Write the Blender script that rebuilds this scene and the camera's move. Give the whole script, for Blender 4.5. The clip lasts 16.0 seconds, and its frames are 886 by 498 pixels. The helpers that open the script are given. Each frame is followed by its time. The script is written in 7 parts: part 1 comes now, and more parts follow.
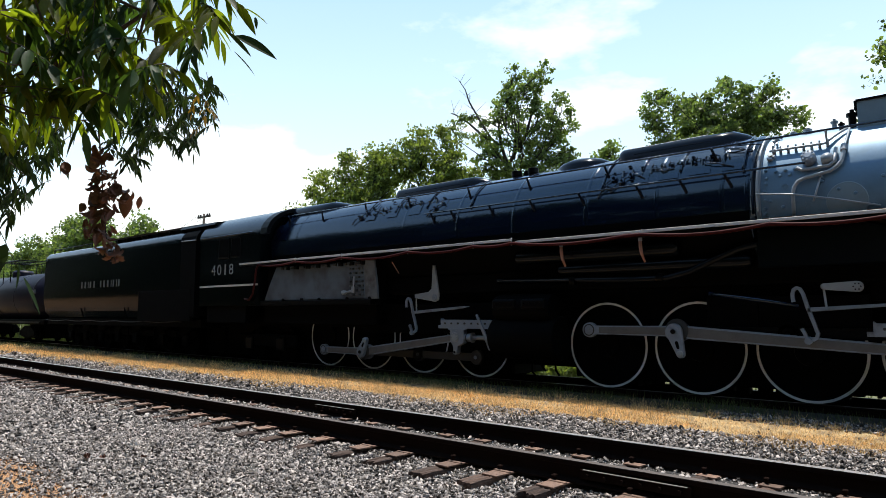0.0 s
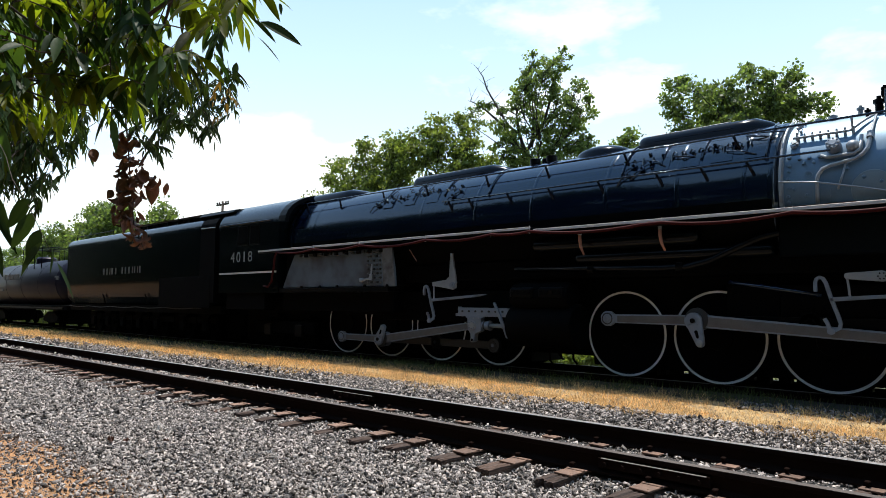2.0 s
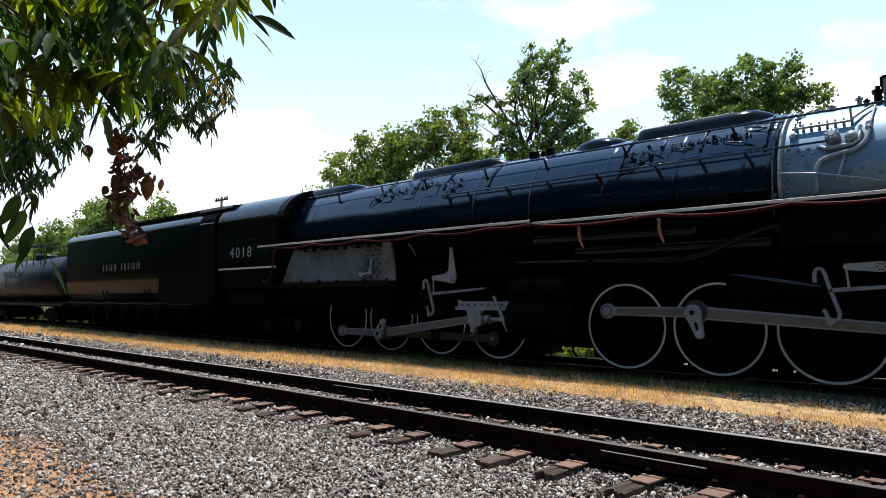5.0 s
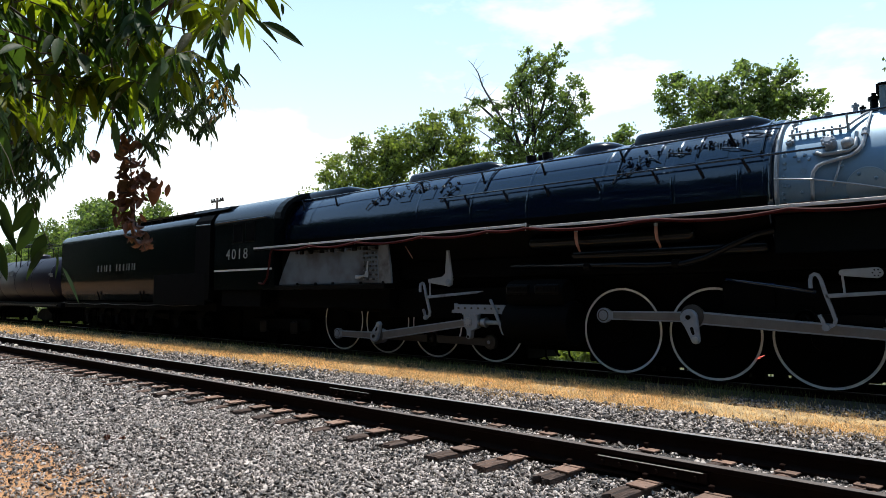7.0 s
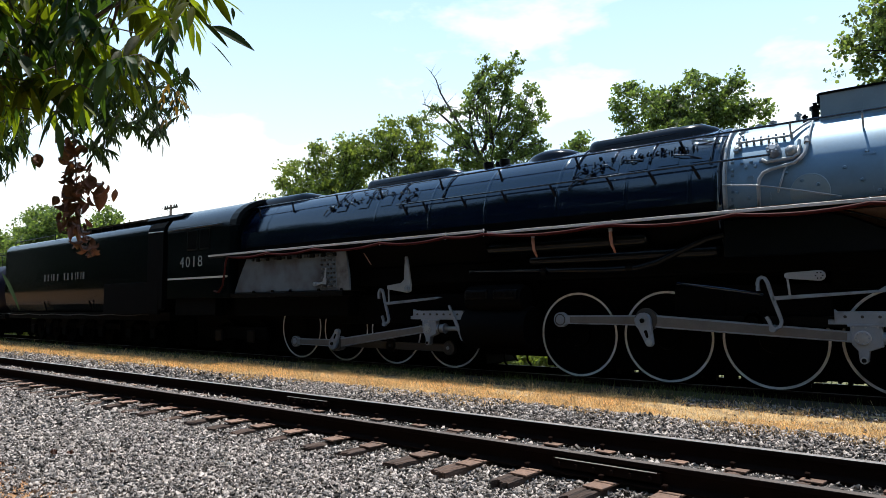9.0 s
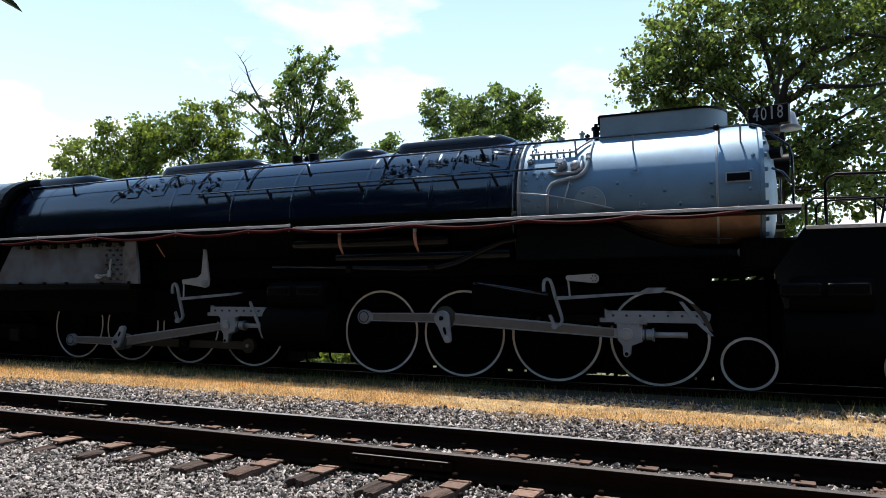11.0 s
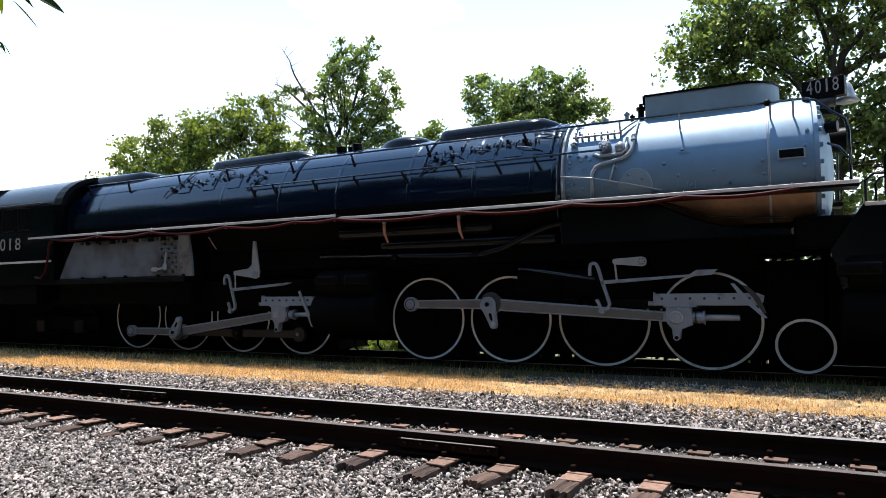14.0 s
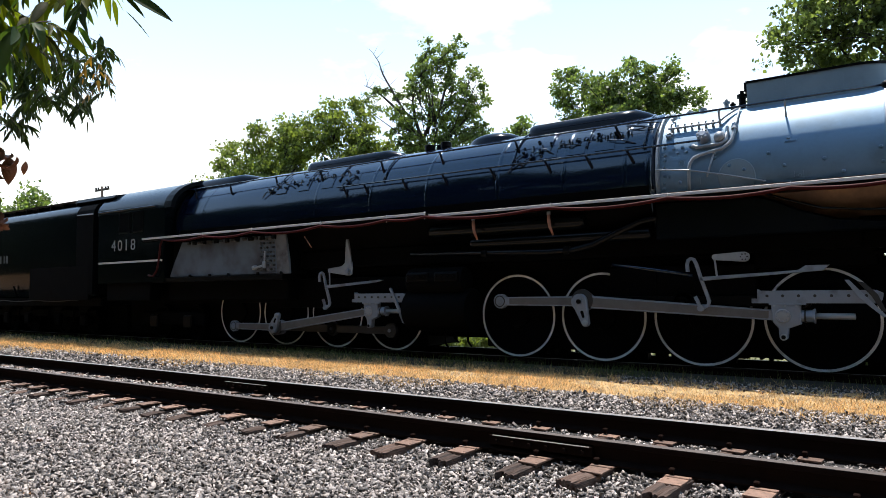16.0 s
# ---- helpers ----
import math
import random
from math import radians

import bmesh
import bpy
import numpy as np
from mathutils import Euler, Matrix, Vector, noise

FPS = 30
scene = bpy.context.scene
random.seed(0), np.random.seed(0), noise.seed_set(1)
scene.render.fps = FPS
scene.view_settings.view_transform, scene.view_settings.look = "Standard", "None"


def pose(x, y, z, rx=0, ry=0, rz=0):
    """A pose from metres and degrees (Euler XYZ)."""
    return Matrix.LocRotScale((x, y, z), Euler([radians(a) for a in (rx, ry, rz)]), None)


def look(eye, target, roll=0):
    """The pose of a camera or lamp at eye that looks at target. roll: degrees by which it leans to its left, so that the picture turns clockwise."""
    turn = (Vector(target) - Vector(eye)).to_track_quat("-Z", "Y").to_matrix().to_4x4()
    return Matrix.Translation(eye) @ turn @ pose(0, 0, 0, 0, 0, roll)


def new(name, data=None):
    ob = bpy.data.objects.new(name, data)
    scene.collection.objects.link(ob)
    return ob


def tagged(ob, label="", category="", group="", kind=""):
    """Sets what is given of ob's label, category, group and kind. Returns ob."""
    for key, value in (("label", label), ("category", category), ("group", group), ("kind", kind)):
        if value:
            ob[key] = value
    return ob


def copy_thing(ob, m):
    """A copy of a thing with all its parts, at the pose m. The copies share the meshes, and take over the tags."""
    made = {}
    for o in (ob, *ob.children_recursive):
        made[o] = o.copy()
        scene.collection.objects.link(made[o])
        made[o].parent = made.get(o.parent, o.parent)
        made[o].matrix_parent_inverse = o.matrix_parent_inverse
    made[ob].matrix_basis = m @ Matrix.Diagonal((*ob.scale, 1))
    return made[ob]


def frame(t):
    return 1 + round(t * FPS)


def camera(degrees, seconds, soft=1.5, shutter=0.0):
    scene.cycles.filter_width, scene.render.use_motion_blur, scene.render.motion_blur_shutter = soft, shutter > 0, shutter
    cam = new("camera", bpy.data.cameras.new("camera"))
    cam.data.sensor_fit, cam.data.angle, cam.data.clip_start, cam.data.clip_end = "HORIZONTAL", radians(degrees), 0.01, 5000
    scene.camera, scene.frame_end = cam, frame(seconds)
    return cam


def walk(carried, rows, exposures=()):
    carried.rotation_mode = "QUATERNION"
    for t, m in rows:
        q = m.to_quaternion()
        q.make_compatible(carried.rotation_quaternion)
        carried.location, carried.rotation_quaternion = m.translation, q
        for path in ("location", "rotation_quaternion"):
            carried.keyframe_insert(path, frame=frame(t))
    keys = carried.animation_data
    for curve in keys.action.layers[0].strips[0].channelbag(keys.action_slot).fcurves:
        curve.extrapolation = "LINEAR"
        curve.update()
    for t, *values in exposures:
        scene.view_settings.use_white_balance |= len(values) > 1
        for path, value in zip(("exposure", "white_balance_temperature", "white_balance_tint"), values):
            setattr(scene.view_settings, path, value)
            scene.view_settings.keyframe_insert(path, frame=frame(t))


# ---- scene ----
cam = camera(67.1, 16.0, soft=0.6)
PATH = [
    (0, (6.554, -13.32, 1.451), (5.237, -11.827, 1.649), 0.1),
    (0.5, (6.535, -13.33, 1.455), (5.161, -11.889, 1.639), 0.4),
    (1, (6.529, -13.334, 1.454), (5.162, -11.884, 1.629), 0.1),
    (1.5, (6.527, -13.335, 1.455), (5.169, -11.877, 1.626), 0.2),
    (2, (6.532, -13.332, 1.449), (5.176, -11.87, 1.611), 0.4),
    (2.5, (6.534, -13.329, 1.449), (5.182, -11.863, 1.598), 0.2),
    (3, (6.536, -13.327, 1.448), (5.178, -11.866, 1.585), 0.1),
    (3.5, (6.537, -13.326, 1.444), (5.17, -11.87, 1.557), 0.2),
    (4, (6.537, -13.323, 1.442), (5.156, -11.88, 1.554), 0.0),
    (4.5, (6.539, -13.32, 1.445), (5.179, -11.861, 1.581), -0.2),
    (7, (6.514, -13.348, 1.464), (5.169, -11.876, 1.615), 0.3),
    (7.5, (6.516, -13.351, 1.465), (5.182, -11.869, 1.624), 0.3),
    (8, (6.523, -13.348, 1.462), (5.192, -11.865, 1.633), -0.0),
    (10.5, (6.579, -13.353, 1.449), (5.66, -11.584, 1.608), 0.1),
    (11, (6.593, -13.356, 1.447), (5.829, -11.514, 1.61), 0.3),
    (11.5, (6.606, -13.361, 1.445), (5.964, -11.473, 1.596), 0.2),
    (12, (6.618, -13.367, 1.442), (6.042, -11.457, 1.587), -0.0),
    (12.5, (6.627, -13.366, 1.44), (6.062, -11.452, 1.578), -0.1),
    (13, (6.633, -13.354, 1.437), (5.945, -11.481, 1.581), 0.1),
    (13.5, (6.636, -13.352, 1.433), (5.889, -11.502, 1.579), -0.4),
    (14, (6.64, -13.35, 1.431), (5.748, -11.564, 1.557), -0.7),
    (14.5, (6.648, -13.344, 1.428), (5.643, -11.619, 1.547), -0.9),
    (15, (6.639, -13.343, 1.427), (5.602, -11.636, 1.54), -0.9),
    (15.5, (6.63, -13.342, 1.427), (5.589, -11.637, 1.528), -0.8),
    (16, (6.611, -13.334, 1.425), (5.491, -11.682, 1.546), -0.7),
]
EXPOSURES = [(0, 0.29, 6600, 10), (4.5, 0.36, 6600, 11), (7.0, 0.39, 6550, 10), (10.8, 0.36, 6550, 12), (12.5, 0.74, 6550, 15), (14.2, 0.78, 6600, 15), (16, 0.6, 6600, 13)]
walk(cam, [(t, look(eye, target, roll)) for t, eye, target, roll in PATH], EXPOSURES)

# ---- light ----
SUN = Vector((-0.13, 0.24, 1.0)).normalized()


def make_world():
    world = bpy.data.worlds.new("sky")
    scene.world = world
    world.use_nodes = True
    nt = world.node_tree
    nt.nodes.clear()
    out = nt.nodes.new("ShaderNodeOutputWorld")
    bg = nt.nodes.new("ShaderNodeBackground")
    sky = nt.nodes.new("ShaderNodeTexSky")
    sky.sky_type = "NISHITA"
    sky.sun_disc = False
    sky.sun_elevation = math.asin(SUN.z)
    sky.sun_rotation = math.atan2(SUN.x, SUN.y)
    sky.air_density = 1.0
    sky.dust_density = 0.25
    sky.ozone_density = 2.0
    bg.inputs["Strength"].default_value = 0.15
    tc = nt.nodes.new("ShaderNodeTexCoord")

    def calc(op, a, b=0.0):
        n = nt.nodes.new("ShaderNodeMath")
        n.operation = op
        n.use_clamp = False
        for k, v in enumerate((a, b)):
            if isinstance(v, (int, float)):
                n.inputs[k].default_value = v
            else:
                nt.links.new(v, n.inputs[k])
        return n.outputs[0]

    def sky_noise(scale, detail, shift):
        mp = nt.nodes.new("ShaderNodeMapping")
        mp.inputs["Scale"].default_value = (1.0, 1.0, 2.4)
        mp.inputs["Location"].default_value = shift
        nz = nt.nodes.new("ShaderNodeTexNoise")
        nz.inputs["Scale"].default_value = scale
        nz.inputs["Detail"].default_value = detail
        nz.inputs["Roughness"].default_value = 0.55
        nt.links.new(tc.outputs["Generated"], mp.inputs["Vector"])
        nt.links.new(mp.outputs["Vector"], nz.inputs["Vector"])
        return nz.outputs["Fac"]

    # cumulus banks: flattened round masses with billowed edges, over broken cloud
    squash = nt.nodes.new("ShaderNodeVectorMath")
    squash.operation = "MULTIPLY"
    squash.inputs[1].default_value = (1, 1, 2.2)
    unit = nt.nodes.new("ShaderNodeVectorMath")
    unit.operation = "NORMALIZE"
    nt.links.new(tc.outputs["Generated"], squash.inputs[0])
    nt.links.new(squash.outputs["Vector"], unit.inputs[0])
    billow = calc("MULTIPLY", calc("SUBTRACT", sky_noise(7.0, 8, (1.3, 0.2, 0.4)), 0.5), 0.42)
    cover = calc("MULTIPLY", sky_noise(2.2, 6, (5.1, 2.7, 0.3)), 1.0)
    mass = calc("SUBTRACT", cover, 0.72)
    for centre, size in (((-0.889, 0.542, 0.16), 0.26), ((-1.02, 0.40, 0.12), 0.2), ((-0.54, 0.861, 0.43), 0.10), ((-0.50, 0.88, 0.325), 0.10), ((-0.62, 0.82, 0.31), 0.07), ((-0.20, 1.147, 0.30), 0.14), ((0.33, 1.13, 0.13), 0.22)):
        c = Vector((centre[0], centre[1], centre[2] * 2.2)).normalized()
        dot = nt.nodes.new("ShaderNodeVectorMath")
        dot.operation = "DOT_PRODUCT"
        dot.inputs[1].default_value = c
        nt.links.new(unit.outputs["Vector"], dot.inputs[0])
        angle = calc("ARCCOSINE", calc("MINIMUM", dot.outputs["Value"], 0.99999))
        mass = calc("MAXIMUM", mass, calc("MULTIPLY", calc("SUBTRACT", size, angle), 1.0))
    ramp = nt.nodes.new("ShaderNodeMapRange")
    ramp.interpolation_type = "SMOOTHSTEP"
    ramp.inputs["From Min"].default_value, ramp.inputs["From Max"].default_value = -0.10, 0.16
    nt.links.new(calc("ADD", mass, billow), ramp.inputs["Value"])
    # summer haze, thickest at the horizon
    split = nt.nodes.new("ShaderNodeSeparateXYZ")
    nt.links.new(tc.outputs["Generated"], split.inputs["Vector"])
    low = calc("SUBTRACT", 1.0, calc("MAXIMUM", split.outputs["Z"], 0.0))
    haze = calc("ADD", calc("MULTIPLY", calc("POWER", low, 2.5), 0.70), calc("MULTIPLY", low, 0.18))
    mix = nt.nodes.new("ShaderNodeMix")
    mix.data_type = "RGBA"
    mix.inputs["B"].default_value = (6.9, 7.3, 7.3, 1)
    nt.links.new(calc("MAXIMUM", ramp.outputs["Result"], haze), mix.inputs["Factor"])
    tint = nt.nodes.new("ShaderNodeVectorMath")
    tint.operation = "MULTIPLY"
    tint.inputs[1].default_value = (1.04, 1.34, 1.31)
    nt.links.new(sky.outputs["Color"], tint.inputs[0])
    nt.links.new(tint.outputs["Vector"], mix.inputs["A"])
    nt.links.new(mix.outputs["Result"], bg.inputs["Color"])
    nt.links.new(bg.outputs["Background"], out.inputs["Surface"])


make_world()
sun_data = bpy.data.lights.new("sun", "SUN")
sun_data.energy = 4.9
sun_data.angle = radians(0.53)
sun_data.color = (1.0, 0.96, 0.89)
sun = new("sun", sun_data)
sun.matrix_world = look(SUN * 60, (0, 0, 0))


# ---- materials ----
def material(name, color, rough=0.6, metal=0.0, vary=0.25, scale=6.0, fine=60.0, bump=0.15, spot=None, spot_scale=1.5, spot_at=(0.55, 0.7),
             stretch=(1, 1, 1), skew=1.0, island=0.0, per_object=0.0, translucent=0.0, glow=(1.35, 1.6, 0.5), coat=0.0, spec=0.5, spec_tint=(1, 1, 1), bump_dist=0.01):
    """A surface with coarse and fine variation of its colour, stains of a second colour, and fine relief."""
    m = bpy.data.materials.new(name)
    m.use_nodes = True
    nt = m.node_tree
    b = nt.nodes["Principled BSDF"]
    b.inputs["Roughness"].default_value = rough
    b.inputs["Metallic"].default_value = metal
    b.inputs["Coat Weight"].default_value = coat
    b.inputs["Coat Roughness"].default_value = 0.06
    b.inputs["Specular IOR Level"].default_value = spec
    b.inputs["Specular Tint"].default_value = (*spec_tint, 1)
    tc = nt.nodes.new("ShaderNodeTexCoord")

    def noise_node(s, detail=4):
        n = nt.nodes.new("ShaderNodeTexNoise")
        n.inputs["Scale"].default_value = s
        n.inputs["Detail"].default_value = detail
        mp = nt.nodes.new("ShaderNodeMapping")
        mp.inputs["Scale"].default_value = stretch
        nt.links.new(tc.outputs["Object"], mp.inputs["Vector"])
        nt.links.new(mp.outputs["Vector"], n.inputs["Vector"])
        return n.outputs["Fac"]

    def math_node(op, a, c):
        n = nt.nodes.new("ShaderNodeMath")
        n.operation = op
        for k, v in enumerate((a, c)):
            if isinstance(v, (int, float)):
                n.inputs[k].default_value = v
            else:
                nt.links.new(v, n.inputs[k])
        return n.outputs[0]

    coarse, grain = noise_node(scale), noise_node(fine)
    value = math_node("ADD", math_node("MULTIPLY", coarse, 2 * vary), math_node("MULTIPLY", grain, vary))
    value = math_node("ADD", value, 1 - 1.5 * vary)
    if island:
        g = nt.nodes.new("ShaderNodeNewGeometry")
        pick = math_node("POWER", g.outputs["Random Per Island"], skew)
        r = math_node("ADD", math_node("MULTIPLY", pick, (1 + skew) * island), 1 - island)
        value = math_node("MULTIPLY", value, r)
    if per_object:
        g = nt.nodes.new("ShaderNodeObjectInfo")
        r = math_node("ADD", math_node("MULTIPLY", g.outputs["Random"], 2 * per_object), 1 - per_object)
        value = math_node("MULTIPLY", value, r)
    base = nt.nodes.new("ShaderNodeVectorMath")
    base.operation = "SCALE"
    base.inputs[0].default_value = color
    nt.links.new(value, base.inputs["Scale"])
    col = base.outputs["Vector"]
    if spot:
        ramp = nt.nodes.new("ShaderNodeMapRange")
        ramp.inputs["From Min"].default_value, ramp.inputs["From Max"].default_value = spot_at
        nt.links.new(noise_node(spot_scale, 6), ramp.inputs["Value"])
        mix = nt.nodes.new("ShaderNodeMix")
        mix.data_type = "RGBA"
        mix.inputs["B"].default_value = (*spot, 1)
        nt.links.new(ramp.outputs["Result"], mix.inputs["Factor"])
        nt.links.new(col, mix.inputs["A"])
        col = mix.outputs["Result"]
    nt.links.new(col, b.inputs["Base Color"])
    rough_value = math_node("ADD", math_node("MULTIPLY", coarse, 0.3 * rough), 0.85 * rough)
    nt.links.new(rough_value, b.inputs["Roughness"])
    if bump:
        bn = nt.nodes.new("ShaderNodeBump")
        bn.inputs["Strength"].default_value = bump
        bn.inputs["Distance"].default_value = bump_dist
        nt.links.new(math_node("ADD", grain, coarse), bn.inputs["Height"])
        nt.links.new(bn.outputs["Normal"], b.inputs["Normal"])
    if translucent:
        tr = nt.nodes.new("ShaderNodeBsdfTranslucent")
        tint = nt.nodes.new("ShaderNodeVectorMath")
        tint.operation = "MULTIPLY"
        tint.inputs[1].default_value = glow
        nt.links.new(col, tint.inputs[0])
        nt.links.new(tint.outputs["Vector"], tr.inputs["Color"])
        ms = nt.nodes.new("ShaderNodeMixShader")
        ms.inputs["Fac"].default_value = translucent
        nt.links.new(b.outputs["BSDF"], ms.inputs[1])
        nt.links.new(tr.outputs["BSDF"], ms.inputs[2])
        nt.links.new(ms.outputs["Shader"], nt.nodes["Material Output"].inputs["Surface"])
    return m


# Reflected sky's blue is put into this black's base and specular tint.
BLACK_GLOSS = material("black_gloss_paint", (0.0024, 0.006, 0.019), rough=0.13, vary=0.3, scale=1.2, fine=8, bump=0.085, bump_dist=0.02, spec=0.9, spec_tint=(0.72, 0.88, 1.0))
BLACK_CAB = material("black_green_paint", (0.0014, 0.0030, 0.0040), rough=0.2, vary=0.3, scale=1.0, fine=9, bump=0.05, bump_dist=0.02, spec=0.08)
# Black jacket paint; its blue stands for the sky it reflects.
BLACK_JACKET = material("blue_sheen_black_paint", (0.0021, 0.005, 0.015), rough=0.15, vary=0.3, scale=1.0, fine=7, bump=0.09, bump_dist=0.02, spec=0.85, spec_tint=(0.62, 0.82, 1.0))
BLACK_MATT = material("black_sooty_paint", (0.0022, 0.0022, 0.0026), rough=0.4, vary=0.3, scale=3, fine=40, bump=0.1, spec=0.10)
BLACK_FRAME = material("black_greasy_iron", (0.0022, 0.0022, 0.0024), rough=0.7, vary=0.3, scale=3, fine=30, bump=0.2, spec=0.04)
BLACK_OILY = material("black_oily_iron", (0.002, 0.003, 0.005), rough=0.22, vary=0.3, scale=3, fine=30, bump=0.06, spec=0.22)
SMOKEBOX_GREY = material("graphite_silver_paint", (0.155, 0.25, 0.345), rough=0.5, metal=0.4, vary=0.16, scale=1.3, fine=22, bump=0.03,
                         spot=(0.125, 0.18, 0.215), spot_scale=2.0, spot_at=(0.5, 0.8))
CASING_GREY = material("faded_grey_casing_paint", (0.20, 0.27, 0.315), rough=0.5, metal=0.15, vary=0.12, scale=2.0, fine=25, bump=0.04, spot=(0.13, 0.165, 0.18), spot_scale=1.6, spot_at=(0.5, 0.8))
# Tan of the sunlit ground's reflection, put into the smokebox colour.
SMOKEBOX_TAN = material("tan_reflection_silver_paint", (0.26, 0.155, 0.085), rough=0.42, metal=0.5, vary=0.3, scale=2, fine=22, bump=0.04, spot=(0.10, 0.06, 0.04), spot_scale=1.6, spot_at=(0.45, 0.7))
SILVER = material("silver_paint", (0.32, 0.345, 0.37), rough=0.4, metal=0.2, vary=0.15, scale=8, fine=60, bump=0.05)
WHITE_EDGE = material("white_edge_paint", (0.66, 0.62, 0.58), rough=0.5, vary=0.12, scale=3, fine=40, bump=0.05, spot=(0.45, 0.43, 0.4), spot_at=(0.62, 0.75))
TYRE_WHITE = material("white_tyre_paint", (0.66, 0.64, 0.60), rough=0.55, vary=0.2, scale=7, fine=60, bump=0.1, spot=(0.3, 0.28, 0.24), spot_at=(0.6, 0.75), spot_scale=5)
ROD_GREY = material("grey_rod_paint", (0.24, 0.28, 0.335), rough=0.45, metal=0.2, vary=0.15, scale=4, fine=50, bump=0.08, spot=(0.08, 0.06, 0.05), spot_at=(0.55, 0.8), spot_scale=3)
FIREBOX_GREY = material("grey_firebox_sheet", (0.11, 0.138, 0.165), rough=0.55, vary=0.25, scale=2.5, fine=30, bump=0.1, spot=(0.045, 0.042, 0.042), spot_at=(0.45, 0.68), spot_scale=1.3)
BLACK_ROOF = material("black_roof_paint", (0.0025, 0.006, 0.013), rough=0.2, vary=0.3, scale=1.2, fine=10, bump=0.07, bump_dist=0.02, spec=0.42, spec_tint=(0.75, 0.88, 1.0))
FIREBOX_PALE = material("pale_worn_firebox_strip", (0.15, 0.155, 0.155), rough=0.6, vary=0.3, scale=4, fine=40, bump=0.1, spot=(0.06, 0.05, 0.045), spot_at=(0.5, 0.7), spot_scale=3)
BLACK_SATIN = material("black_satin_paint", (0.002, 0.0035, 0.008), rough=0.13, vary=0.2, scale=2, fine=20, bump=0.05, spec=0.16)
RED_HOSE = material("dark_red_hose", (0.055, 0.007, 0.007), spec=0.1, rough=0.6, vary=0.2, bump=0.1)
ROD_DARK = material("dark_grey_rod_paint", (0.028, 0.027, 0.027), rough=0.5, vary=0.2, scale=4, fine=50, bump=0.1)
ROD_FLUTE = material("shaded_rod_flute", (0.135, 0.13, 0.125), rough=0.5, metal=0.2, vary=0.3, scale=5, fine=50, bump=0.1)
LETTER_DIM = material("faded_grey_lettering", (0.16, 0.16, 0.155), rough=0.6, vary=0.2, bump=0.0)
LETTER = material("cream_lettering", (0.28, 0.28, 0.27), rough=0.6, vary=0.1, bump=0.0)
# Rust taken to near black: shade under the rail head is put in.
RAIL_BROWN = material("shade_dark_rusty_steel", (0.014, 0.008, 0.0062), rough=0.9, vary=0.35, scale=5, fine=60, bump=0.2, spec=0.02)
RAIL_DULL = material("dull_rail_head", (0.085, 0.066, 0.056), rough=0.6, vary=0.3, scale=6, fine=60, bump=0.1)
RAIL_EDGE_GLINT = material("sunlit_bar_edge", (0.20, 0.175, 0.16), rough=0.55, metal=0.2, vary=0.3, scale=9, fine=70, bump=0.05)
# Worn steel, lightened: the far rail's sun glint is in the colour.
RAIL_HEAD = material("worn_glint_rail_head", (0.50, 0.47, 0.45), rough=0.33, metal=0.6, vary=0.15, scale=9, fine=70, bump=0.03)
TIE_WOOD = material("weathered_sleeper_wood", (0.088, 0.053, 0.038), rough=0.9, vary=1.3, scale=26, fine=120, bump=1.0, stretch=(1, 0.06, 1), spot=(0.024, 0.014, 0.010), spot_scale=26, spot_at=(0.56, 0.70), per_object=0.4)
PLATE_RUST = material("rusty_tie_plate", (0.175, 0.102, 0.070), rough=0.8, vary=0.6, scale=12, fine=90, bump=0.5, per_object=0.35, spot=(0.05, 0.034, 0.028), spot_scale=7, spot_at=(0.55, 0.8))
# Near-black bed: shade in the gaps between stones is put in its colour.
BALLAST = material("ballast_bed", (0.036, 0.033, 0.031), rough=0.9, vary=0.5, scale=10, fine=70, bump=1.0, bump_dist=0.03)
STONE = material("grey_ballast_stone", (0.25, 0.219, 0.20), rough=0.85, vary=0.3, scale=40, fine=150, bump=0.6, island=0.82, skew=1.5)
DIRT = material("tan_dirt", (0.49, 0.255, 0.115), rough=0.95, vary=0.5, scale=9, fine=90, bump=1.0, bump_dist=0.03, spot=(0.27, 0.16, 0.085), spot_scale=5, spot_at=(0.5, 0.75))
DRY_GRASS = material("dry_golden_grass", (0.68, 0.48, 0.235), rough=0.8, vary=0.5, scale=2.5, fine=14, bump=0.0, island=0.75, translucent=0.42, glow=(1.1, 0.95, 0.75))
# Weed green darkened: the trackside shade is put into the colour.
WEED = material("shaded_green_brown_weed", (0.085, 0.10, 0.03), rough=0.7, vary=0.2, scale=2, fine=12, bump=0.0, island=0.5, translucent=0.3)
FAR_GRASS = material("pale_summer_grass", (0.12, 0.122, 0.045), rough=0.9, vary=0.3, scale=0.7, fine=20, bump=0.4)
STRAW = material("straw_littered_earth", (0.48, 0.335, 0.165), rough=0.95, vary=0.6, scale=9, fine=80, bump=1.0, bump_dist=0.02, spot=(0.14, 0.105, 0.07), spot_scale=4.0, spot_at=(0.5, 0.7))
# Dark strip under the train: its shade is put into the colour.
SHADED_SOIL = material("shaded_soil", (0.026, 0.022, 0.017), rough=0.95, vary=0.5, scale=6, fine=60, bump=0.9, bump_dist=0.02, spot=(0.05, 0.04, 0.026), spot_scale=2.2, spot_at=(0.5, 0.7))
# Darker copy of the field grass: tree shade put into its colour.
SHADED_GRASS = material("shaded_grass", (0.06, 0.07, 0.025), rough=0.95, vary=0.4, scale=1.5, fine=30, bump=0.6)
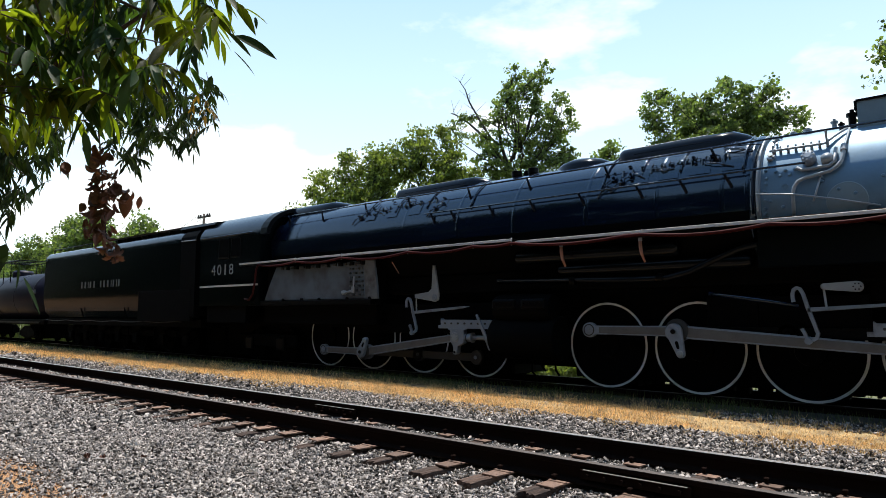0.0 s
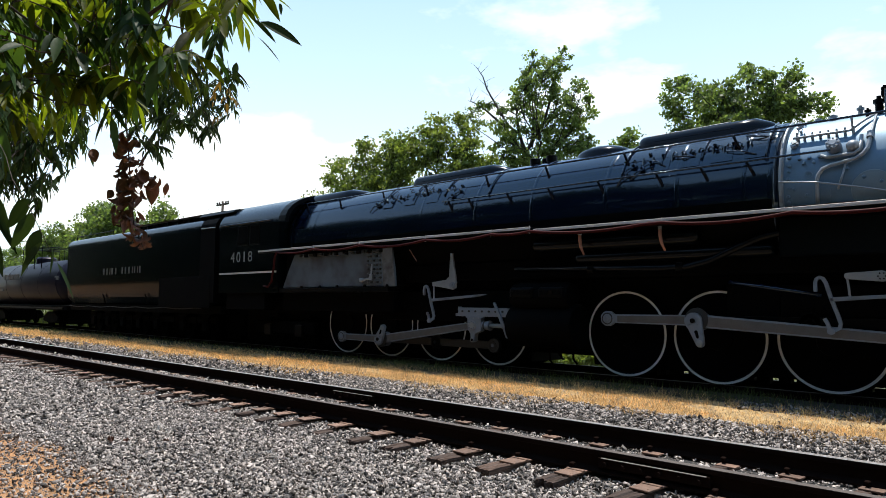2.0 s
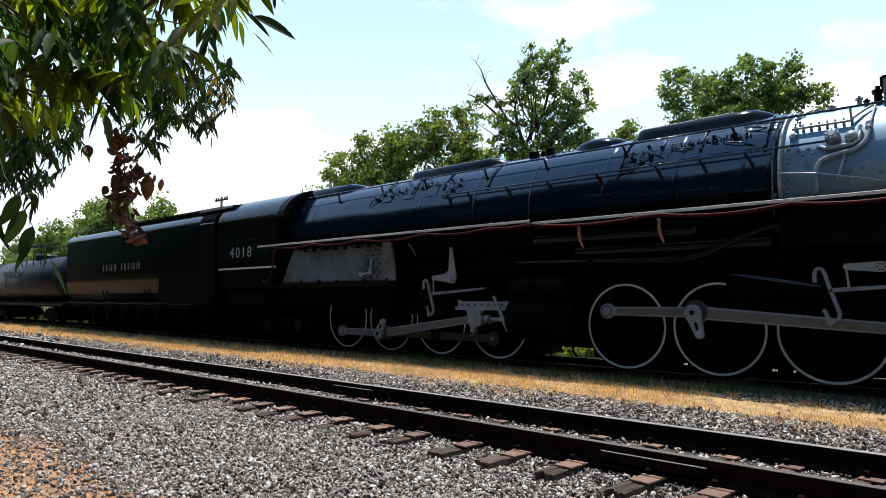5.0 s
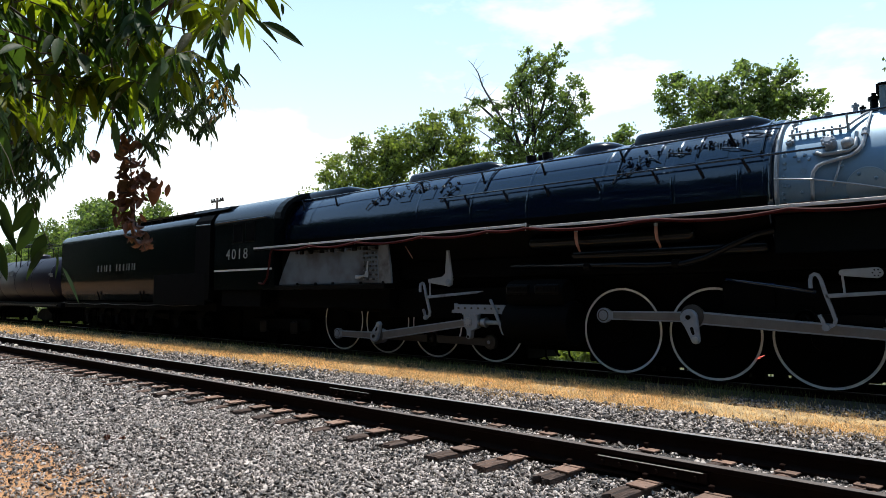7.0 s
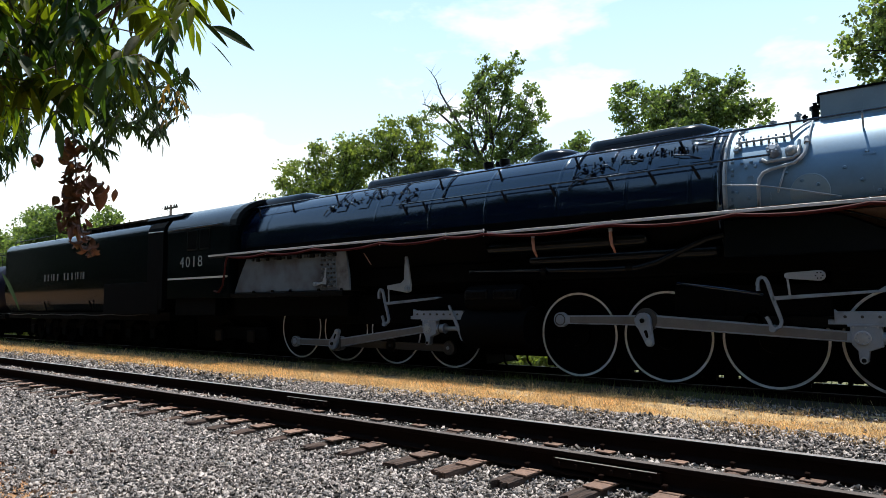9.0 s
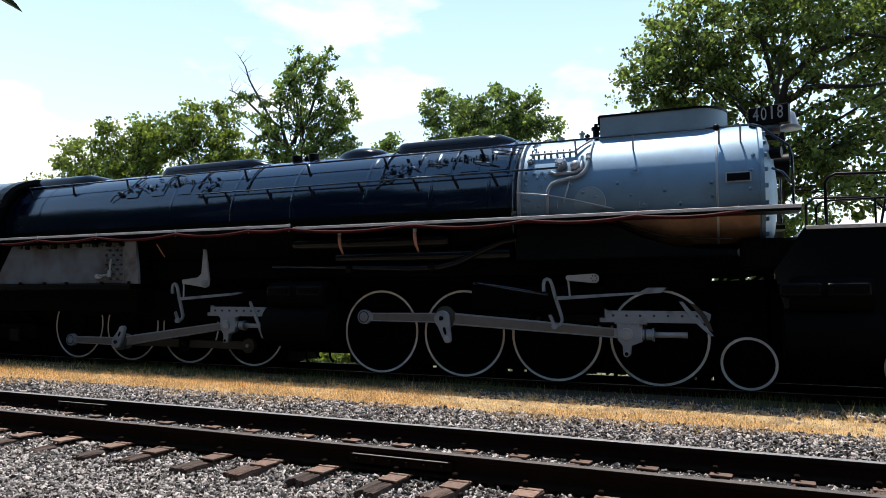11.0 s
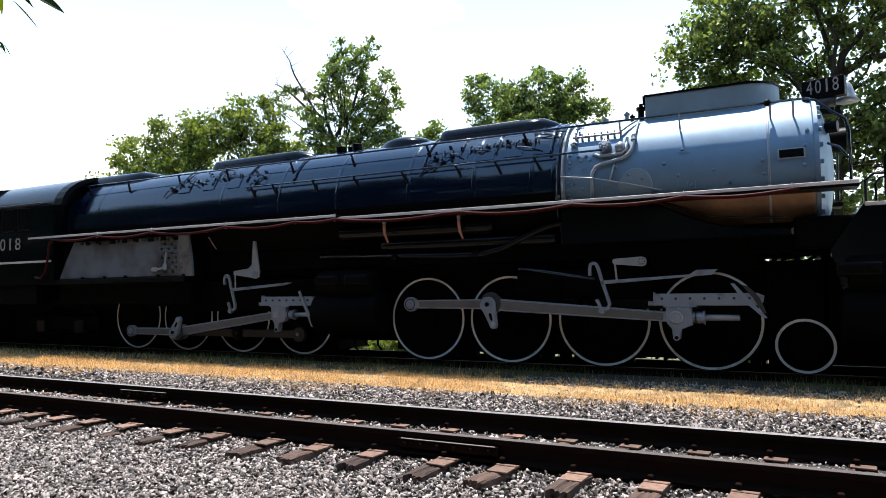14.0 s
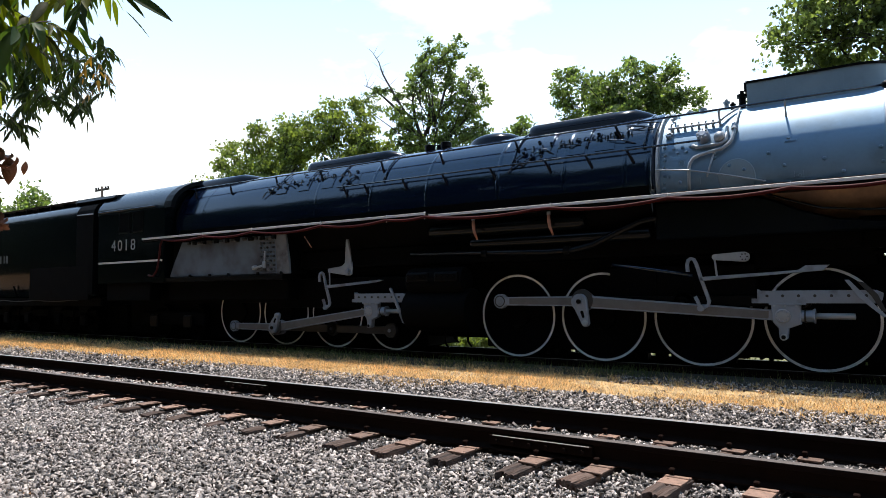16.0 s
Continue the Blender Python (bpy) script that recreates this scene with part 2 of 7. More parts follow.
BARK = material("grey_brown_bark", (0.032, 0.027, 0.023), rough=0.9, vary=0.4, scale=6, fine=40, bump=0.6)
LEAF = material("broad_tree_leaf", (0.096, 0.130, 0.058), spec=0.2, rough=0.4, vary=0.2, scale=0.6, fine=3, bump=0.0, island=0.5, translucent=0.52, glow=(2.25, 2.35, 0.85))
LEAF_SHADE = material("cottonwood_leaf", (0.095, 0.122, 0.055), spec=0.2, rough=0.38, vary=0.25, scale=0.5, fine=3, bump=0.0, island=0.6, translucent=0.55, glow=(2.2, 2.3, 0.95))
LEAF_LIGHT = material("light_tree_leaf", (0.118, 0.155, 0.055), spec=0.2, rough=0.5, vary=0.2, scale=0.6, fine=3, bump=0.0, island=0.5, translucent=0.5, glow=(2.25, 2.2, 0.75))
LEAF_NEAR = material("glossy_near_leaf", (0.046, 0.062, 0.015), spec=0.08, rough=0.5, vary=0.2, scale=12, fine=90, bump=0.1, island=0.7, translucent=0.5, glow=(4.7, 4.5, 0.6))
# Shaded copy of the near leaf: shade and sky sheen in its colour.
LEAF_NEAR_SHADED = material("shaded_near_leaf", (0.026, 0.050, 0.022), spec=0.06, rough=0.5, vary=0.2, scale=12, fine=90, bump=0.1, island=0.5, translucent=0.28, glow=(4.0, 4.0, 0.8))
# Leaf darkened for backlit and shaded foliage: the shade is in its colour.
LEAF_SHADED_FINE = material("shaded_fine_leaf", (0.020, 0.034, 0.016), rough=0.6, spec=0.02, vary=0.2, scale=12, fine=90, bump=0.1, island=0.4, translucent=0.2, glow=(3.0, 3.0, 0.8))
LEAF_YELLOW = material("yellowing_leaf", (0.15, 0.105, 0.025), rough=0.45, vary=0.3, scale=12, fine=90, bump=0.1, island=0.4, translucent=0.45, glow=(2.0, 1.6, 0.5))
TWIG = material("dark_twig_bark", (0.05, 0.036, 0.028), rough=0.85, vary=0.3, scale=30, fine=120, bump=0.3)
LEAF_DEAD = material("dry_brown_leaf", (0.11, 0.040, 0.025), rough=0.7, vary=0.35, scale=14, fine=90, bump=0.4, island=0.4, translucent=0.15)
TANK_BLACK = material("dusty_black_tank", (0.014, 0.013, 0.024), rough=0.42, spec=0.12, vary=0.3, scale=1.2, fine=20, bump=0.05)
RED_WALL = material("brick_red_wall", (0.25, 0.06, 0.04), rough=0.85, vary=0.25, scale=4, fine=40, bump=0.3)
GLASS_DARK = material("dark_window_glass", (0.002, 0.002, 0.003), spec=0.03, rough=0.2, vary=0.1, bump=0.0)
ORANGE = material("orange_red_wing", (0.75, 0.10, 0.05), rough=0.6, vary=0.2, bump=0.0, translucent=0.3)
COPPER = material("faded_orange_strap", (0.38, 0.16, 0.10), rough=0.6, vary=0.2, bump=0.1)


# ---- mesh helpers ----
def part(name, bm, mat, parent=None, label="", smooth=False, auto=None):
    me = bpy.data.meshes.new(name)
    bm.normal_update()
    bm.to_mesh(me)
    bm.free()
    me.materials.append(mat)
    if smooth:
        me.shade_smooth()
        if auto:
            me.set_sharp_from_angle(angle=radians(auto))
    ob = new(name, me)
    if parent:
        child_of(ob, parent)
    if label:
        tagged(ob, label)
    return ob


def child_of(ob, parent):
    """Parts are modelled in world space; the parent stands at its own base."""
    def stands(p):
        m = p.matrix_basis.copy()
        return stands(p.parent) @ p.matrix_parent_inverse @ m if p.parent else m
    ob.parent = parent
    ob.matrix_parent_inverse = stands(parent).inverted()


def thing(name, at, label, category, group="", kind=""):
    ob = new(name)
    ob.empty_display_size = 0.2
    ob.matrix_basis = Matrix.Translation(at)
    return tagged(ob, label, category, group, kind)


def twin(ob, name, shift, parent):
    """Another object on the same mesh, moved by shift."""
    o = bpy.data.objects.new(name, ob.data)
    scene.collection.objects.link(o)
    o.location = shift
    child_of(o, parent)
    return o


def box(bm, x0, x1, y0, y1, z0, z1, bevel=0.0, seg=2):
    r = bmesh.ops.create_cube(bm, size=1.0)
    for v in r["verts"]:
        v.co = Vector(((x0 + x1) / 2 + v.co.x * (x1 - x0), (y0 + y1) / 2 + v.co.y * (y1 - y0), (z0 + z1) / 2 + v.co.z * (z1 - z0)))
    if bevel:
        edges = list({e for v in r["verts"] for e in v.link_edges})
        bmesh.ops.bevel(bm, geom=edges, offset=bevel, segments=seg, affect="EDGES", profile=0.5)
    return bm


def tube(bm, pts, r, seg=8, caps=True):
    """A round bar along a line of points; r is one radius or one a point."""
    pts = [Vector(p) for p in pts]
    rs = r if isinstance(r, (list, tuple)) else [r] * len(pts)
    rings, up = [], None
    for i, p in enumerate(pts):
        d = (pts[min(i + 1, len(pts) - 1)] - pts[max(i - 1, 0)]).normalized()
        if up is None:
            up = d.orthogonal().normalized()
        up = (up - d * up.dot(d)).normalized()
        side = d.cross(up)
        rings.append([bm.verts.new(p + (up * math.cos(a) + side * math.sin(a)) * rs[i]) for a in [2 * math.pi * k / seg for k in range(seg)]])
    for a, b in zip(rings, rings[1:]):
        for k in range(seg):
            bm.faces.new((a[k], a[(k + 1) % seg], b[(k + 1) % seg], b[k]))
    if caps:
        bm.faces.new(rings[0][::-1])
        bm.faces.new(rings[-1])
    return bm


def lathe_x(bm, profile, y, z, seg=48, a0=0.0, a1=360.0):
    """A turned body about a line along x; profile: x and radius."""
    closed = a1 - a0 >= 360
    n = seg if closed else seg + 1
    rings = []
    for x, r in profile:
        if r < 1e-6:
            rings.append([bm.verts.new((x, y, z))])
            continue
        rings.append([bm.verts.new((x, y + r * math.sin(a), z + r * math.cos(a))) for a in [radians(a0 + (a1 - a0) * k / seg) for k in range(n)]])
    for a, b in zip(rings, rings[1:]):
        for k in range(seg):
            j = (k + 1) % n
            q = [a[k % len(a)], a[j % len(a)], b[j % len(b)], b[k % len(b)]]
            q = [v for i, v in enumerate(q) if v not in q[:i]]
            if len(q) > 2:
                bm.faces.new(q)
    return bm


def lathe_y(bm, profile, x, z, seg=32):
    """A turned body about a line along y; profile: y and radius, from the far side to the near one."""
    rings = []
    for y, r in profile:
        if r < 1e-6:
            rings.append([bm.verts.new((x, y, z))])
        else:
            rings.append([bm.verts.new((x + r * math.cos(2 * math.pi * k / seg), y, z + r * math.sin(2 * math.pi * k / seg))) for k in range(seg)])
    for a, b in zip(rings, rings[1:]):
        for k in range(seg):
            j = (k + 1) % seg
            q = [a[k % len(a)], a[j % len(a)], b[j % len(b)], b[k % len(b)]]
            q = [v for i, v in enumerate(q) if v not in q[:i]]
            if len(q) > 2:
                bm.faces.new(q)
    return bm


def lathe_z(bm, profile, x, y, seg=24, sx=1.0, sy=1.0):
    rings = []
    for z, r in profile:
        if r < 1e-6:
            rings.append([bm.verts.new((x, y, z))])
        else:
            rings.append([bm.verts.new((x + sx * r * math.cos(2 * math.pi * k / seg), y + sy * r * math.sin(2 * math.pi * k / seg), z)) for k in range(seg)])
    for a, b in zip(rings, rings[1:]):
        for k in range(seg):
            j = (k + 1) % seg
            q = [a[k % len(a)], a[j % len(a)], b[j % len(b)], b[k % len(b)]]
            q = [v for i, v in enumerate(q) if v not in q[:i]]
            if len(q) > 2:
                bm.faces.new(q)
    return bm


def slab(bm, outline, y0, y1, bevel=0.0):
    """A plate: an outline in x and z, thick from y0 to y1."""
    a = [bm.verts.new((x, y0, z)) for x, z in outline]
    b = [bm.verts.new((x, y1, z)) for x, z in outline]
    f0, f1 = bm.faces.new(a), bm.faces.new(b[::-1])
    n = len(a)
    for k in range(n):
        bm.faces.new((a[k], b[k], b[(k + 1) % n], a[(k + 1) % n]))
    bmesh.ops.recalc_face_normals(bm, faces=bm.faces[:])
    if bevel:
        bmesh.ops.bevel(bm, geom=list(f0.edges) + list(f1.edges), offset=bevel, segments=1, affect="EDGES")
    return bm


def extrude_x(bm, outline, x0, x1, steps=1):
    """A long body of one section: an outline in y and z, from x0 to x1."""
    rings = [[bm.verts.new((x0 + (x1 - x0) * s / steps, y, z)) for y, z in outline] for s in range(steps + 1)]
    n = len(outline)
    for a, b in zip(rings, rings[1:]):
        for k in range(n):
            bm.faces.new((a[k], a[(k + 1) % n], b[(k + 1) % n], b[k]))
    bm.faces.new(rings[0][::-1])
    bm.faces.new(rings[-1])
    bmesh.ops.recalc_face_normals(bm, faces=bm.faces[:])
    return bm


def raw_mesh(name, verts, faces, mat, smooth=False):
    """A mesh from arrays: verts n x 3, faces m x k."""
    me = bpy.data.meshes.new(name)
    verts, faces = np.asarray(verts, np.float32), np.asarray(faces, np.int32)
    k = faces.shape[1]
    me.vertices.add(len(verts))
    me.vertices.foreach_set("co", verts.ravel())
    me.loops.add(faces.size)
    me.loops.foreach_set("vertex_index", faces.ravel())
    me.polygons.add(len(faces))
    me.polygons.foreach_set("loop_start", np.arange(0, faces.size, k, dtype=np.int32))
    me.update(calc_edges=True)
    me.materials.append(mat)
    if smooth:
        me.shade_smooth()
    return new(name, me)


def capsule(x0, z0, x1, z1, r0, r1, n=8):
    """The outline of a bar with round ends, in x and z."""
    a = math.atan2(z1 - z0, x1 - x0)
    out = []
    for k in range(n + 1):
        t = a + math.pi / 2 + math.pi * k / n
        out.append((x0 + r0 * math.cos(t), z0 + r0 * math.sin(t)))
    for k in range(n + 1):
        t = a - math.pi / 2 + math.pi * k / n
        out.append((x1 + r1 * math.cos(t), z1 + r1 * math.sin(t)))
    return out


def B():
    return bmesh.new()


# ---- ground ----
def ground_height(x, y):
    """The level of the ground: the shoulder under the locomotive, the ballast of the front track, the dirt beside it."""
    pts = [(-40, -0.35), (-13, -0.44), (-9.5, -0.58), (-7.4, -0.635), (-6.7, -0.615), (-6.1, -0.535), (-4.7, -0.53), (-4.2, -0.515), (-3.4, -0.30), (-2.2, -0.11), (-1.6, -0.12), (-1.0, -0.14), (1.5, -0.22), (3.5, -0.35), (12, -0.3), (60, -0.2)]
    if y <= pts[0][0]:
        return pts[0][1]
    for (a, za), (b, zb) in zip(pts, pts[1:]):
        if y <= b:
            return za + (zb - za) * (y - a) / (b - a)
    return pts[-1][1]


def make_ground():
    ys = [-600, -120, -40, -20, -13, -11.5, -10.0, -9.5, -8.4, -7.4, -6.7, -6.1, -4.7, -4.2, -3.4, -2.8, -2.2, -1.6, -1.0, 0, 1.5, 3.5, 8, 12, 25, 60, 200, 900]
    xs = [-1500, -400, -120, -60, -30, -15, -8, -4, 0, 4, 8, 12, 20, 40, 120, 400, 1500]
    def strip(name, y0, y1, mat, label):
        rows = [y for y in ys if y0 <= y <= y1]
        bm = B()
        vs = [[bm.verts.new((x, y, ground_height(x, y))) for x in xs] for y in rows]
        for a, b in zip(vs, vs[1:]):
            for k in range(len(xs) - 1):
                bm.faces.new((a[k], a[k + 1], b[k + 1], b[k]))
        return tagged(part(name, bm, mat, smooth=True), label, "ground", kind="structure")
    strip("woodland_floor", -600, -13, SHADED_GRASS, "grass behind the viewer, tree shade painted into its colour")
    strip("dirt_path", -13, -10.0, DIRT, "bare tan dirt beside the railway")
    strip("ballast_bed", -10.0, -3.4, BALLAST, "crushed stone bed under the front track, gap shade painted in")
    strip("grass_verge", -3.4, -2.2, STRAW, "dry earth verge between the two tracks")
    strip("cinder_bed", -2.2, 3.5, SHADED_SOIL, "soil under the locomotive, its shade painted into the colour")
    strip("field", 3.5, 900, FAR_GRASS, "pale summer grass behind the train")


make_ground()


# ---- tracks ----
def rail_section(y, top, k):
    s = [(-0.07, 0), (-0.07, 0.012), (-0.02, 0.028), (-0.0085, 0.04), (-0.0085, 0.125), (-0.037, 0.137), (-0.037, 0.165), (-0.028, 0.173),
         (0.028, 0.173), (0.037, 0.165), (0.037, 0.137), (0.0085, 0.125), (0.0085, 0.04), (0.02, 0.028), (0.07, 0.012), (0.07, 0)]
    return [(y + a * k, top + (b - 0.173) * k) for a, b in s]


def make_rail(parent, y, top, x0, x1, k=1.0, head=None):
    rail = part("rail", extrude_x(B(), rail_section(y, top, k), x0, x1), RAIL_BROWN, parent, "rusty steel rail, near-black with the shade under its head")
    bm = box(B(), x0, x1, y - 0.035 * k, y + 0.035 * k, top - 0.004, top + 0.003, 0.002, 1)
    part("rail_head", bm, head or RAIL_HEAD, rail, "worn running surface, bright or dull by painted glint")
    return rail


def make_sleeper_mesh(seed=0):
    """A weathered timber: lengthwise splits in its top, ragged ends, worn corners."""
    rnd = random.Random(300 + seed)
    cols, rows = 10, 16
    bm = B()
    splits = {c: rnd.uniform(0.015, 0.05) for c in rnd.sample(range(1, cols), 4)}
    ragged = [rnd.uniform(-0.05, 0.06) for _ in range(cols + 1)]
    top, low = [], []
    for j in range(rows + 1):
        t = j / rows
        a, b = [], []
        for i in range(cols + 1):
            x = -0.125 + 0.25 * i / cols
            y = -1.52 + 3.04 * t
            if j in (0, rows):
                y += ragged[i] * (1 if j == 0 else -1)
            q = Vector((x * 9 + 7.7 * seed, y * 1.7, 3.1 * seed))
            z = 0.014 * noise.noise(q) + 0.009 * noise.noise(q * 3.7)
            if i in (0, cols):
                z -= 0.014
                x += 0.008 * noise.noise(Vector((y * 2.3, 5 * i, seed)))
            if i in splits:
                z -= splits[i] * max(0.0, 0.35 + noise.noise(Vector((3.3 * i, y * 1.1, seed))))
            if j in (0, rows):
                z -= 0.012 + 0.01 * abs(noise.noise(Vector((i * 1.3, j, seed))))
            a.append(bm.verts.new((x, y, z)))
            b.append(bm.verts.new((x, y, -0.17)))
        top.append(a), low.append(b)
    for j in range(rows):
        for i in range(cols):
            bm.faces.new((top[j][i], top[j][i + 1], top[j + 1][i + 1], top[j + 1][i]))
        bm.faces.new((top[j][0], top[j + 1][0], low[j + 1][0], low[j][0]))
        bm.faces.new((top[j][cols], low[j][cols], low[j + 1][cols], top[j + 1][cols]))
    for i in range(cols):
        bm.faces.new((top[0][i], low[0][i], low[0][i + 1], top[0][i + 1]))
        bm.faces.new((top[rows][i], top[rows][i + 1], low[rows][i + 1], low[rows][i]))
    bmesh.ops.delete(bm, geom=[v for v in bm.verts if not v.link_faces], context="VERTS")
    me = bpy.data.meshes.new("sleeper")
    bm.to_mesh(me)
    bm.free()
    me.materials.append(TIE_WOOD)
    return me


def make_plate_mesh():
    """A rusty tie plate, long on the outer side, with holes near its end and worn edges."""
    bm = box(B(), -0.122, 0.122, -0.43, 0.25, 0.0, 0.022, 0.006, 2)
    box(bm, -0.122, 0.122, -0.20, -0.15, 0.018, 0.034, 0.006, 1)
    for x, y in ((-0.08, -0.36), (0.08, -0.36), (-0.07, -0.25), (0.075, 0.20)):
        tube(bm, [(x, y, 0.012), (x, y, 0.0235)], 0.016, 8)
    me = bpy.data.meshes.new("tie_plate")
    bm.to_mesh(me)
    bm.free()
    me.materials.append(PLATE_RUST)
    return me


def make_spike_mesh():
    bm = box(B(), -0.016, 0.016, -0.016, 0.016, -0.05, 0.045)
    box(bm, -0.028, 0.028, -0.034, 0.036, 0.042, 0.072, 0.009, 1)
    me = bpy.data.meshes.new("spike")
    bm.to_mesh(me)
    bm.free()
    me.materials.append(RAIL_BROWN)
    return me


def make_front_track():
    yc, top = -5.44, -0.25
    track = thing("railway_track", (0, yc, top - 0.19), "rusty jointed rails on weathered wooden sleepers in grey ballast", "railway track")
    for s in (-1, 1):
        # Heads differ in tone by the glint each shows, painted in.
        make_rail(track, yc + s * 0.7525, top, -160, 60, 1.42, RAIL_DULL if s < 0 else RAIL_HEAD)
    sleepers, plate, spike = [make_sleeper_mesh(k) for k in range(5)], make_plate_mesh(), make_spike_mesh()
    rnd = random.Random(4)
    near_ties = [7.93, 7.15, 6.31, 5.5, 4.71, 3.91, 3.19, 2.23, 1.43, 0.65, -0.31, -1.07, -2.04, -2.87, -3.61, -4.3]
    lean = math.tan(radians(9.5))
    x = 13.0
    while x > -60:
        o = new("sleeper", rnd.choice(sleepers))
        o.matrix_basis = pose(x + 0.7525 * lean, yc + rnd.uniform(-0.05, 0.04), top - 0.258 + rnd.uniform(-0.014, 0.004) - max(0.0, min(1.0, (1.5 - x) / 5)) * rnd.uniform(0.015, 0.05), rnd.uniform(-0.6, 0.6), rnd.uniform(-1, 1), -9.5 + rnd.uniform(-1.4, 1.4))
        cx = o.matrix_basis.translation.x
        child_of(o, track)
        if x > -24:
            for s in (-1, 1):
                p = new("tie_plate", plate)
                px = cx + s * 0.7525 * lean
                p.matrix_basis = pose(px, yc + s * 0.7525, top - 0.262, 0, 0, (180 if s > 0 else 0) - 5 + rnd.uniform(-2, 2))
                child_of(p, track)
                if x > -9:
                    for sx, sy in ((-0.075, -0.135), (0.075, 0.135)):
                        k = new("spike", spike)
                        k.matrix_basis = pose(px + sx, yc + s * 0.7525 + sy, top - 0.252 + rnd.uniform(0, 0.02), 0, 0, 180 if sy > 0 else 0)
                        child_of(k, track)
        x -= rnd.choice((0.76, 0.80, 0.84, 0.86))
        if near_ties and x < near_ties[0] + 0.55:
            x = near_ties.pop(0)
    # joint bars with bolts
    for s, x0, x1 in ((-1, 2.46, 3.76), (1, -4.45, -3.2)):
        y = yc + s * 0.7525
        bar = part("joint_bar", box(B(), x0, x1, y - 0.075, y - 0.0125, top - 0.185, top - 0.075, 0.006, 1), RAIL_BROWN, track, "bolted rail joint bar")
        # Strip paints the sunlight caught on the bar's upper edge.
        part("worn_edge", box(B(), x0 + 0.05, x1 - 0.03, y - 0.10, y - 0.068, top - 0.080, top - 0.073, 0.002, 1), RAIL_EDGE_GLINT, bar, "pale strip painted as the sunlit upper edge")
        for k in range(6):
            bx = x0 + (k + 0.5) * (x1 - x0) / 6
            bm = tube(B(), [(bx, y - 0.07, top - 0.135), (bx, y - 0.125, top - 0.135)], 0.026, 6)
            part("bolt", bm, RAIL_BROWN, bar)


def make_rear_track():
    track = thing("railway_track", (0, 0, -0.19), "shaded standard gauge track under the locomotive", "railway track")
    for s in (-1, 1):
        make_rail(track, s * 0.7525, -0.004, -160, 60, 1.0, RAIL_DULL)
    sleeper = bpy.data.meshes["sleeper"]
    for k in range(130):
        o = new("sleeper", sleeper)
        o.matrix_basis = pose(12 - 0.6 * k, 0, -0.19, 0, 0, 0.7 * math.sin(k * 3.3)) @ Matrix.Diagonal((0.75, 0.72, 1, 1))
        child_of(o, track)


make_front_track()
make_rear_track()


# ---- locomotive ----
ZC = 3.42
DRIVERS_FRONT = [1.854 * k for k in range(4)]
DRIVERS_REAR = [-3.277 - 1.854 * k for k in range(4)]


def spoked_wheel(parent, x, side, radius, name="driving_wheel", face=0.818):
    """A wheel with its white-edged tyre, disc centre and hub."""
    y = side * face
    inn = side * (face - 0.14)
    bm = B()
    r = radius
    disc = [(inn - side * 0.03, r - 0.1), (inn - side * 0.03, r + 0.028), (inn, r + 0.03), (inn + side * 0.035, r + 0.006), (y - side * 0.012, r), (y, r - 0.008), (y, r - 0.056), (y - side * 0.02, r - 0.066), (y - side * 0.05, r - 0.09), (y - side * 0.045, 0.26), (y + side * 0.02, 0.24), (y + side * 0.03, 0.0)]
    lathe_y(bm, disc, x, radius, 56)
    bmesh.ops.recalc_face_normals(bm, faces=bm.faces[:])
    wheel = part(name, bm, BLACK_FRAME, parent, smooth=True, auto=30)
    ring = [(y, r - 0.009), (y + side * 0.004, r - 0.010), (y + side * 0.004, r - 0.052), (y, r - 0.053)]
    bm = lathe_y(B(), ring, x, radius, 64)
    bmesh.ops.recalc_face_normals(bm, faces=bm.faces[:])
    part("tyre_band", bm, TYRE_WHITE, wheel, "white-painted tyre rim", smooth=True, auto=30)
    return wheel


def dark_wheel(parent, x, side, radius, name):
    """A plain dark wheel with its flange."""
    y, inn = side * 0.818, side * 0.678
    bm = lathe_y(B(), [(inn, 0), (inn, radius + 0.026), (inn + side * 0.03, radius + 0.02), (inn + side * 0.04, radius), (y, radius - 0.006), (y, radius - 0.07), (y - side * 0.05, radius - 0.1), (y - side * 0.04, 0.16), (y, 0.14), (y, 0)], x, radius, 32)
    bmesh.ops.recalc_face_normals(bm, faces=bm.faces[:])
    return part(name, bm, BLACK_FRAME, parent, smooth=True, auto=30)


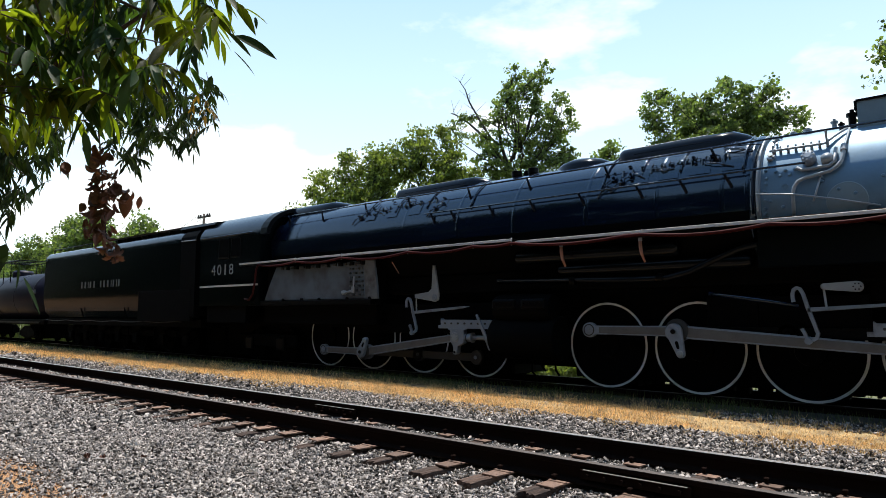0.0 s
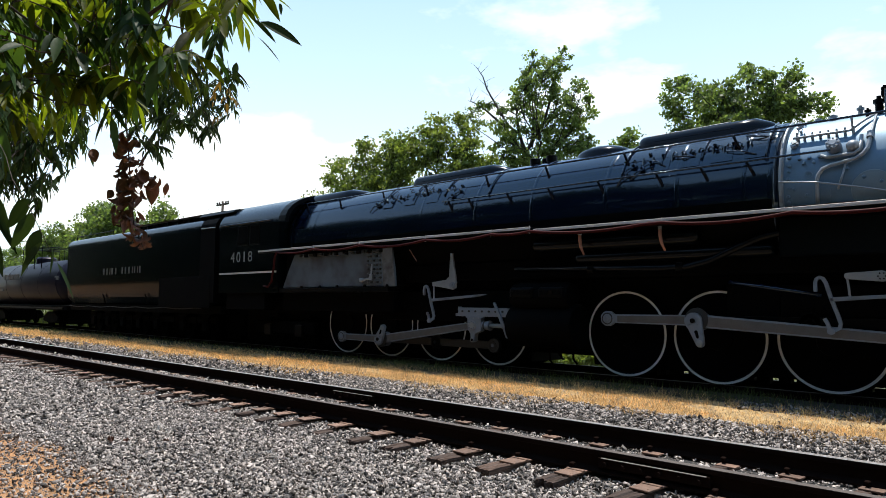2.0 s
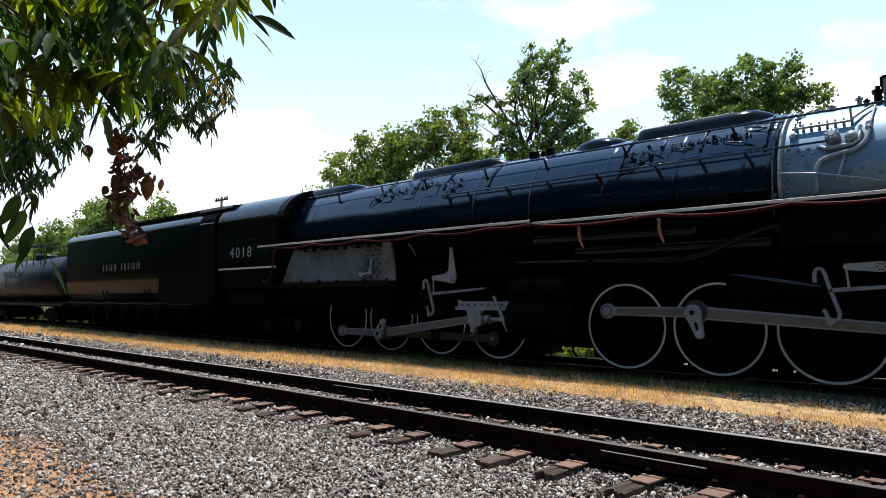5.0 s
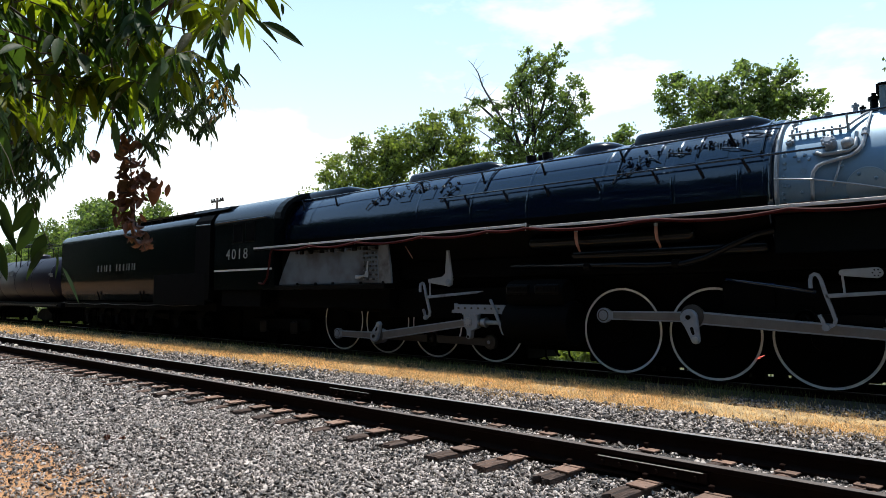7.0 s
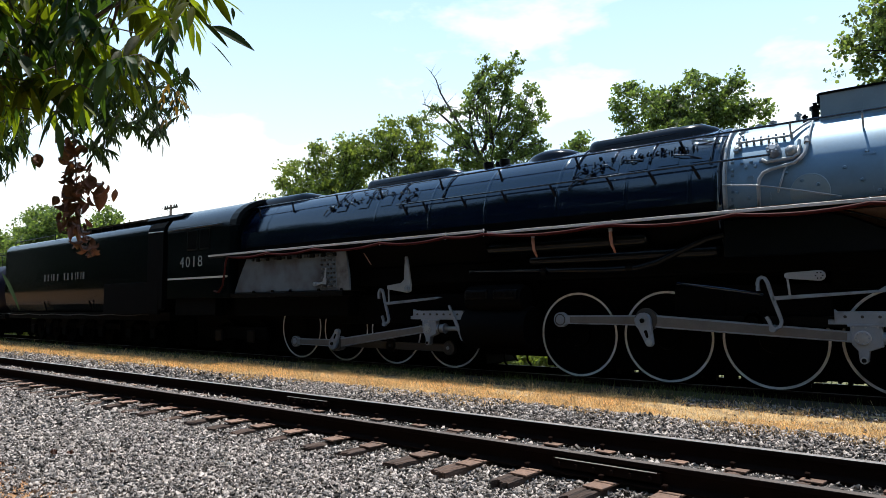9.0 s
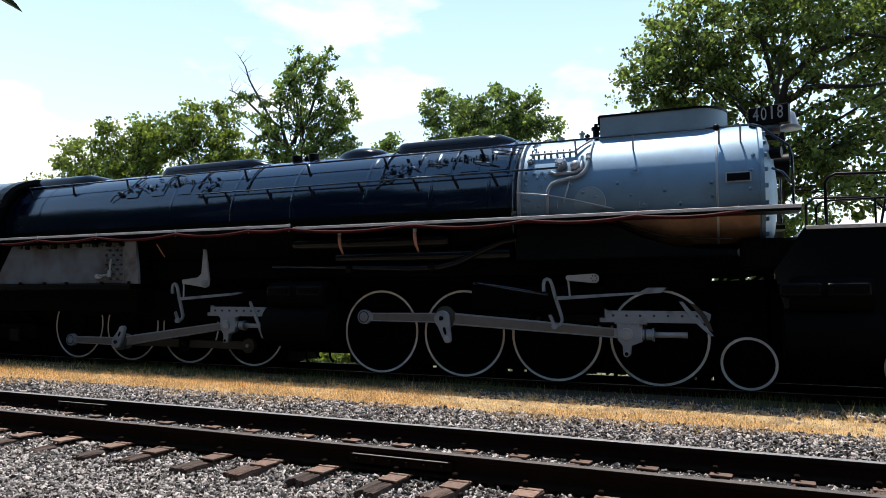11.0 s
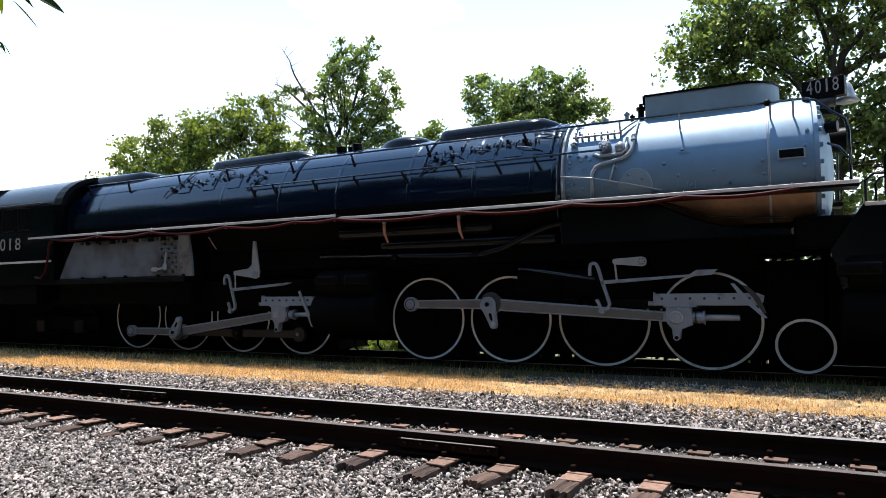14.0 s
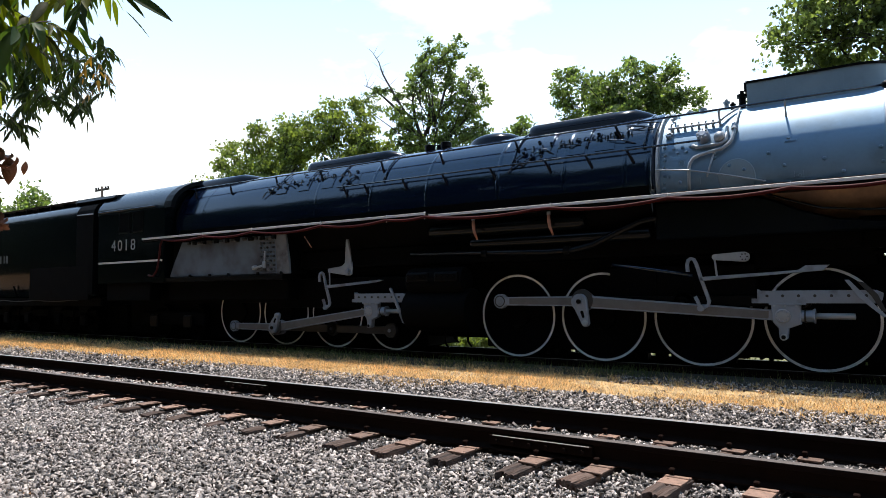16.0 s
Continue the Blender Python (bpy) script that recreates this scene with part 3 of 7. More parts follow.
def make_locomotive():
    loco = thing("steam_locomotive", (0, 0, 0), "huge articulated black steam locomotive with silver smokebox, standing on rails", "locomotive")
    # boiler and smokebox
    prof = [(-4.5, 1.38), (3.02, 1.38), (3.06, 1.34), (3.1, 1.30)]
    boiler = part("boiler", lathe_x(B(), prof, 0, ZC, 96), BLACK_GLOSS, loco, "glossy black boiler jacket", smooth=True, auto=40)
    part("firebox_jacket", lathe_x(B(), [(-11.2, 1.33), (-8, 1.36), (-4.5, 1.38)], 0, ZC, 96), BLACK_JACKET, boiler, "black boiler jacket over the firebox", smooth=True, auto=40)
    for x in (2.98, 2.55, 1.35, -0.13, -1.93, -3.55, -5.37, -6.55, -8.47, -9.9, -11.1):
        r = 1.382 if x > -4 else 1.382 - (-4 - x) * 0.0068
        part("jacket_band", lathe_x(B(), [(x - 0.045, r - 0.002), (x - 0.035, r + 0.003), (x + 0.035, r + 0.003), (x + 0.045, r - 0.002)], 0, ZC, 96), BLACK_JACKET, boiler, smooth=True, auto=40)
    # Sleeve hides ground reflections: underside shade is put into its colour.
    part("boiler_underside", lathe_x(B(), [(-11.0, 1.335), (-8, 1.376), (-4.5, 1.397), (3.0, 1.397), (3.0, 1.36)], 0, ZC, 60, 97, 263), BLACK_FRAME, boiler, "black sleeve under the boiler, darkness painted to hide reflections", smooth=True, auto=40)
    box_prof = [(3.05, 1.30), (7.24, 1.30), (7.26, 1.33), (7.32, 1.33), (7.33, 1.20), (7.42, 1.05), (7.52, 0.7), (7.57, 0.35), (7.58, 0)]
    smokebox = part("smokebox", lathe_x(B(), box_prof, 0, ZC, 96), SMOKEBOX_GREY, loco, "silver graphite-painted smokebox", smooth=True, auto=35)
    # Lower shell carries the ground's reflection as painted colour.
    part("smokebox_underside", lathe_x(B(), [(3.12, 1.296), (3.12, 1.304), (7.23, 1.304), (7.23, 1.296)], 0, ZC, 40, 104, 256), SMOKEBOX_TAN, smokebox, "lower smokebox, tan ground reflection painted in", smooth=True, auto=40)
    # long casings on top
    def casing(name, x0, x1, half, top, mat, nose=0.55):
        bm = B()
        n = 14
        rings = []
        for x, k in ((x0, 0.86), (x0 + 0.08, 0.97), (x0 + 0.2, 1.0), (x1 - nose, 1.0), (x1 - nose * 0.55, 0.93), (x1 - nose * 0.2, 0.72), (x1, 0.5)):
            base, h = 4.2, (top - 4.2) * (1 if k > 0.9 else (0.9 + 0.1 * k if x < x1 - 0.5 else 0.55 + 0.45 * k))
            ring = []
            for j in range(n + 1):
                a = math.pi * j / n
                c, s_ = math.cos(a), math.sin(a)
                yy = half * k * math.copysign(abs(c) ** 0.45, c)
                zz = base + h * abs(s_) ** 0.5
                ring.append(bm.verts.new((x, yy, zz)))
            rings.append(ring)
        for a, b in zip(rings, rings[1:]):
            for j in range(n):
                bm.faces.new((a[j], a[j + 1], b[j + 1], b[j]))
        bm.faces.new(rings[0])
        bm.faces.new(rings[-1][::-1])
        bmesh.ops.recalc_face_normals(bm, faces=bm.faces[:])
        return part(name, bm, mat, loco, smooth=True, auto=50)
    casing("sand_box", -6.5, -3.3, 0.62, 4.95, BLACK_SATIN, 0.9)
    casing("sand_box", 0.19, 2.85, 0.62, 4.97, BLACK_SATIN, 0.7)
    casing("turret_casing", -11.3, -8.6, 0.75, 4.9, BLACK_SATIN, 1.0)
    bm = lathe_z(B(), [(4.55, 0.72), (4.78, 0.66), (4.86, 0.58), (4.93, 0.42), (4.95, 0.0)], -0.87, 0, 32, 1.0, 0.85)
    part("steam_dome", bm, BLACK_SATIN, loco, smooth=True)
    # chimney casing
    def tray(bm, inset, z0, z1):
        out = []
        for x, y in [(4.55, -0.62), (6.2, -0.62)] + [(6.2 + 0.6 * math.sin(a), -0.62 * math.cos(a)) for a in [math.pi * k / 12 for k in range(1, 12)]] + [(6.2, 0.62), (4.55, 0.62)]:
            out.append((x - inset if x > 5 else x + inset, y * (1 - inset / 0.62)))
        a = [bm.verts.new((x, y, z0)) for x, y in out]
        b = [bm.verts.new((x, y, z1)) for x, y in out]
        for k in range(len(out)):
            bm.faces.new((a[k], a[(k + 1) % len(out)], b[(k + 1) % len(out)], b[k]))
        return a, b
    bm = B()
    a, b = tray(bm, 0.0, 4.4, 5.03)
    bm.faces.new(b)
    bmesh.ops.recalc_face_normals(bm, faces=bm.faces[:])
    chimney = part("chimney_casing", bm, CASING_GREY, loco, "silver casing round the twin chimneys", smooth=True, auto=30)
    bm = B()
    a, b = tray(bm, -0.015, 5.01, 5.05)
    bm.faces.new(b), bm.faces.new(a[::-1])
    bmesh.ops.recalc_face_normals(bm, faces=bm.faces[:])
    part("rim", bm, BLACK_MATT, chimney, "black rim")
    # running boards
    for side in (-1, 1):
        for x0, x1, z in ((-1.68, 7.8, 3.035), (-12.4, -1.76, 3.095)):
            ya, yb = sorted((side * 1.66, side * 1.2))
            board = part("running_board", box(B(), x0, x1, ya, yb, z - 0.10, z - 0.01, 0.006, 1), BLACK_MATT, loco)
            ya, yb = sorted((side * 1.672, side * 1.63))
            part("edge_strip", box(B(), x0, x1, ya, yb, z - 0.058, z, 0.004, 1), WHITE_EDGE, board, "white-painted edge")
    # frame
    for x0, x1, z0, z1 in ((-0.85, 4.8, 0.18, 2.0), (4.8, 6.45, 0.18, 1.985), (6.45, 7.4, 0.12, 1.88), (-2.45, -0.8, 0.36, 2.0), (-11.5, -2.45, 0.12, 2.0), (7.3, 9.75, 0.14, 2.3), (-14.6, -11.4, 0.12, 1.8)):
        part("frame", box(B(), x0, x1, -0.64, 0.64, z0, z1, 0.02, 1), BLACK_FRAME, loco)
    for group, side in ((DRIVERS_FRONT, -1), (DRIVERS_REAR, -1), (DRIVERS_FRONT, 1), (DRIVERS_REAR, 1)):
        for x in group:
            spoked_wheel(loco, x, side, 0.864)
    for x in (7.01, 9.40):
        for side in (-1, 1):
            spoked_wheel(loco, x, side, 0.457, name="leading_wheel")
    for x in (-10.9, -12.6):
        for side in (-1, 1):
            dark_wheel(loco, x, side, 0.53, "trailing_wheel")
    rnd = random.Random(41)
    for k in range(46):
        x = -0.7 + 0.165 * k + rnd.uniform(-0.06, 0.06)
        w, drop = rnd.uniform(0.02, 0.09), rnd.uniform(0.02, 0.16)
        part("brake_rigging", box(B(), x - w, x + w, -0.55, -0.35, 0.19 - drop, 0.3, 0.008, 1), BLACK_FRAME, loco)
    for x, z in ((-1.35, 0.16), (-1.95, 0.10), (-1.7, 0.24)):
        part("sand_pipe", tube(B(), [(x, -0.66, 0.6), (x + 0.02, -0.67, z + 0.1), (x + 0.12, -0.68, z)], 0.025, 6), BLACK_FRAME, loco)
    # spring rigging before the upper halves of the wheels
    for x0, x1, z0, z1 in ((2.05, 2.95, 1.2, 1.8), (2.95, 4.62, 1.2, 1.8), (-8.72, -7.2, 1.12, 1.75), (-7.2, -4.4, 1.0, 1.75), (-4.4, -2.5, 1.0, 1.75)):
        part("spring_rigging", box(B(), x0, x1, -0.93, -0.84, z0, z1, 0.03, 2), BLACK_FRAME, loco)
    # cab
    outline = [(-1.6, 1.75), (-1.62, 2.35), (-1.62, 3.95)] + [(1.62 * -math.cos(a), 3.95 + 0.93 * math.sin(a)) for a in [math.pi * k / 16 for k in range(1, 16)]] + [(1.62, 3.95), (1.62, 2.35), (1.6, 1.75)]
    cab = part("cab", extrude_x(B(), outline, -14.95, -11.3), BLACK_CAB, loco, "black cab with white numerals", smooth=True, auto=30)
    arch = [(1.64 * -math.cos(a), 3.955 + 0.94 * math.sin(a)) for a in [math.pi * k / 20 for k in range(21)]]
    under = [(1.60 * -math.cos(a), 3.945 + 0.90 * math.sin(a)) for a in [math.pi * k / 20 for k in range(20, -1, -1)]]
    part("cab_roof", extrude_x(B(), arch + under, -15.0, -11.28), BLACK_ROOF, cab, "glossy black curved roof", smooth=True, auto=40)
    for side in (-1, 1):
        ya, yb = sorted((side * 1.618, side * 1.632))
        part("cab_stripe", box(B(), -14.9, -11.4, ya, yb, 2.37, 2.43), WHITE_EDGE, cab, "white-painted stripe")
    # firebox side
    part("firebox_side", slab(B(), [(-11.22, 1.88), (-11.0, 2.3), (-10.62, 2.9), (-6.26, 2.9), (-6.14, 2.3), (-6.1, 1.88)], -1.5, -1.44, 0.02), FIREBOX_GREY, loco, "bare grey firebox side sheet")
    part("firebox_strip", slab(B(), [(-6.56, 1.88), (-6.66, 2.9), (-6.26, 2.9), (-6.1, 1.88)], -1.515, -1.495, 0.004), FIREBOX_PALE, loco, "paler worn end strip of the firebox sheet")
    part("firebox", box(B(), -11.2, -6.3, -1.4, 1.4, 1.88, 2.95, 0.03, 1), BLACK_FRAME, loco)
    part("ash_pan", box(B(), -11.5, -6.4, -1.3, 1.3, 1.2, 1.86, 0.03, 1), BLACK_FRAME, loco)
    # cylinders
    for x0, x1 in ((7.52, 8.85), (-2.5, -0.85)):
        for side in (-1, 1):
            cyl = part("cylinder", lathe_x(B(), [(x0, 0), (x0, 0.44), (x0 + 0.06, 0.47), (x1 - 0.06, 0.47), (x1, 0.44), (x1, 0)], side * 1.15, 0.98, 32), BLACK_FRAME, loco, smooth=True, auto=40)
            part("valve_chest", lathe_x(B(), [(x0 + 0.1, 0), (x0 + 0.1, 0.26), (x0 + 0.2, 0.29), (x1 - 0.2, 0.29), (x1 - 0.1, 0.26), (x1 - 0.1, 0)], side * 1.3, 1.62, 24), BLACK_FRAME, cyl, smooth=True, auto=40)
    # front deck
    part("front_deck", slab(B(), [(7.88, 2.72), (9.36, 2.68), (9.36, 1.9), (10.15, 1.9), (10.15, 1.0), (9.2, 1.0), (7.6, 1.1), (7.4, 2.0)], -1.35, 1.35), BLACK_OILY, loco)
    bm = box(B(), 7.88, 9.36, -1.37, 1.37, 2.66, 2.72, 0.005, 1)
    part("deck_edge", bm, WHITE_EDGE, loco, "white-painted deck edge")
    part("pilot_side", slab(B(), [(9.0, 2.3), (9.3, 2.35), (10.2, 2.44), (10.27, 1.6), (10.7, 1.4), (11.1, 0.4), (11.0, 0.25), (10.03, 0.25), (9.98, 0.45), (9.9, 0.63), (9.68, 0.87), (9.4, 0.98), (9.0, 1.02)], -1.4, -1.3, 0.01), BLACK_OILY, loco)
    for dx, dz in ((0, 0), (0.13, 0.05)):
        part("air_hose", tube(B(), [(9.88 + dx, -1.22, 0.98 + dz), (9.84 + dx, -1.24, 0.72 + dz), (9.88 + dx, -1.25, 0.58 + dz), (9.97 + dx, -1.25, 0.55 + dz), (10.05 + dx, -1.24, 0.62 + dz)], 0.026, 8), BLACK_FRAME, loco, smooth=True)
    part("pilot_side", slab(B(), [(9.3, 2.35), (10.2, 2.44), (10.25, 1.03), (9.3, 1.03)], 1.3, 1.4, 0.01), BLACK_MATT, loco)
    part("pilot", slab(B(), [(10.12, 2.42), (10.2, 2.44), (10.25, 0.97), (10.15, 0.97)], -1.3, 1.3), BLACK_MATT, loco)
    part("pilot_beam", box(B(), 9.4, 10.12, -1.3, 1.3, 1.1, 2.3, 0.03, 2), BLACK_FRAME, loco)
    return loco


loco = make_locomotive()


# ---- valve gear and rods ----
def rod(parent, name, x0, z0, x1, z1, y, h0, h1, eye0, eye1, thick=0.09, mat=None, label=""):
    """A connecting rod: a bar with a painted flute and an eye at each end."""
    mat = mat or ROD_GREY
    d = Vector((x1 - x0, 0, z1 - z0))
    n = Vector((-d.z, 0, d.x)).normalized()
    a, b = Vector((x0, 0, z0)), Vector((x1, 0, z1))
    out = [(a + n * h0 / 2), (b + n * h1 / 2), (b - n * h1 / 2), (a - n * h0 / 2)]
    bm = slab(B(), [(p.x, p.z) for p in out], y - thick / 2, y + thick / 2, 0.008)
    ob = part(name, bm, mat, parent, label)
    k = 0.36
    out = [(a + n * h0 * k), (b + n * h1 * k), (b - n * h1 * k), (a - n * h0 * k)]
    u = d.normalized()
    out = [out[0] + u * 0.22, out[1] - u * 0.22, out[2] - u * 0.22, out[3] + u * 0.22]
    # Flute is not cut: its shade is a darker strip on the face.
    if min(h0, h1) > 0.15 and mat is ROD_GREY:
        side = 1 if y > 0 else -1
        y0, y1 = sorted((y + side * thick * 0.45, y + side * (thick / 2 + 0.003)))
        part("flute", slab(B(), [(p.x, p.z) for p in out], y0, y1), ROD_FLUTE, ob, "raised strip painted as the rod's shaded flute")
    for x, z, r in ((x0, z0, eye0), (x1, z1, eye1)):
        if r:
            bm = lathe_y(B(), [(y + thick * 0.62, 0), (y + thick * 0.62, r), (y - thick * 0.55, r), (y - thick * 0.62, r * 0.9), (y - thick * 0.62, r * 0.55), (y - thick * 0.75, r * 0.52), (y - thick * 0.78, 0)], x, z, 20)
            bmesh.ops.recalc_face_normals(bm, faces=bm.faces[:])
            e = part("rod_eye", bm, mat, ob, smooth=True, auto=35)
            bm = tube(B(), [(x, y - thick * 0.7, z), (x, y - thick * 1.0, z)], r * 0.26, 6)
            part("nut", bm, ROD_GREY, e)
            side = -1 if y < 0 else 1
            for q0, q1, mt, nm in ((0.80, 0.66, ROD_DARK, "oil_groove"), (0.42, 0.30, BLACK_MATT, "bush_ring")):
                f = y + side * thick * 0.62
                ring = lathe_y(B(), [(f - side * 0.004, r * q0), (f + side * (0.012 if q0 < 0.6 else 0.004), r * q0), (f + side * (0.012 if q0 < 0.6 else 0.004), r * q1), (f - side * 0.004, r * q1)], x, z, 20)
                bmesh.ops.recalc_face_normals(ring, faces=ring.faces[:])
                part(nm, ring, mt, e, smooth=True, auto=30)
    return ob


def curved_bar(parent, name, pts, y, w, t, mat):
    """A flat bar bent along points in x and z."""
    bm = B()
    n = len(pts)
    rings = []
    for i, (x, z) in enumerate(pts):
        a, b = Vector((*pts[max(i - 1, 0)], 0)), Vector((*pts[min(i + 1, n - 1)], 0))
        d = (b - a).normalized()
        p = Vector((-d.y, d.x, 0)) * w / 2
        rings.append([bm.verts.new((x + s * p.x, y + q * t / 2, z + s * p.y)) for s, q in ((-1, -1), (1, -1), (1, 1), (-1, 1))])
    for a, b in zip(rings, rings[1:]):
        for k in range(4):
            bm.faces.new((a[k], a[(k + 1) % 4], b[(k + 1) % 4], b[k]))
    bm.faces.new(rings[0][::-1]), bm.faces.new(rings[-1])
    bmesh.ops.recalc_face_normals(bm, faces=bm.faces[:])
    return part(name, bm, mat, parent)


def hook(cx, cz, top=0.85):
    """The line of an expansion link: a loop over the top, a long leg and a foot."""
    return [(cx - 0.20, cz + 0.13), (cx - 0.205, cz + 0.26), (cx - 0.185, cz + 0.33), (cx - 0.14, cz + 0.36), (cx - 0.09, cz + 0.34), (cx - 0.05, cz + 0.26), (cx + 0.02, cz + 0.0), (cx + 0.10, cz - 0.24), (cx + 0.14, cz - 0.38), (cx + 0.12, cz - 0.45), (cx + 0.05, cz - 0.49), (cx - 0.02, cz - 0.47), (cx - 0.05, cz - 0.38), (cx - 0.09, cz - 0.30)]


def make_gear(loco):
    for side in (-1, 1):
        y = side * 1.0
        # coupled rods, front and rear engine
        for wheels, dx, dz in ((DRIVERS_FRONT, -0.28, 0.30), (DRIVERS_REAR[::-1], 0.01, -0.385)):
            z = 0.864 + dz
            first = wheels[0] + dx
            rod(loco, "coupling_rod", first, z, wheels[1] + dx, z, side * 1.02, 0.17, 0.20, 0.15, 0.19)
            for a, b in zip(wheels[1:], wheels[2:]):
                rod(loco, "coupling_rod", a + dx, z, b + dx, z, side * 0.97, 0.18, 0.18, 0.17, 0.17, mat=BLACK_MATT if wheels is DRIVERS_FRONT else ROD_DARK)
            for x in wheels:
                part("crank_pin", tube(B(), [(x + dx, side * 0.75, z), (x + dx, side * 1.0, z)], 0.09, 12), BLACK_FRAME, loco)
        for px, pz, cx, cz, ex, ez in ((1.574, 1.164, 5.06, 0.93, 1.69, 0.76), (-6.975, 0.48, -3.68, 0.94, -6.80, 0.80)):
            main = rod(loco, "main_rod", px, pz, cx, cz, side * 1.16, 0.235, 0.17, 0.20, 0.0, 0.10, label="long grey main rod")
            # eccentric crank
            yy = side * 1.27
            big = slab(B(), capsule(px, pz, ex, ez, 0.15, 0.075), yy - 0.045, yy + 0.045, 0.012)
            crank = part("eccentric_crank", big, ROD_GREY, loco, "grey eccentric crank")
            back = lathe_y(B(), [(yy - side * 0.09, 0.0), (yy - side * 0.09, 0.215), (yy - side * 0.05, 0.215), (yy - side * 0.045, 0.19), (yy - side * 0.045, 0.0)], px + 0.03, pz + 0.02, 24)
            bmesh.ops.recalc_face_normals(back, faces=back.faces[:])
            part("crank_collar", back, ROD_DARK, crank, "dark steel collar behind the crank", smooth=True, auto=30)
            dx, dz = ex - px, ez - pz
            # Slot is a raised dark piece: its shade is painted, nothing is cut.
            part("crank_slot", slab(B(), capsule(px + dx * 0.5, pz + dz * 0.5, px + dx * 0.72, pz + dz * 0.72, 0.032, 0.026), min(yy, yy + side * 0.048), max(yy, yy + side * 0.048)), BLACK_FRAME, crank, "raised dark piece painted as the slot's shade")
            end = lathe_y(B(), [(yy + side * 0.04, 0.062), (yy + side * 0.075, 0.06), (yy + side * 0.08, 0.05), (yy + side * 0.08, 0.0)], ex, ez, 16)
            bmesh.ops.recalc_face_normals(end, faces=end.faces[:])
            part("crank_end", end, SILVER, crank, smooth=True, auto=30)
            for (bx, bz, r) in ((px, pz, 0.045), (ex, ez, 0.028)):
                part("bolt", tube(B(), [(bx, yy, bz), (bx, yy + side * 0.075, bz)], r, 8), BLACK_MATT, crank)
            for k in range(4):
                a = 0.8 + k * 1.57
                part("bolt", tube(B(), [(px + 0.105 * math.cos(a), yy, pz + 0.105 * math.sin(a)), (px + 0.105 * math.cos(a), yy + side * 0.07, pz + 0.105 * math.sin(a))], 0.018, 6), ROD_GREY, crank)
            # crosshead
            yy = side * 1.22
            body = slab(B(), [(cx - 0.17, cz + 0.20), (cx - 0.15, cz - 0.10), (cx - 0.07, cz - 0.20), (cx - 0.06, cz - 0.36), (cx + 0.0, cz - 0.40), (cx + 0.06, cz - 0.36), (cx + 0.08, cz - 0.20), (cx + 0.26, cz - 0.13), (cx + 0.26, cz + 0.20)], yy - 0.07, yy + 0.07, 0.012)
            head = part("crosshead", body, ROD_GREY, loco, "grey bolted crosshead")
            part("wrist_pin", lathe_y(B(), [(yy, 0.115), (yy + side * 0.09, 0.115), (yy + side * 0.1, 0.1), (yy + side * 0.1, 0.04), (yy + side * 0.115, 0.0)], cx, cz, 16), SILVER, head, smooth=True, auto=30)
            for k in range(8):
                a = 2 * math.pi * k / 8
                part("bolt", tube(B(), [(cx + 0.085 * math.cos(a), yy, cz + 0.085 * math.sin(a)), (cx + 0.085 * math.cos(a), yy + side * 0.118, cz + 0.085 * math.sin(a))], 0.014, 6), ROD_GREY, head)
            part("union_pin", tube(B(), [(cx, yy, cz - 0.34), (cx, yy + side * 0.085, cz - 0.34)], 0.055, 12), SILVER, head)
            part("bolt", tube(B(), [(cx, yy, cz - 0.34), (cx, yy + side * 0.095, cz - 0.34)], 0.034, 10), BLACK_MATT, head)
            for k in range(3):
                part("stud", tube(B(), [(cx - 0.12 + 0.16 * k, yy, cz + 0.165), (cx - 0.12 + 0.16 * k, yy + side * 0.085, cz + 0.165)], 0.016, 6), SILVER, head)
            part("shoe_plate", box(B(), cx - 0.2, cx + 0.34, min(yy + side * 0.02, yy + side * 0.08), max(yy + side * 0.02, yy + side * 0.08), cz + 0.175, cz + 0.21, 0.004, 1), ROD_GREY, head)
            part("wear_ring", tube(B(), [(cx + 0.30, side * 1.18, cz), (cx + 0.33, side * 1.18, cz)], 0.108, 14), ROD_DARK, head)
            part("piston_boss", tube(B(), [(cx + 0.24, side * 1.18, cz), (cx + 0.42, side * 1.18, cz), (cx + 0.44, side * 1.18, cz), (cx + 0.46, side * 1.18, cz)], [0.10, 0.10, 0.12, 0.12], 14), ROD_GREY, head)
            part("piston_rod", tube(B(), [(cx + 0.44, side * 1.18, cz), (cx + 1.0, side * 1.18, cz)], 0.052, 12), SILVER, head, "bright worn piston rod", smooth=True)
            # guide bar
            gx0, gx1 = (cx - 0.46, cx + 1.38) if cx > 0 else (cx - 0.55, cx + 1.10)
            bar = part("guide_bar", slab(B(), [(gx0 + 0.09, cz + 0.44), (gx0 + 0.13, cz + 0.41), (gx1 - 0.1, cz + 0.41), (gx1, cz + 0.36), (gx1 - 0.02, cz + 0.26), (gx1 - 0.06, cz + 0.205), (gx0 + 0.1, cz + 0.205), (gx0 + 0.09, cz + 0.21)], side * 1.22 - 0.06, side * 1.22 + 0.06, 0.006), ROD_GREY, loco, "grey riveted crosshead guide")
            part("guide_end", box(B(), gx0, gx0 + 0.13, side * 1.22 - 0.05, side * 1.22 + 0.05, cz + 0.205, cz + 0.28, 0.006, 1), ROD_GREY, bar)
            for k in range(7):
                bx = gx0 + 0.24 + k * (gx1 - gx0 - 0.35) / 6.5
                part("rivet", tube(B(), [(bx, side * 1.22, cz + 0.325), (bx, side * 1.305, cz + 0.325)], 0.024, 8), ROD_DARK, bar)
            # expansion link, radius rod, lifting arm
            lx, lz = (3.80, 1.55) if cx > 0 else (-5.06, 1.52)
            yy = side * 1.30
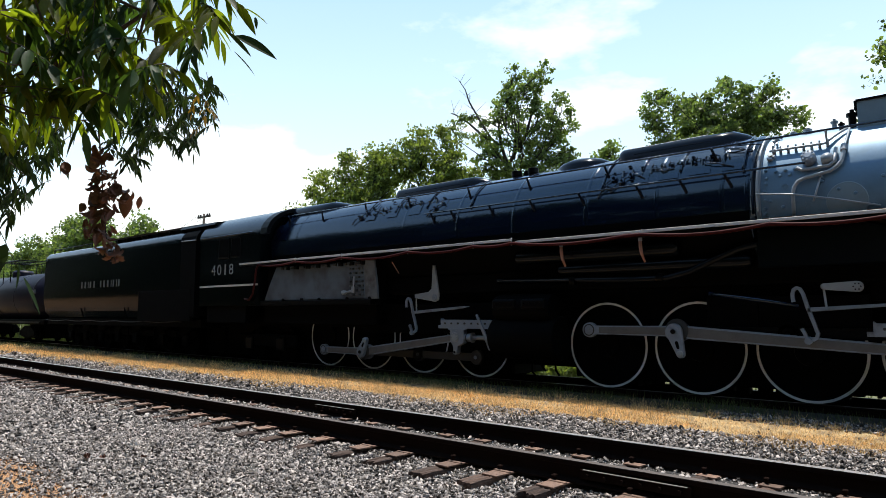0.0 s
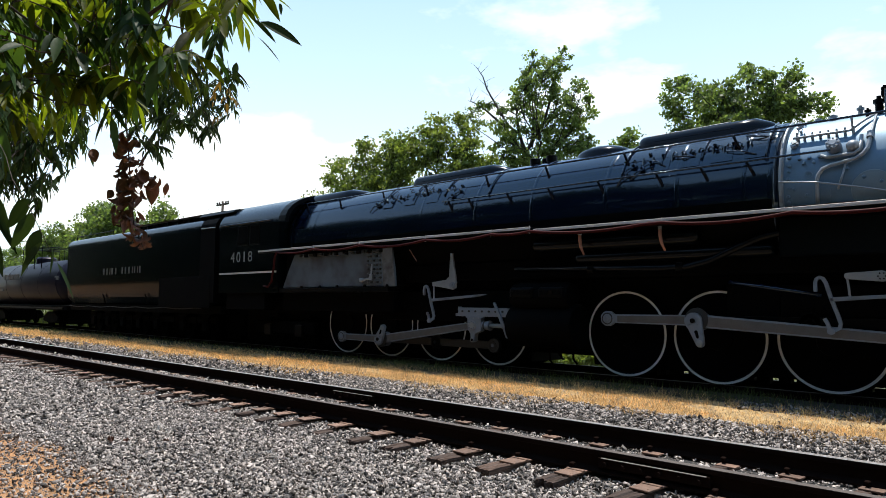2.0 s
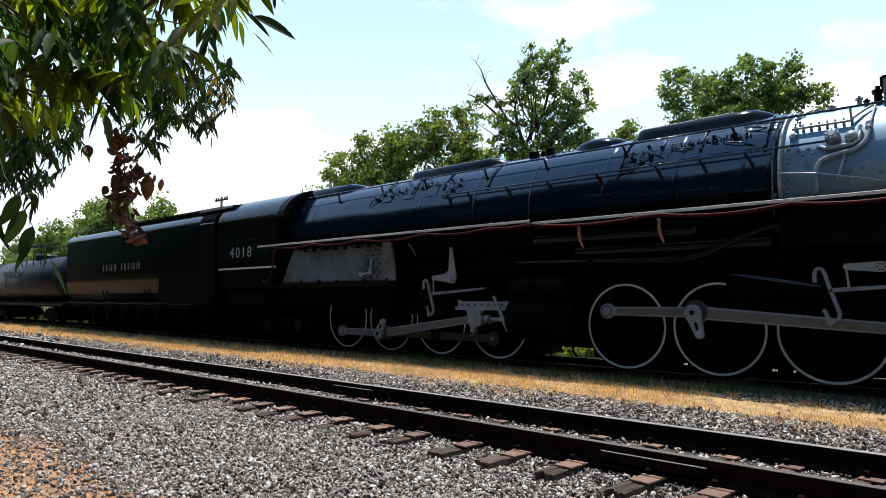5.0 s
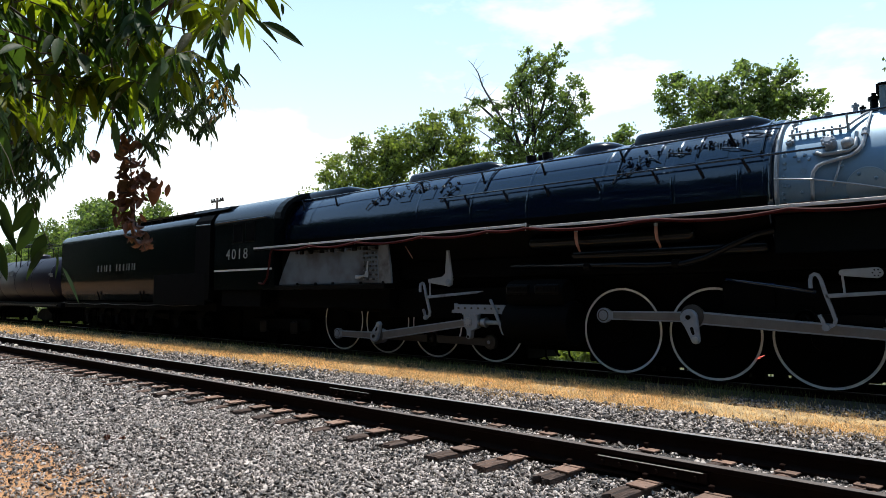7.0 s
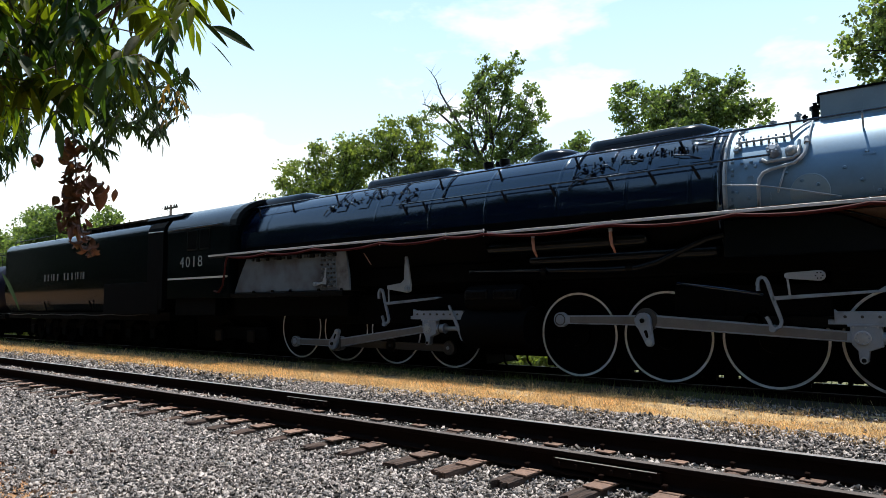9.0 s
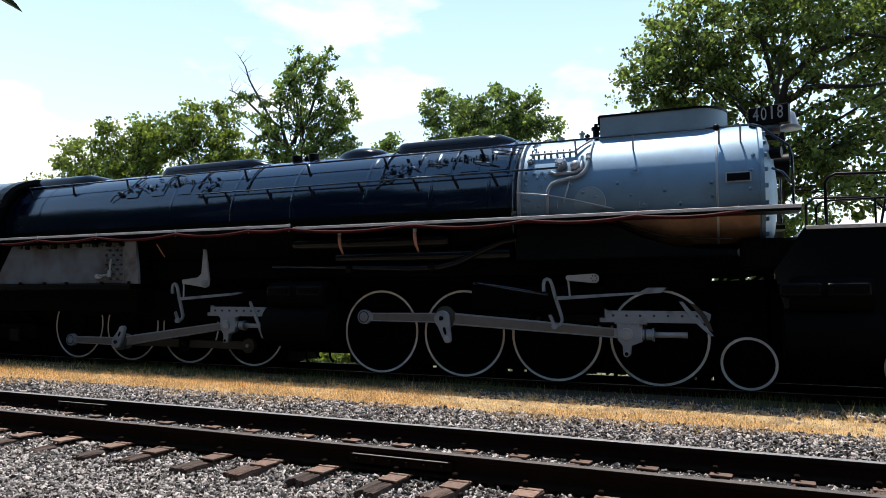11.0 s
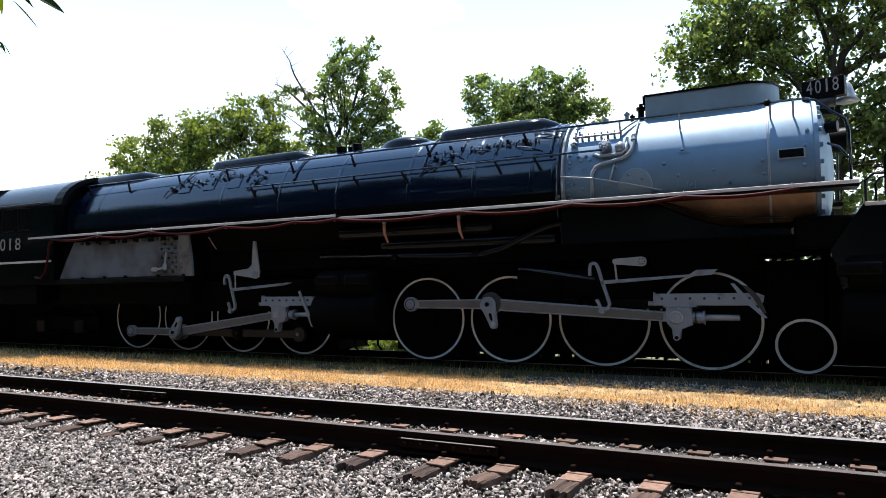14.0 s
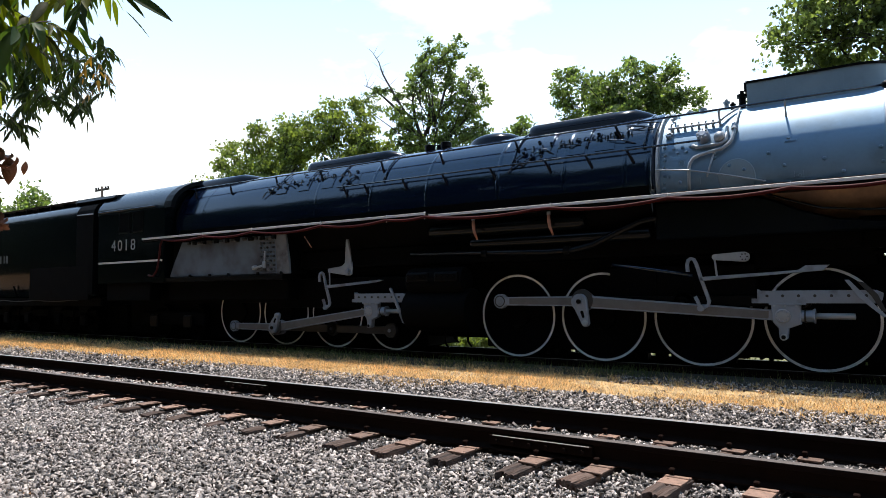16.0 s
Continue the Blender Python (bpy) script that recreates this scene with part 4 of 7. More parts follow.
            link = curved_bar(loco, "expansion_link", hook(lx, lz), yy, 0.055, 0.05, ROD_GREY)
            part("foot_pin", tube(B(), [(lx + 0.0, yy - side * 0.03, lz - 0.5), (lx + 0.0, yy + side * 0.05, lz - 0.5)], 0.055, 12), ROD_GREY, link)
            if cx > 0:
                radius = slab(B(), [(lx, lz - 0.035), (lx, lz + 0.035), (lx + 1.5, lz + 0.115), (lx + 1.62, lz + 0.19), (lx + 1.95, lz + 0.19), (lx + 1.86, lz + 0.10), (lx + 1.5, lz + 0.075)], yy - 0.025, yy + 0.025, 0.006)
                part("radius_rod", radius, ROD_GREY, loco, "grey radius rod")
                arm = part("lifting_arm", slab(B(), capsule(4.06, 1.92, 4.52, 1.91, 0.05, 0.085), yy - 0.03, yy + 0.03, 0.006), SILVER, loco, "bright lifting arm")
                for k in range(6):
                    a = k * 1.05
                    part("bolt", tube(B(), [(4.52 + 0.05 * math.cos(a), yy, 1.91 + 0.05 * math.sin(a)), (4.52 + 0.05 * math.cos(a), yy + side * 0.045, 1.91 + 0.05 * math.sin(a))], 0.012, 6), BLACK_MATT, arm)
                part("lifting_link", tube(B(), [(4.05, yy, 1.90), (4.08, yy, 1.58)], 0.018, 8), SILVER, loco)
                part("combination_lever", slab(B(), [(5.94, 1.50), (6.0, 1.50), (6.20, 1.25), (6.48, 0.93), (6.42, 0.93), (6.12, 1.22)], yy - 0.02, yy + 0.02, 0.004), ROD_GREY, loco)
                part("combination_lever", slab(B(), [(6.10, 1.48), (6.2, 1.45), (6.36, 1.28), (6.47, 1.0), (6.40, 1.02), (6.28, 1.25)], yy + 0.0, yy + 0.04, 0.004), ROD_DARK, loco)
                part("reach_rod", tube(B(), [(2.2, side * 1.2, 1.86), (3.66, side * 1.2, 1.62)], 0.04, 8), BLACK_GLOSS, loco, smooth=True)
            else:
                part("radius_rod", slab(B(), [(lx, lz - 0.035), (lx, lz + 0.035), (lx + 1.7, lz + 0.15), (lx + 1.84, lz + 0.145), (lx + 1.6, lz + 0.09)], yy - 0.025, yy + 0.025, 0.006), ROD_GREY, loco, "grey radius rod")
                arm = part("bell_crank", slab(B(), [(-4.96, 1.88), (-4.96, 1.97), (-4.5, 2.02), (-4.40, 2.1), (-4.365, 2.66), (-4.30, 2.66), (-4.17, 1.95), (-4.19, 1.82), (-4.29, 1.775), (-4.4, 1.80)], yy - 0.03, yy + 0.03, 0.008), SILVER, loco, "light grey bell crank")
                part("boss", lathe_y(B(), [(yy, 0.085), (yy + side * 0.05, 0.085), (yy + side * 0.055, 0.05), (yy + side * 0.08, 0.045), (yy + side * 0.08, 0.0)], -4.28, 1.88, 12), ROD_GREY, arm, smooth=True, auto=30)
                part("lifting_link", tube(B(), [(-4.93, yy, 1.93), (-4.92, yy, 1.52)], 0.018, 8), SILVER, loco)
                part("combination_lever", slab(B(), capsule(-3.01, 1.45, -2.64, 0.72, 0.03, 0.045), yy - 0.02, yy + 0.02, 0.004), ROD_GREY, loco)


make_gear(loco)


# ---- boiler fittings ----
def on_boiler(x, angle, r):
    """A place on the boiler: degrees down from the crown on the near side."""
    a = radians(angle)
    return Vector((x, -r * math.sin(a), ZC + r * math.cos(a)))


def make_fittings(loco):
    # handrails on stanchions
    for r, ang, x0, x1, spots in ((1.535, 45, -11.2, 7.15, (-10.6, -9.0, -7.1, -5.45, -3.45, -1.75, 0.15, 2.3, 4.16, 5.2, 6.64, 6.98)), (1.47, 69, -4.6, 3.9, (-4.4, -3.75, -2.6, -1.5, -0.3, 0.95, 1.8, 2.6))):
        for side in (-1, 1):
            p0, p1 = on_boiler(x0, ang, r), on_boiler(x1, ang, r)
            p0.y, p1.y = -side * p0.y, -side * p1.y
            rail = part("handrail", tube(B(), [p0, p1], 0.02, 8), BLACK_GLOSS, loco, "thin black handrail", smooth=True)
            for x in spots:
                # Jacket stanchions lean and thicken to take in their shadow and reflection.
                q, e = on_boiler(x, ang, r), on_boiler(x + (0.0 if x > 3.1 else 0.13), ang + (6 if x > 3.1 else 10), 1.30 if x > 3.1 else 1.37)
                q.y, e.y = -side * q.y, -side * e.y
                part("stanchion", tube(B(), [q, q.lerp(e, 0.15), e], [0.03, 0.024, 0.03] if x < 3.1 else [0.022, 0.018, 0.015], 8), BLACK_SATIN if x < 3.1 else SILVER, rail, smooth=True)
    # handrail that turns down in front of the smokebox
    for side in (-1, 1):
        p = on_boiler(7.15, 45, 1.535)
        y = -side * p.y
        pts = [(7.15, y, p.z), (7.3, y, p.z - 0.05), (7.5, y * 1.02, p.z - 0.25), (7.7, y * 1.05, p.z - 0.42), (7.74, y * 1.06, p.z - 0.6), (7.74, y * 1.1, 3.05)]
        part("front_handrail", tube(B(), pts, 0.022, 8), BLACK_GLOSS, loco, smooth=True)
        pts = [(7.45, y * 0.9, 3.75), (7.6, y, 3.66), (7.72, y * 1.06, 3.45)]
        part("front_handrail", tube(B(), pts, 0.02, 8), BLACK_GLOSS, loco, smooth=True)
    for side in (-1, 1):
        p = on_boiler(6.6, 45, 1.535)
        bm = B()
        bmesh.ops.create_icosphere(bm, subdivisions=2, radius=0.062)
        bm.transform(Matrix.Translation((p.x, -side * p.y, p.z)))
        part("rail_knob", bm, BLACK_MATT, loco, "black handrail joint", smooth=True)
    # smokebox: hoop, hinge clips, rivets, side plate, pipes
    part("hoop", lathe_x(B(), [(6.57, 1.30), (6.575, 1.315), (6.605, 1.315), (6.61, 1.30)], 0, ZC, 72), SILVER, loco, smooth=True, auto=30)
    part("hoop", lathe_x(B(), [(3.09, 1.30), (3.1, 1.335), (3.16, 1.335), (3.17, 1.30)], 0, ZC, 72), SILVER, loco, smooth=True, auto=30)
    for k in range(28):
        a = 2 * math.pi * k / 28
        c = Vector((7.31, 1.25 * math.sin(a), ZC + 1.25 * math.cos(a)))
        part("door_clip", box(B(), c.x, c.x + 0.07, c.y - 0.035, c.y + 0.035, c.z - 0.035, c.z + 0.035, 0.01, 1), SMOKEBOX_GREY, loco)
    for x, ang in ((3.25, 67), (3.41, 69), (3.56, 69), (3.71, 69), (3.48, 73), (3.63, 73), (3.26, 74), (3.26, 78), (3.25, 84), (3.25, 91), (3.33, 92), (3.24, 97), (3.24, 101), (3.52, 97), (4.34, 88), (4.57, 92), (4.1, 78), (4.11, 81), (5.18, 92), (5.25, 72), (5.75, 90), (6.5, 86), (6.52, 96), (7.1, 92), (7.16, 66), (7.12, 78), (6.0, 100), (5.4, 100), (4.95, 82)):
        a, b, c = on_boiler(x, ang, 1.29), on_boiler(x, ang, 1.315), on_boiler(x, ang, 1.335)
        part("rivet", tube(B(), [a, b, c], [0.032, 0.032, 0.018], 8), SMOKEBOX_GREY, loco, smooth=True, auto=40)
    eye = lathe_y(B(), [(-1.28, 0.03), (-1.32, 0.03), (-1.32, 0.06), (-1.28, 0.06), (-1.28, 0.03)], 0, 0, 16)
    eye.transform(Matrix.Translation((3.55, 0.02, 3.60)))
    part("lifting_eye", eye, SMOKEBOX_GREY, loco, smooth=True, auto=40)
    # round patch plate and small brackets low on the side
    def bent_plate(name, x, ang, wx, wa, r, mat, label=""):
        bm = B()
        rings = []
        for k in range(33):
            t = 2 * math.pi * k / 32
            rings.append([bm.verts.new(on_boiler(x + wx * f * math.cos(t), ang + wa * f * math.sin(t), q)) for f, q in ((0.0, r), (0.5, r), (0.95, r), (1.0, 1.295))])
        for p, q in zip(rings, rings[1:]):
            for k in range(3):
                bm.faces.new((p[k], p[k + 1], q[k + 1], q[k]))
        bmesh.ops.remove_doubles(bm, verts=bm.verts[:], dist=1e-5)
        bmesh.ops.recalc_face_normals(bm, faces=bm.faces[:])
        return part(name, bm, mat, loco, label, smooth=True, auto=30)
    bent_plate("patch_plate", 4.45, 97, 0.30, 14, 1.312, CASING_GREY, "round welded patch on the smokebox")
    for x, ang, w, h in ((3.82, 97, 0.045, 2.6), (5.42, 100, 0.03, 3.0), (5.30, 99, 0.02, 2.0), (5.28, 74, 0.09, 0.6)):
        part("bracket", lathe_x(B(), [(x - w, 1.296), (x - w, 1.325), (x + w, 1.325), (x + w, 1.296)], 0, ZC, 4, -ang - h, -ang + h), SMOKEBOX_GREY, loco)
    a0, a1 = -88.0, -79.2
    frame_ = part("builder_plate", lathe_x(B(), [(6.72, 1.30), (6.72, 1.32), (7.12, 1.32), (7.12, 1.30)], 0, ZC, 6, a0 + 1.2, a1 + 0.2), SILVER, loco, "framed dark number plate on the smokebox side")
    part("plate_face", lathe_x(B(), [(6.745, 1.31), (6.745, 1.325), (7.095, 1.325), (7.095, 1.31)], 0, ZC, 6, a0 + 2.2, a1 - 0.8), BLACK_MATT, frame_)
    # pipe that runs up the side of the smokebox, with its bend
    pts = [on_boiler(3.68, 104, 1.36), on_boiler(3.69, 96, 1.36), on_boiler(3.69, 88, 1.36), on_boiler(3.71, 84, 1.36), on_boiler(3.77, 80, 1.36), on_boiler(3.88, 78, 1.36), on_boiler(4.24, 75, 1.36), on_boiler(4.34, 72, 1.36), on_boiler(4.40, 68, 1.36), on_boiler(4.42, 62, 1.36), on_boiler(4.42, 57, 1.36)]
    part("steam_pipe", tube(B(), pts, 0.03, 10), SILVER, loco, "silver pipe bent up the smokebox side", smooth=True)
    part("pipe_union", tube(B(), [on_boiler(4.42, 60, 1.36), on_boiler(4.42, 55, 1.36), on_boiler(4.43, 54.5, 1.36), on_boiler(4.45, 30, 1.37)], [0.05, 0.05, 0.02, 0.018], 10), SILVER, loco, smooth=True, auto=30)
    pts = [on_boiler(3.12, 86, 1.39), on_boiler(3.7, 89, 1.39), on_boiler(4.3, 95, 1.38), on_boiler(4.89, 102, 1.33)]
    part("brace", tube(B(), pts, 0.015, 8), SILVER, loco, smooth=True)
    pts = [on_boiler(3.99, 95, 1.37), on_boiler(4.04, 87, 1.34), on_boiler(4.1, 77, 1.33)]
    part("brace", tube(B(), pts, 0.017, 8), SILVER, loco, smooth=True)
    pts = [on_boiler(3.14, a, 1.37) for a in range(22, 104, 6)]
    part("steam_pipe", tube(B(), pts, 0.024, 8), SILVER, loco, smooth=True)
    # feed pump fittings
    part("check_valve", tube(B(), [on_boiler(3.92, 63, 1.28), on_boiler(3.92, 63, 1.38), on_boiler(3.92, 63, 1.44), on_boiler(3.92, 63, 1.47)], [0.11, 0.11, 0.105, 0.05], 16), ROD_GREY, loco, "round grey boiler valve", smooth=True, auto=25)
    part("check_valve", tube(B(), [on_boiler(4.19, 65, 1.28), on_boiler(4.19, 65, 1.40), on_boiler(4.19, 65, 1.44)], [0.10, 0.09, 0.05], 14), SILVER, loco, smooth=True)
    for ang in range(0, 360, 45):
        dx, da = 0.085 * math.cos(radians(ang)), 3.5 * math.sin(radians(ang))
        part("bolt", tube(B(), [on_boiler(3.92 + dx, 63 + da, 1.40), on_boiler(3.92 + dx, 63 + da, 1.47)], 0.016, 6), SILVER, loco)
    part("valve_bracket", tube(B(), [on_boiler(3.74, 69, 1.34), on_boiler(3.82, 71.5, 1.35), on_boiler(4.22, 71, 1.36), on_boiler(4.30, 68, 1.36), on_boiler(4.30, 56, 1.35)], 0.03, 8), SILVER, loco, smooth=True)
    rnd = random.Random(2)
    pts = [on_boiler(3.28 + 0.095 * k, 50 - (0 if k < 9 else (k - 9) * 6), 1.36) for k in range(13)]
    part("oil_pipe", tube(B(), pts, 0.022, 8), SILVER, loco, smooth=True)
    for k in range(8):
        a = on_boiler(3.33 + 0.12 * k, 51, 1.30), on_boiler(3.33 + 0.12 * k, 47.5, 1.39)
        part("stud", tube(B(), a, [0.024, 0.016], 7), SILVER, loco)
    for k in range(26):
        x, ang = 3.22 + 0.05 * rnd.random() * 3, 20 + rnd.random() * 38
        part("stud", tube(B(), [on_boiler(x, ang, 1.31), on_boiler(x, ang, 1.37)], 0.022, 6), SILVER, loco)
    for x, ang, r, h in ((3.75, 18, 0.05, 0.12), (4.15, 14, 0.04, 0.2), (4.45, 22, 0.06, 0.32), (3.5, 14, 0.04, 0.1), (4.3, 26, 0.035, 0.16)):
        b = on_boiler(x, ang, 1.28)
        part("valve", lathe_z(B(), [(b.z - 0.05, r), (b.z + h * 0.6, r), (b.z + h * 0.62, r * 1.5), (b.z + h * 0.8, r * 1.5), (b.z + h * 0.82, r * 0.6), (b.z + h, r * 0.6), (b.z + h, 0)], b.x, b.y, 10), SILVER if x < 4.2 else BLACK_MATT, loco, smooth=True, auto=40)
    # washout plugs and sand pipes under the sand boxes
    for x0, x1, n in ((0.2, 2.55, 13), (-6.9, -4.4, 10)):
        for k in range(n):
            x = x0 + (x1 - x0) * k / (n - 1)
            part("washout_plug", tube(B(), [on_boiler(x, 52 + 4 * rnd.random(), 1.36), on_boiler(x, 51, 1.43)], [0.038, 0.026], 8), BLACK_GLOSS, loco, smooth=True, auto=40)
            if k % 4 == 0:
                part("sand_pipe", tube(B(), [on_boiler(x, a, 1.40) for a in (28, 34, 40, 48, 56, 60)], 0.018, 6), BLACK_GLOSS, loco, smooth=True)
            if k % 3 == 0:
                a0 = -(64 + 2 * rnd.random())
                part("jacket_patch", lathe_x(B(), [(x - 0.02, 1.379), (x - 0.015, 1.392), (x + 0.36, 1.392), (x + 0.365, 1.379)], 0, ZC, 6, a0, a0 + 13), BLACK_GLOSS, loco, smooth=True, auto=30)
    # lubricator lines and cocks below the sand boxes
    for x0, x1 in ((0.3, 2.75), (-6.9, -4.2)):
        for k in range(7):
            x, a0 = rnd.uniform(x0, x1), rnd.uniform(38, 62)
            run = rnd.uniform(0.15, 0.6)
            part("oil_line", tube(B(), [on_boiler(x, a0 - rnd.uniform(4, 12), 1.40), on_boiler(x + 0.03, a0, 1.42), on_boiler(x + run * 0.5, a0 + 2, 1.43), on_boiler(x + run, a0 + rnd.uniform(1, 7), 1.40)], 0.014, 6), BLACK_GLOSS, loco, smooth=True)
            x = rnd.uniform(x0, x1)
            q = on_boiler(x, rnd.uniform(44, 64), 1.40)
            part("cock", box(B(), q.x - 0.03, q.x + 0.03, q.y - 0.035, q.y + 0.03, q.z - 0.025, q.z + 0.025, 0.01, 2), BLACK_GLOSS, loco)
    for x in (2.9, -3.2, 0.2):
        part("pipe_loop", tube(B(), [on_boiler(x, a, 1.41) for a in range(20, 72, 8)], 0.02, 7), BLACK_GLOSS, loco, smooth=True)
    # clamps in a row below the front sand box, and a valve cluster behind it
    for k in range(9):
        x = 1.15 + 0.17 * k
        part("pipe_clamp", tube(B(), [on_boiler(x, 50, 1.385), on_boiler(x + 0.05, 48, 1.43), on_boiler(x + 0.11, 50, 1.43), on_boiler(x + 0.13, 54, 1.385)], 0.016, 6), BLACK_GLOSS, loco, smooth=True)
    for x, ang, r in ((0.42, 58, 0.07), (0.62, 62, 0.05), (0.34, 66, 0.045), (0.78, 57, 0.055), (-7.15, 60, 0.07), (-6.9, 55, 0.05), (-4.35, 62, 0.06), (-4.15, 57, 0.045)):
        valve = part("cluster_valve", tube(B(), [on_boiler(x, ang, 1.36), on_boiler(x, ang, 1.44), on_boiler(x, ang, 1.445), on_boiler(x, ang, 1.50)], [r, r, r * 0.5, r * 0.45], 10), BLACK_GLOSS, loco, smooth=True, auto=30)
        part("valve_pipe", tube(B(), [on_boiler(x, ang, 1.42), on_boiler(x - 0.12, ang + 3, 1.43), on_boiler(x - 0.22, ang + 9, 1.40)], 0.016, 6), BLACK_GLOSS, valve, smooth=True)
    # safety valves
    for x, y in ((-2.6, -0.25), (-2.35, -0.1), (-2.1, -0.3)):
        part("safety_valve", lathe_z(B(), [(4.6, 0.11), (4.78, 0.11), (4.79, 0.13), (4.90, 0.13), (4.91, 0.10), (4.93, 0.0)], x, y, 14), BLACK_MATT, loco, smooth=True, auto=40)
    # casing trim lines
    for x0, x1, z in ((-6.2, -4.0, 4.83), (0.5, 2.1, 4.86)):
        part("casing_trim", tube(B(), [(x0, -0.63, z), (x1, -0.63, z + 0.02)], 0.012, 6), SILVER, loco)
    for x in (5.15, 6.0):
        part("casing_seam", box(B(), x - 0.025, x + 0.025, -0.628, -0.60, 4.5, 5.0), CASING_GREY, loco)
    part("chimney_hood_vent", box(B(), 4.5, 4.57, -0.6, -0.1, 4.88, 5.05, 0.01, 1), BLACK_MATT, loco)
    # number boards, headlight, bell at the front
    for side in (-1, 1):
        m = pose(7.46, side * 0.62, 4.74, 0, 0, side * 16)
        bm = box(B(), -0.32, 0.32, -0.09, 0.09, -0.165, 0.165, 0.015, 2)
        bm.transform(m)
        board = part("number_board", bm, BLACK_MATT, loco, "black number board with white numerals")
        if side < 0:
            text_on(board, "4018", m @ pose(0, -0.095, -0.08, 90, 0, 0), 0.235, 0.52)
    part("lamp_bracket", tube(B(), [(7.2, -0.62, 4.55), (7.55, -0.62, 4.62), (7.58, -0.5, 4.4)], 0.04, 8), BLACK_MATT, loco)
    part("marker_lamp", tube(B(), [(7.38, -0.62, 4.50), (7.62, -0.66, 4.50)], 0.09, 14), ROD_DARK, loco, smooth=True)
    bell = part("bell", lathe_z(B(), [(4.86, 0.05), (4.82, 0.09), (4.74, 0.11), (4.62, 0.14), (4.54, 0.20), (4.54, 0.0)], 7.80, -0.35, 20), SILVER, loco, "pale grey bell", smooth=True)
    part("yoke", tube(B(), [(7.80, -0.35, 4.88), (7.55, -0.2, 4.85), (7.4, -0.1, 4.55)], 0.03, 8), BLACK_MATT, bell)
    part("headlight", lathe_x(B(), [(7.5, 0.0), (7.5, 0.2), (7.78, 0.22), (7.8, 0.0)], -0.05, 3.95, 24), BLACK_MATT, loco, smooth=True, auto=30)
    part("front_valve", tube(B(), [(7.45, -0.75, 4.05), (7.62, -0.8, 4.05)], 0.10, 10), BLACK_MATT, loco)
    # front deck rails, small sign, coupler gear
    pts = [(8.18, -1.3, 2.7), (8.18, -1.3, 3.4), (8.22, -1.3, 3.48), (8.32, -1.3, 3.53), (9.25, -1.3, 3.50), (9.34, -1.3, 3.45), (10.28, -1.3, 2.46)]
    rails = part("deck_rail", tube(B(), pts, 0.026, 8), BLACK_MATT, loco, smooth=True)
    part("rail_post", tube(B(), [(9.13, -1.3, 2.68), (9.14, -1.3, 3.5)], 0.026, 8), BLACK_MATT, rails)
    part("rail_bar", tube(B(), [(8.04, -1.3, 2.7), (8.04, -1.3, 3.0), (8.10, -1.3, 3.08), (8.2, -1.3, 3.11), (9.1, -1.3, 3.12)], 0.018, 8), BLACK_MATT, rails)
    part("rail_post", tube(B(), [(8.85, -1.3, 2.68), (8.85, -1.3, 3.1)], 0.016, 8), BLACK_MATT, rails)
    pts = [(8.18, 1.3, 2.7), (8.18, 1.3, 3.4), (8.32, 1.3, 3.53), (9.25, 1.3, 3.50), (10.28, 1.3, 2.46)]
    part("deck_rail", tube(B(), pts, 0.026, 8), BLACK_MATT, loco, smooth=True)
    m = pose(9.42, -0.62, 2.93, 0, 0, -12)
    bm = box(B(), -0.17, 0.17, -0.05, 0.05, -0.17, 0.19, 0.01, 1)
    bm.transform(m)
    sign = part("number_sign", bm, BLACK_MATT, loco, "small black sign with pale numerals on the deck")
    text_on(sign, "018", m @ pose(0.0, -0.055, -0.06, 90, 0, 0), 0.15, 0.25, LETTER_DIM)
    part("sign_post", tube(B(), [(9.0, -0.8, 2.7), (9.12, -0.75, 3.3), (9.3, -0.65, 3.1)], 0.02, 6), BLACK_MATT, loco)
    part("hose", tube(B(), [(9.4, -1.1, 2.55), (9.5, -1.15, 2.66), (9.7, -1.15, 2.62), (9.8, -1.1, 2.45), (9.78, -1.1, 2.2)], 0.04, 8), BLACK_GLOSS, loco, smooth=True)
    part("hose", tube(B(), [(9.5, -0.9, 2.4), (9.65, -0.95, 2.5), (9.9, -1.0, 2.48), (10.05, -1.0, 2.3)], 0.035, 8), BLACK_GLOSS, loco, smooth=True)
    part("step_bracket", slab(B(), [(9.72, 2.4), (9.86, 2.68), (9.92, 2.70), (9.93, 2.4)], -1.25, -1.05, 0.01), BLACK_MATT, loco)
    part("rail_foot", slab(B(), [(10.02, 2.62), (10.08, 2.66), (10.32, 2.46), (10.32, 2.36), (10.2, 2.36)], -1.34, -1.26, 0.01), BLACK_MATT, loco)
    # pipes and tanks below the running board
    for side in (-1, 1):
        part("air_reservoir", lathe_x(B(), [(-1.9, 0), (-1.88, 0.12), (-1.8, 0.16), (1.65, 0.16), (1.73, 0.12), (1.75, 0)], side * 1.3, 2.70, 20), BLACK_OILY, loco, smooth=True)
        part("air_reservoir", lathe_x(B(), [(-0.9, 0), (-0.88, 0.10), (-0.8, 0.13), (2.9, 0.13), (2.98, 0.10), (3.0, 0)], side * 1.2, 2.40, 20), BLACK_OILY, loco, smooth=True)
        part("feed_pipe", tube(B(), [(-2.4, side * 1.3, 2.22), (0.9, side * 1.3, 2.14), (1.5, side * 1.3, 2.15), (1.9, side * 1.3, 2.24), (2.4, side * 1.3, 2.46), (2.8, side * 1.28, 2.62), (3.4, side * 1.28, 2.72), (4.6, side * 1.26, 2.72)], 0.065, 10), BLACK_OILY, loco, smooth=True)
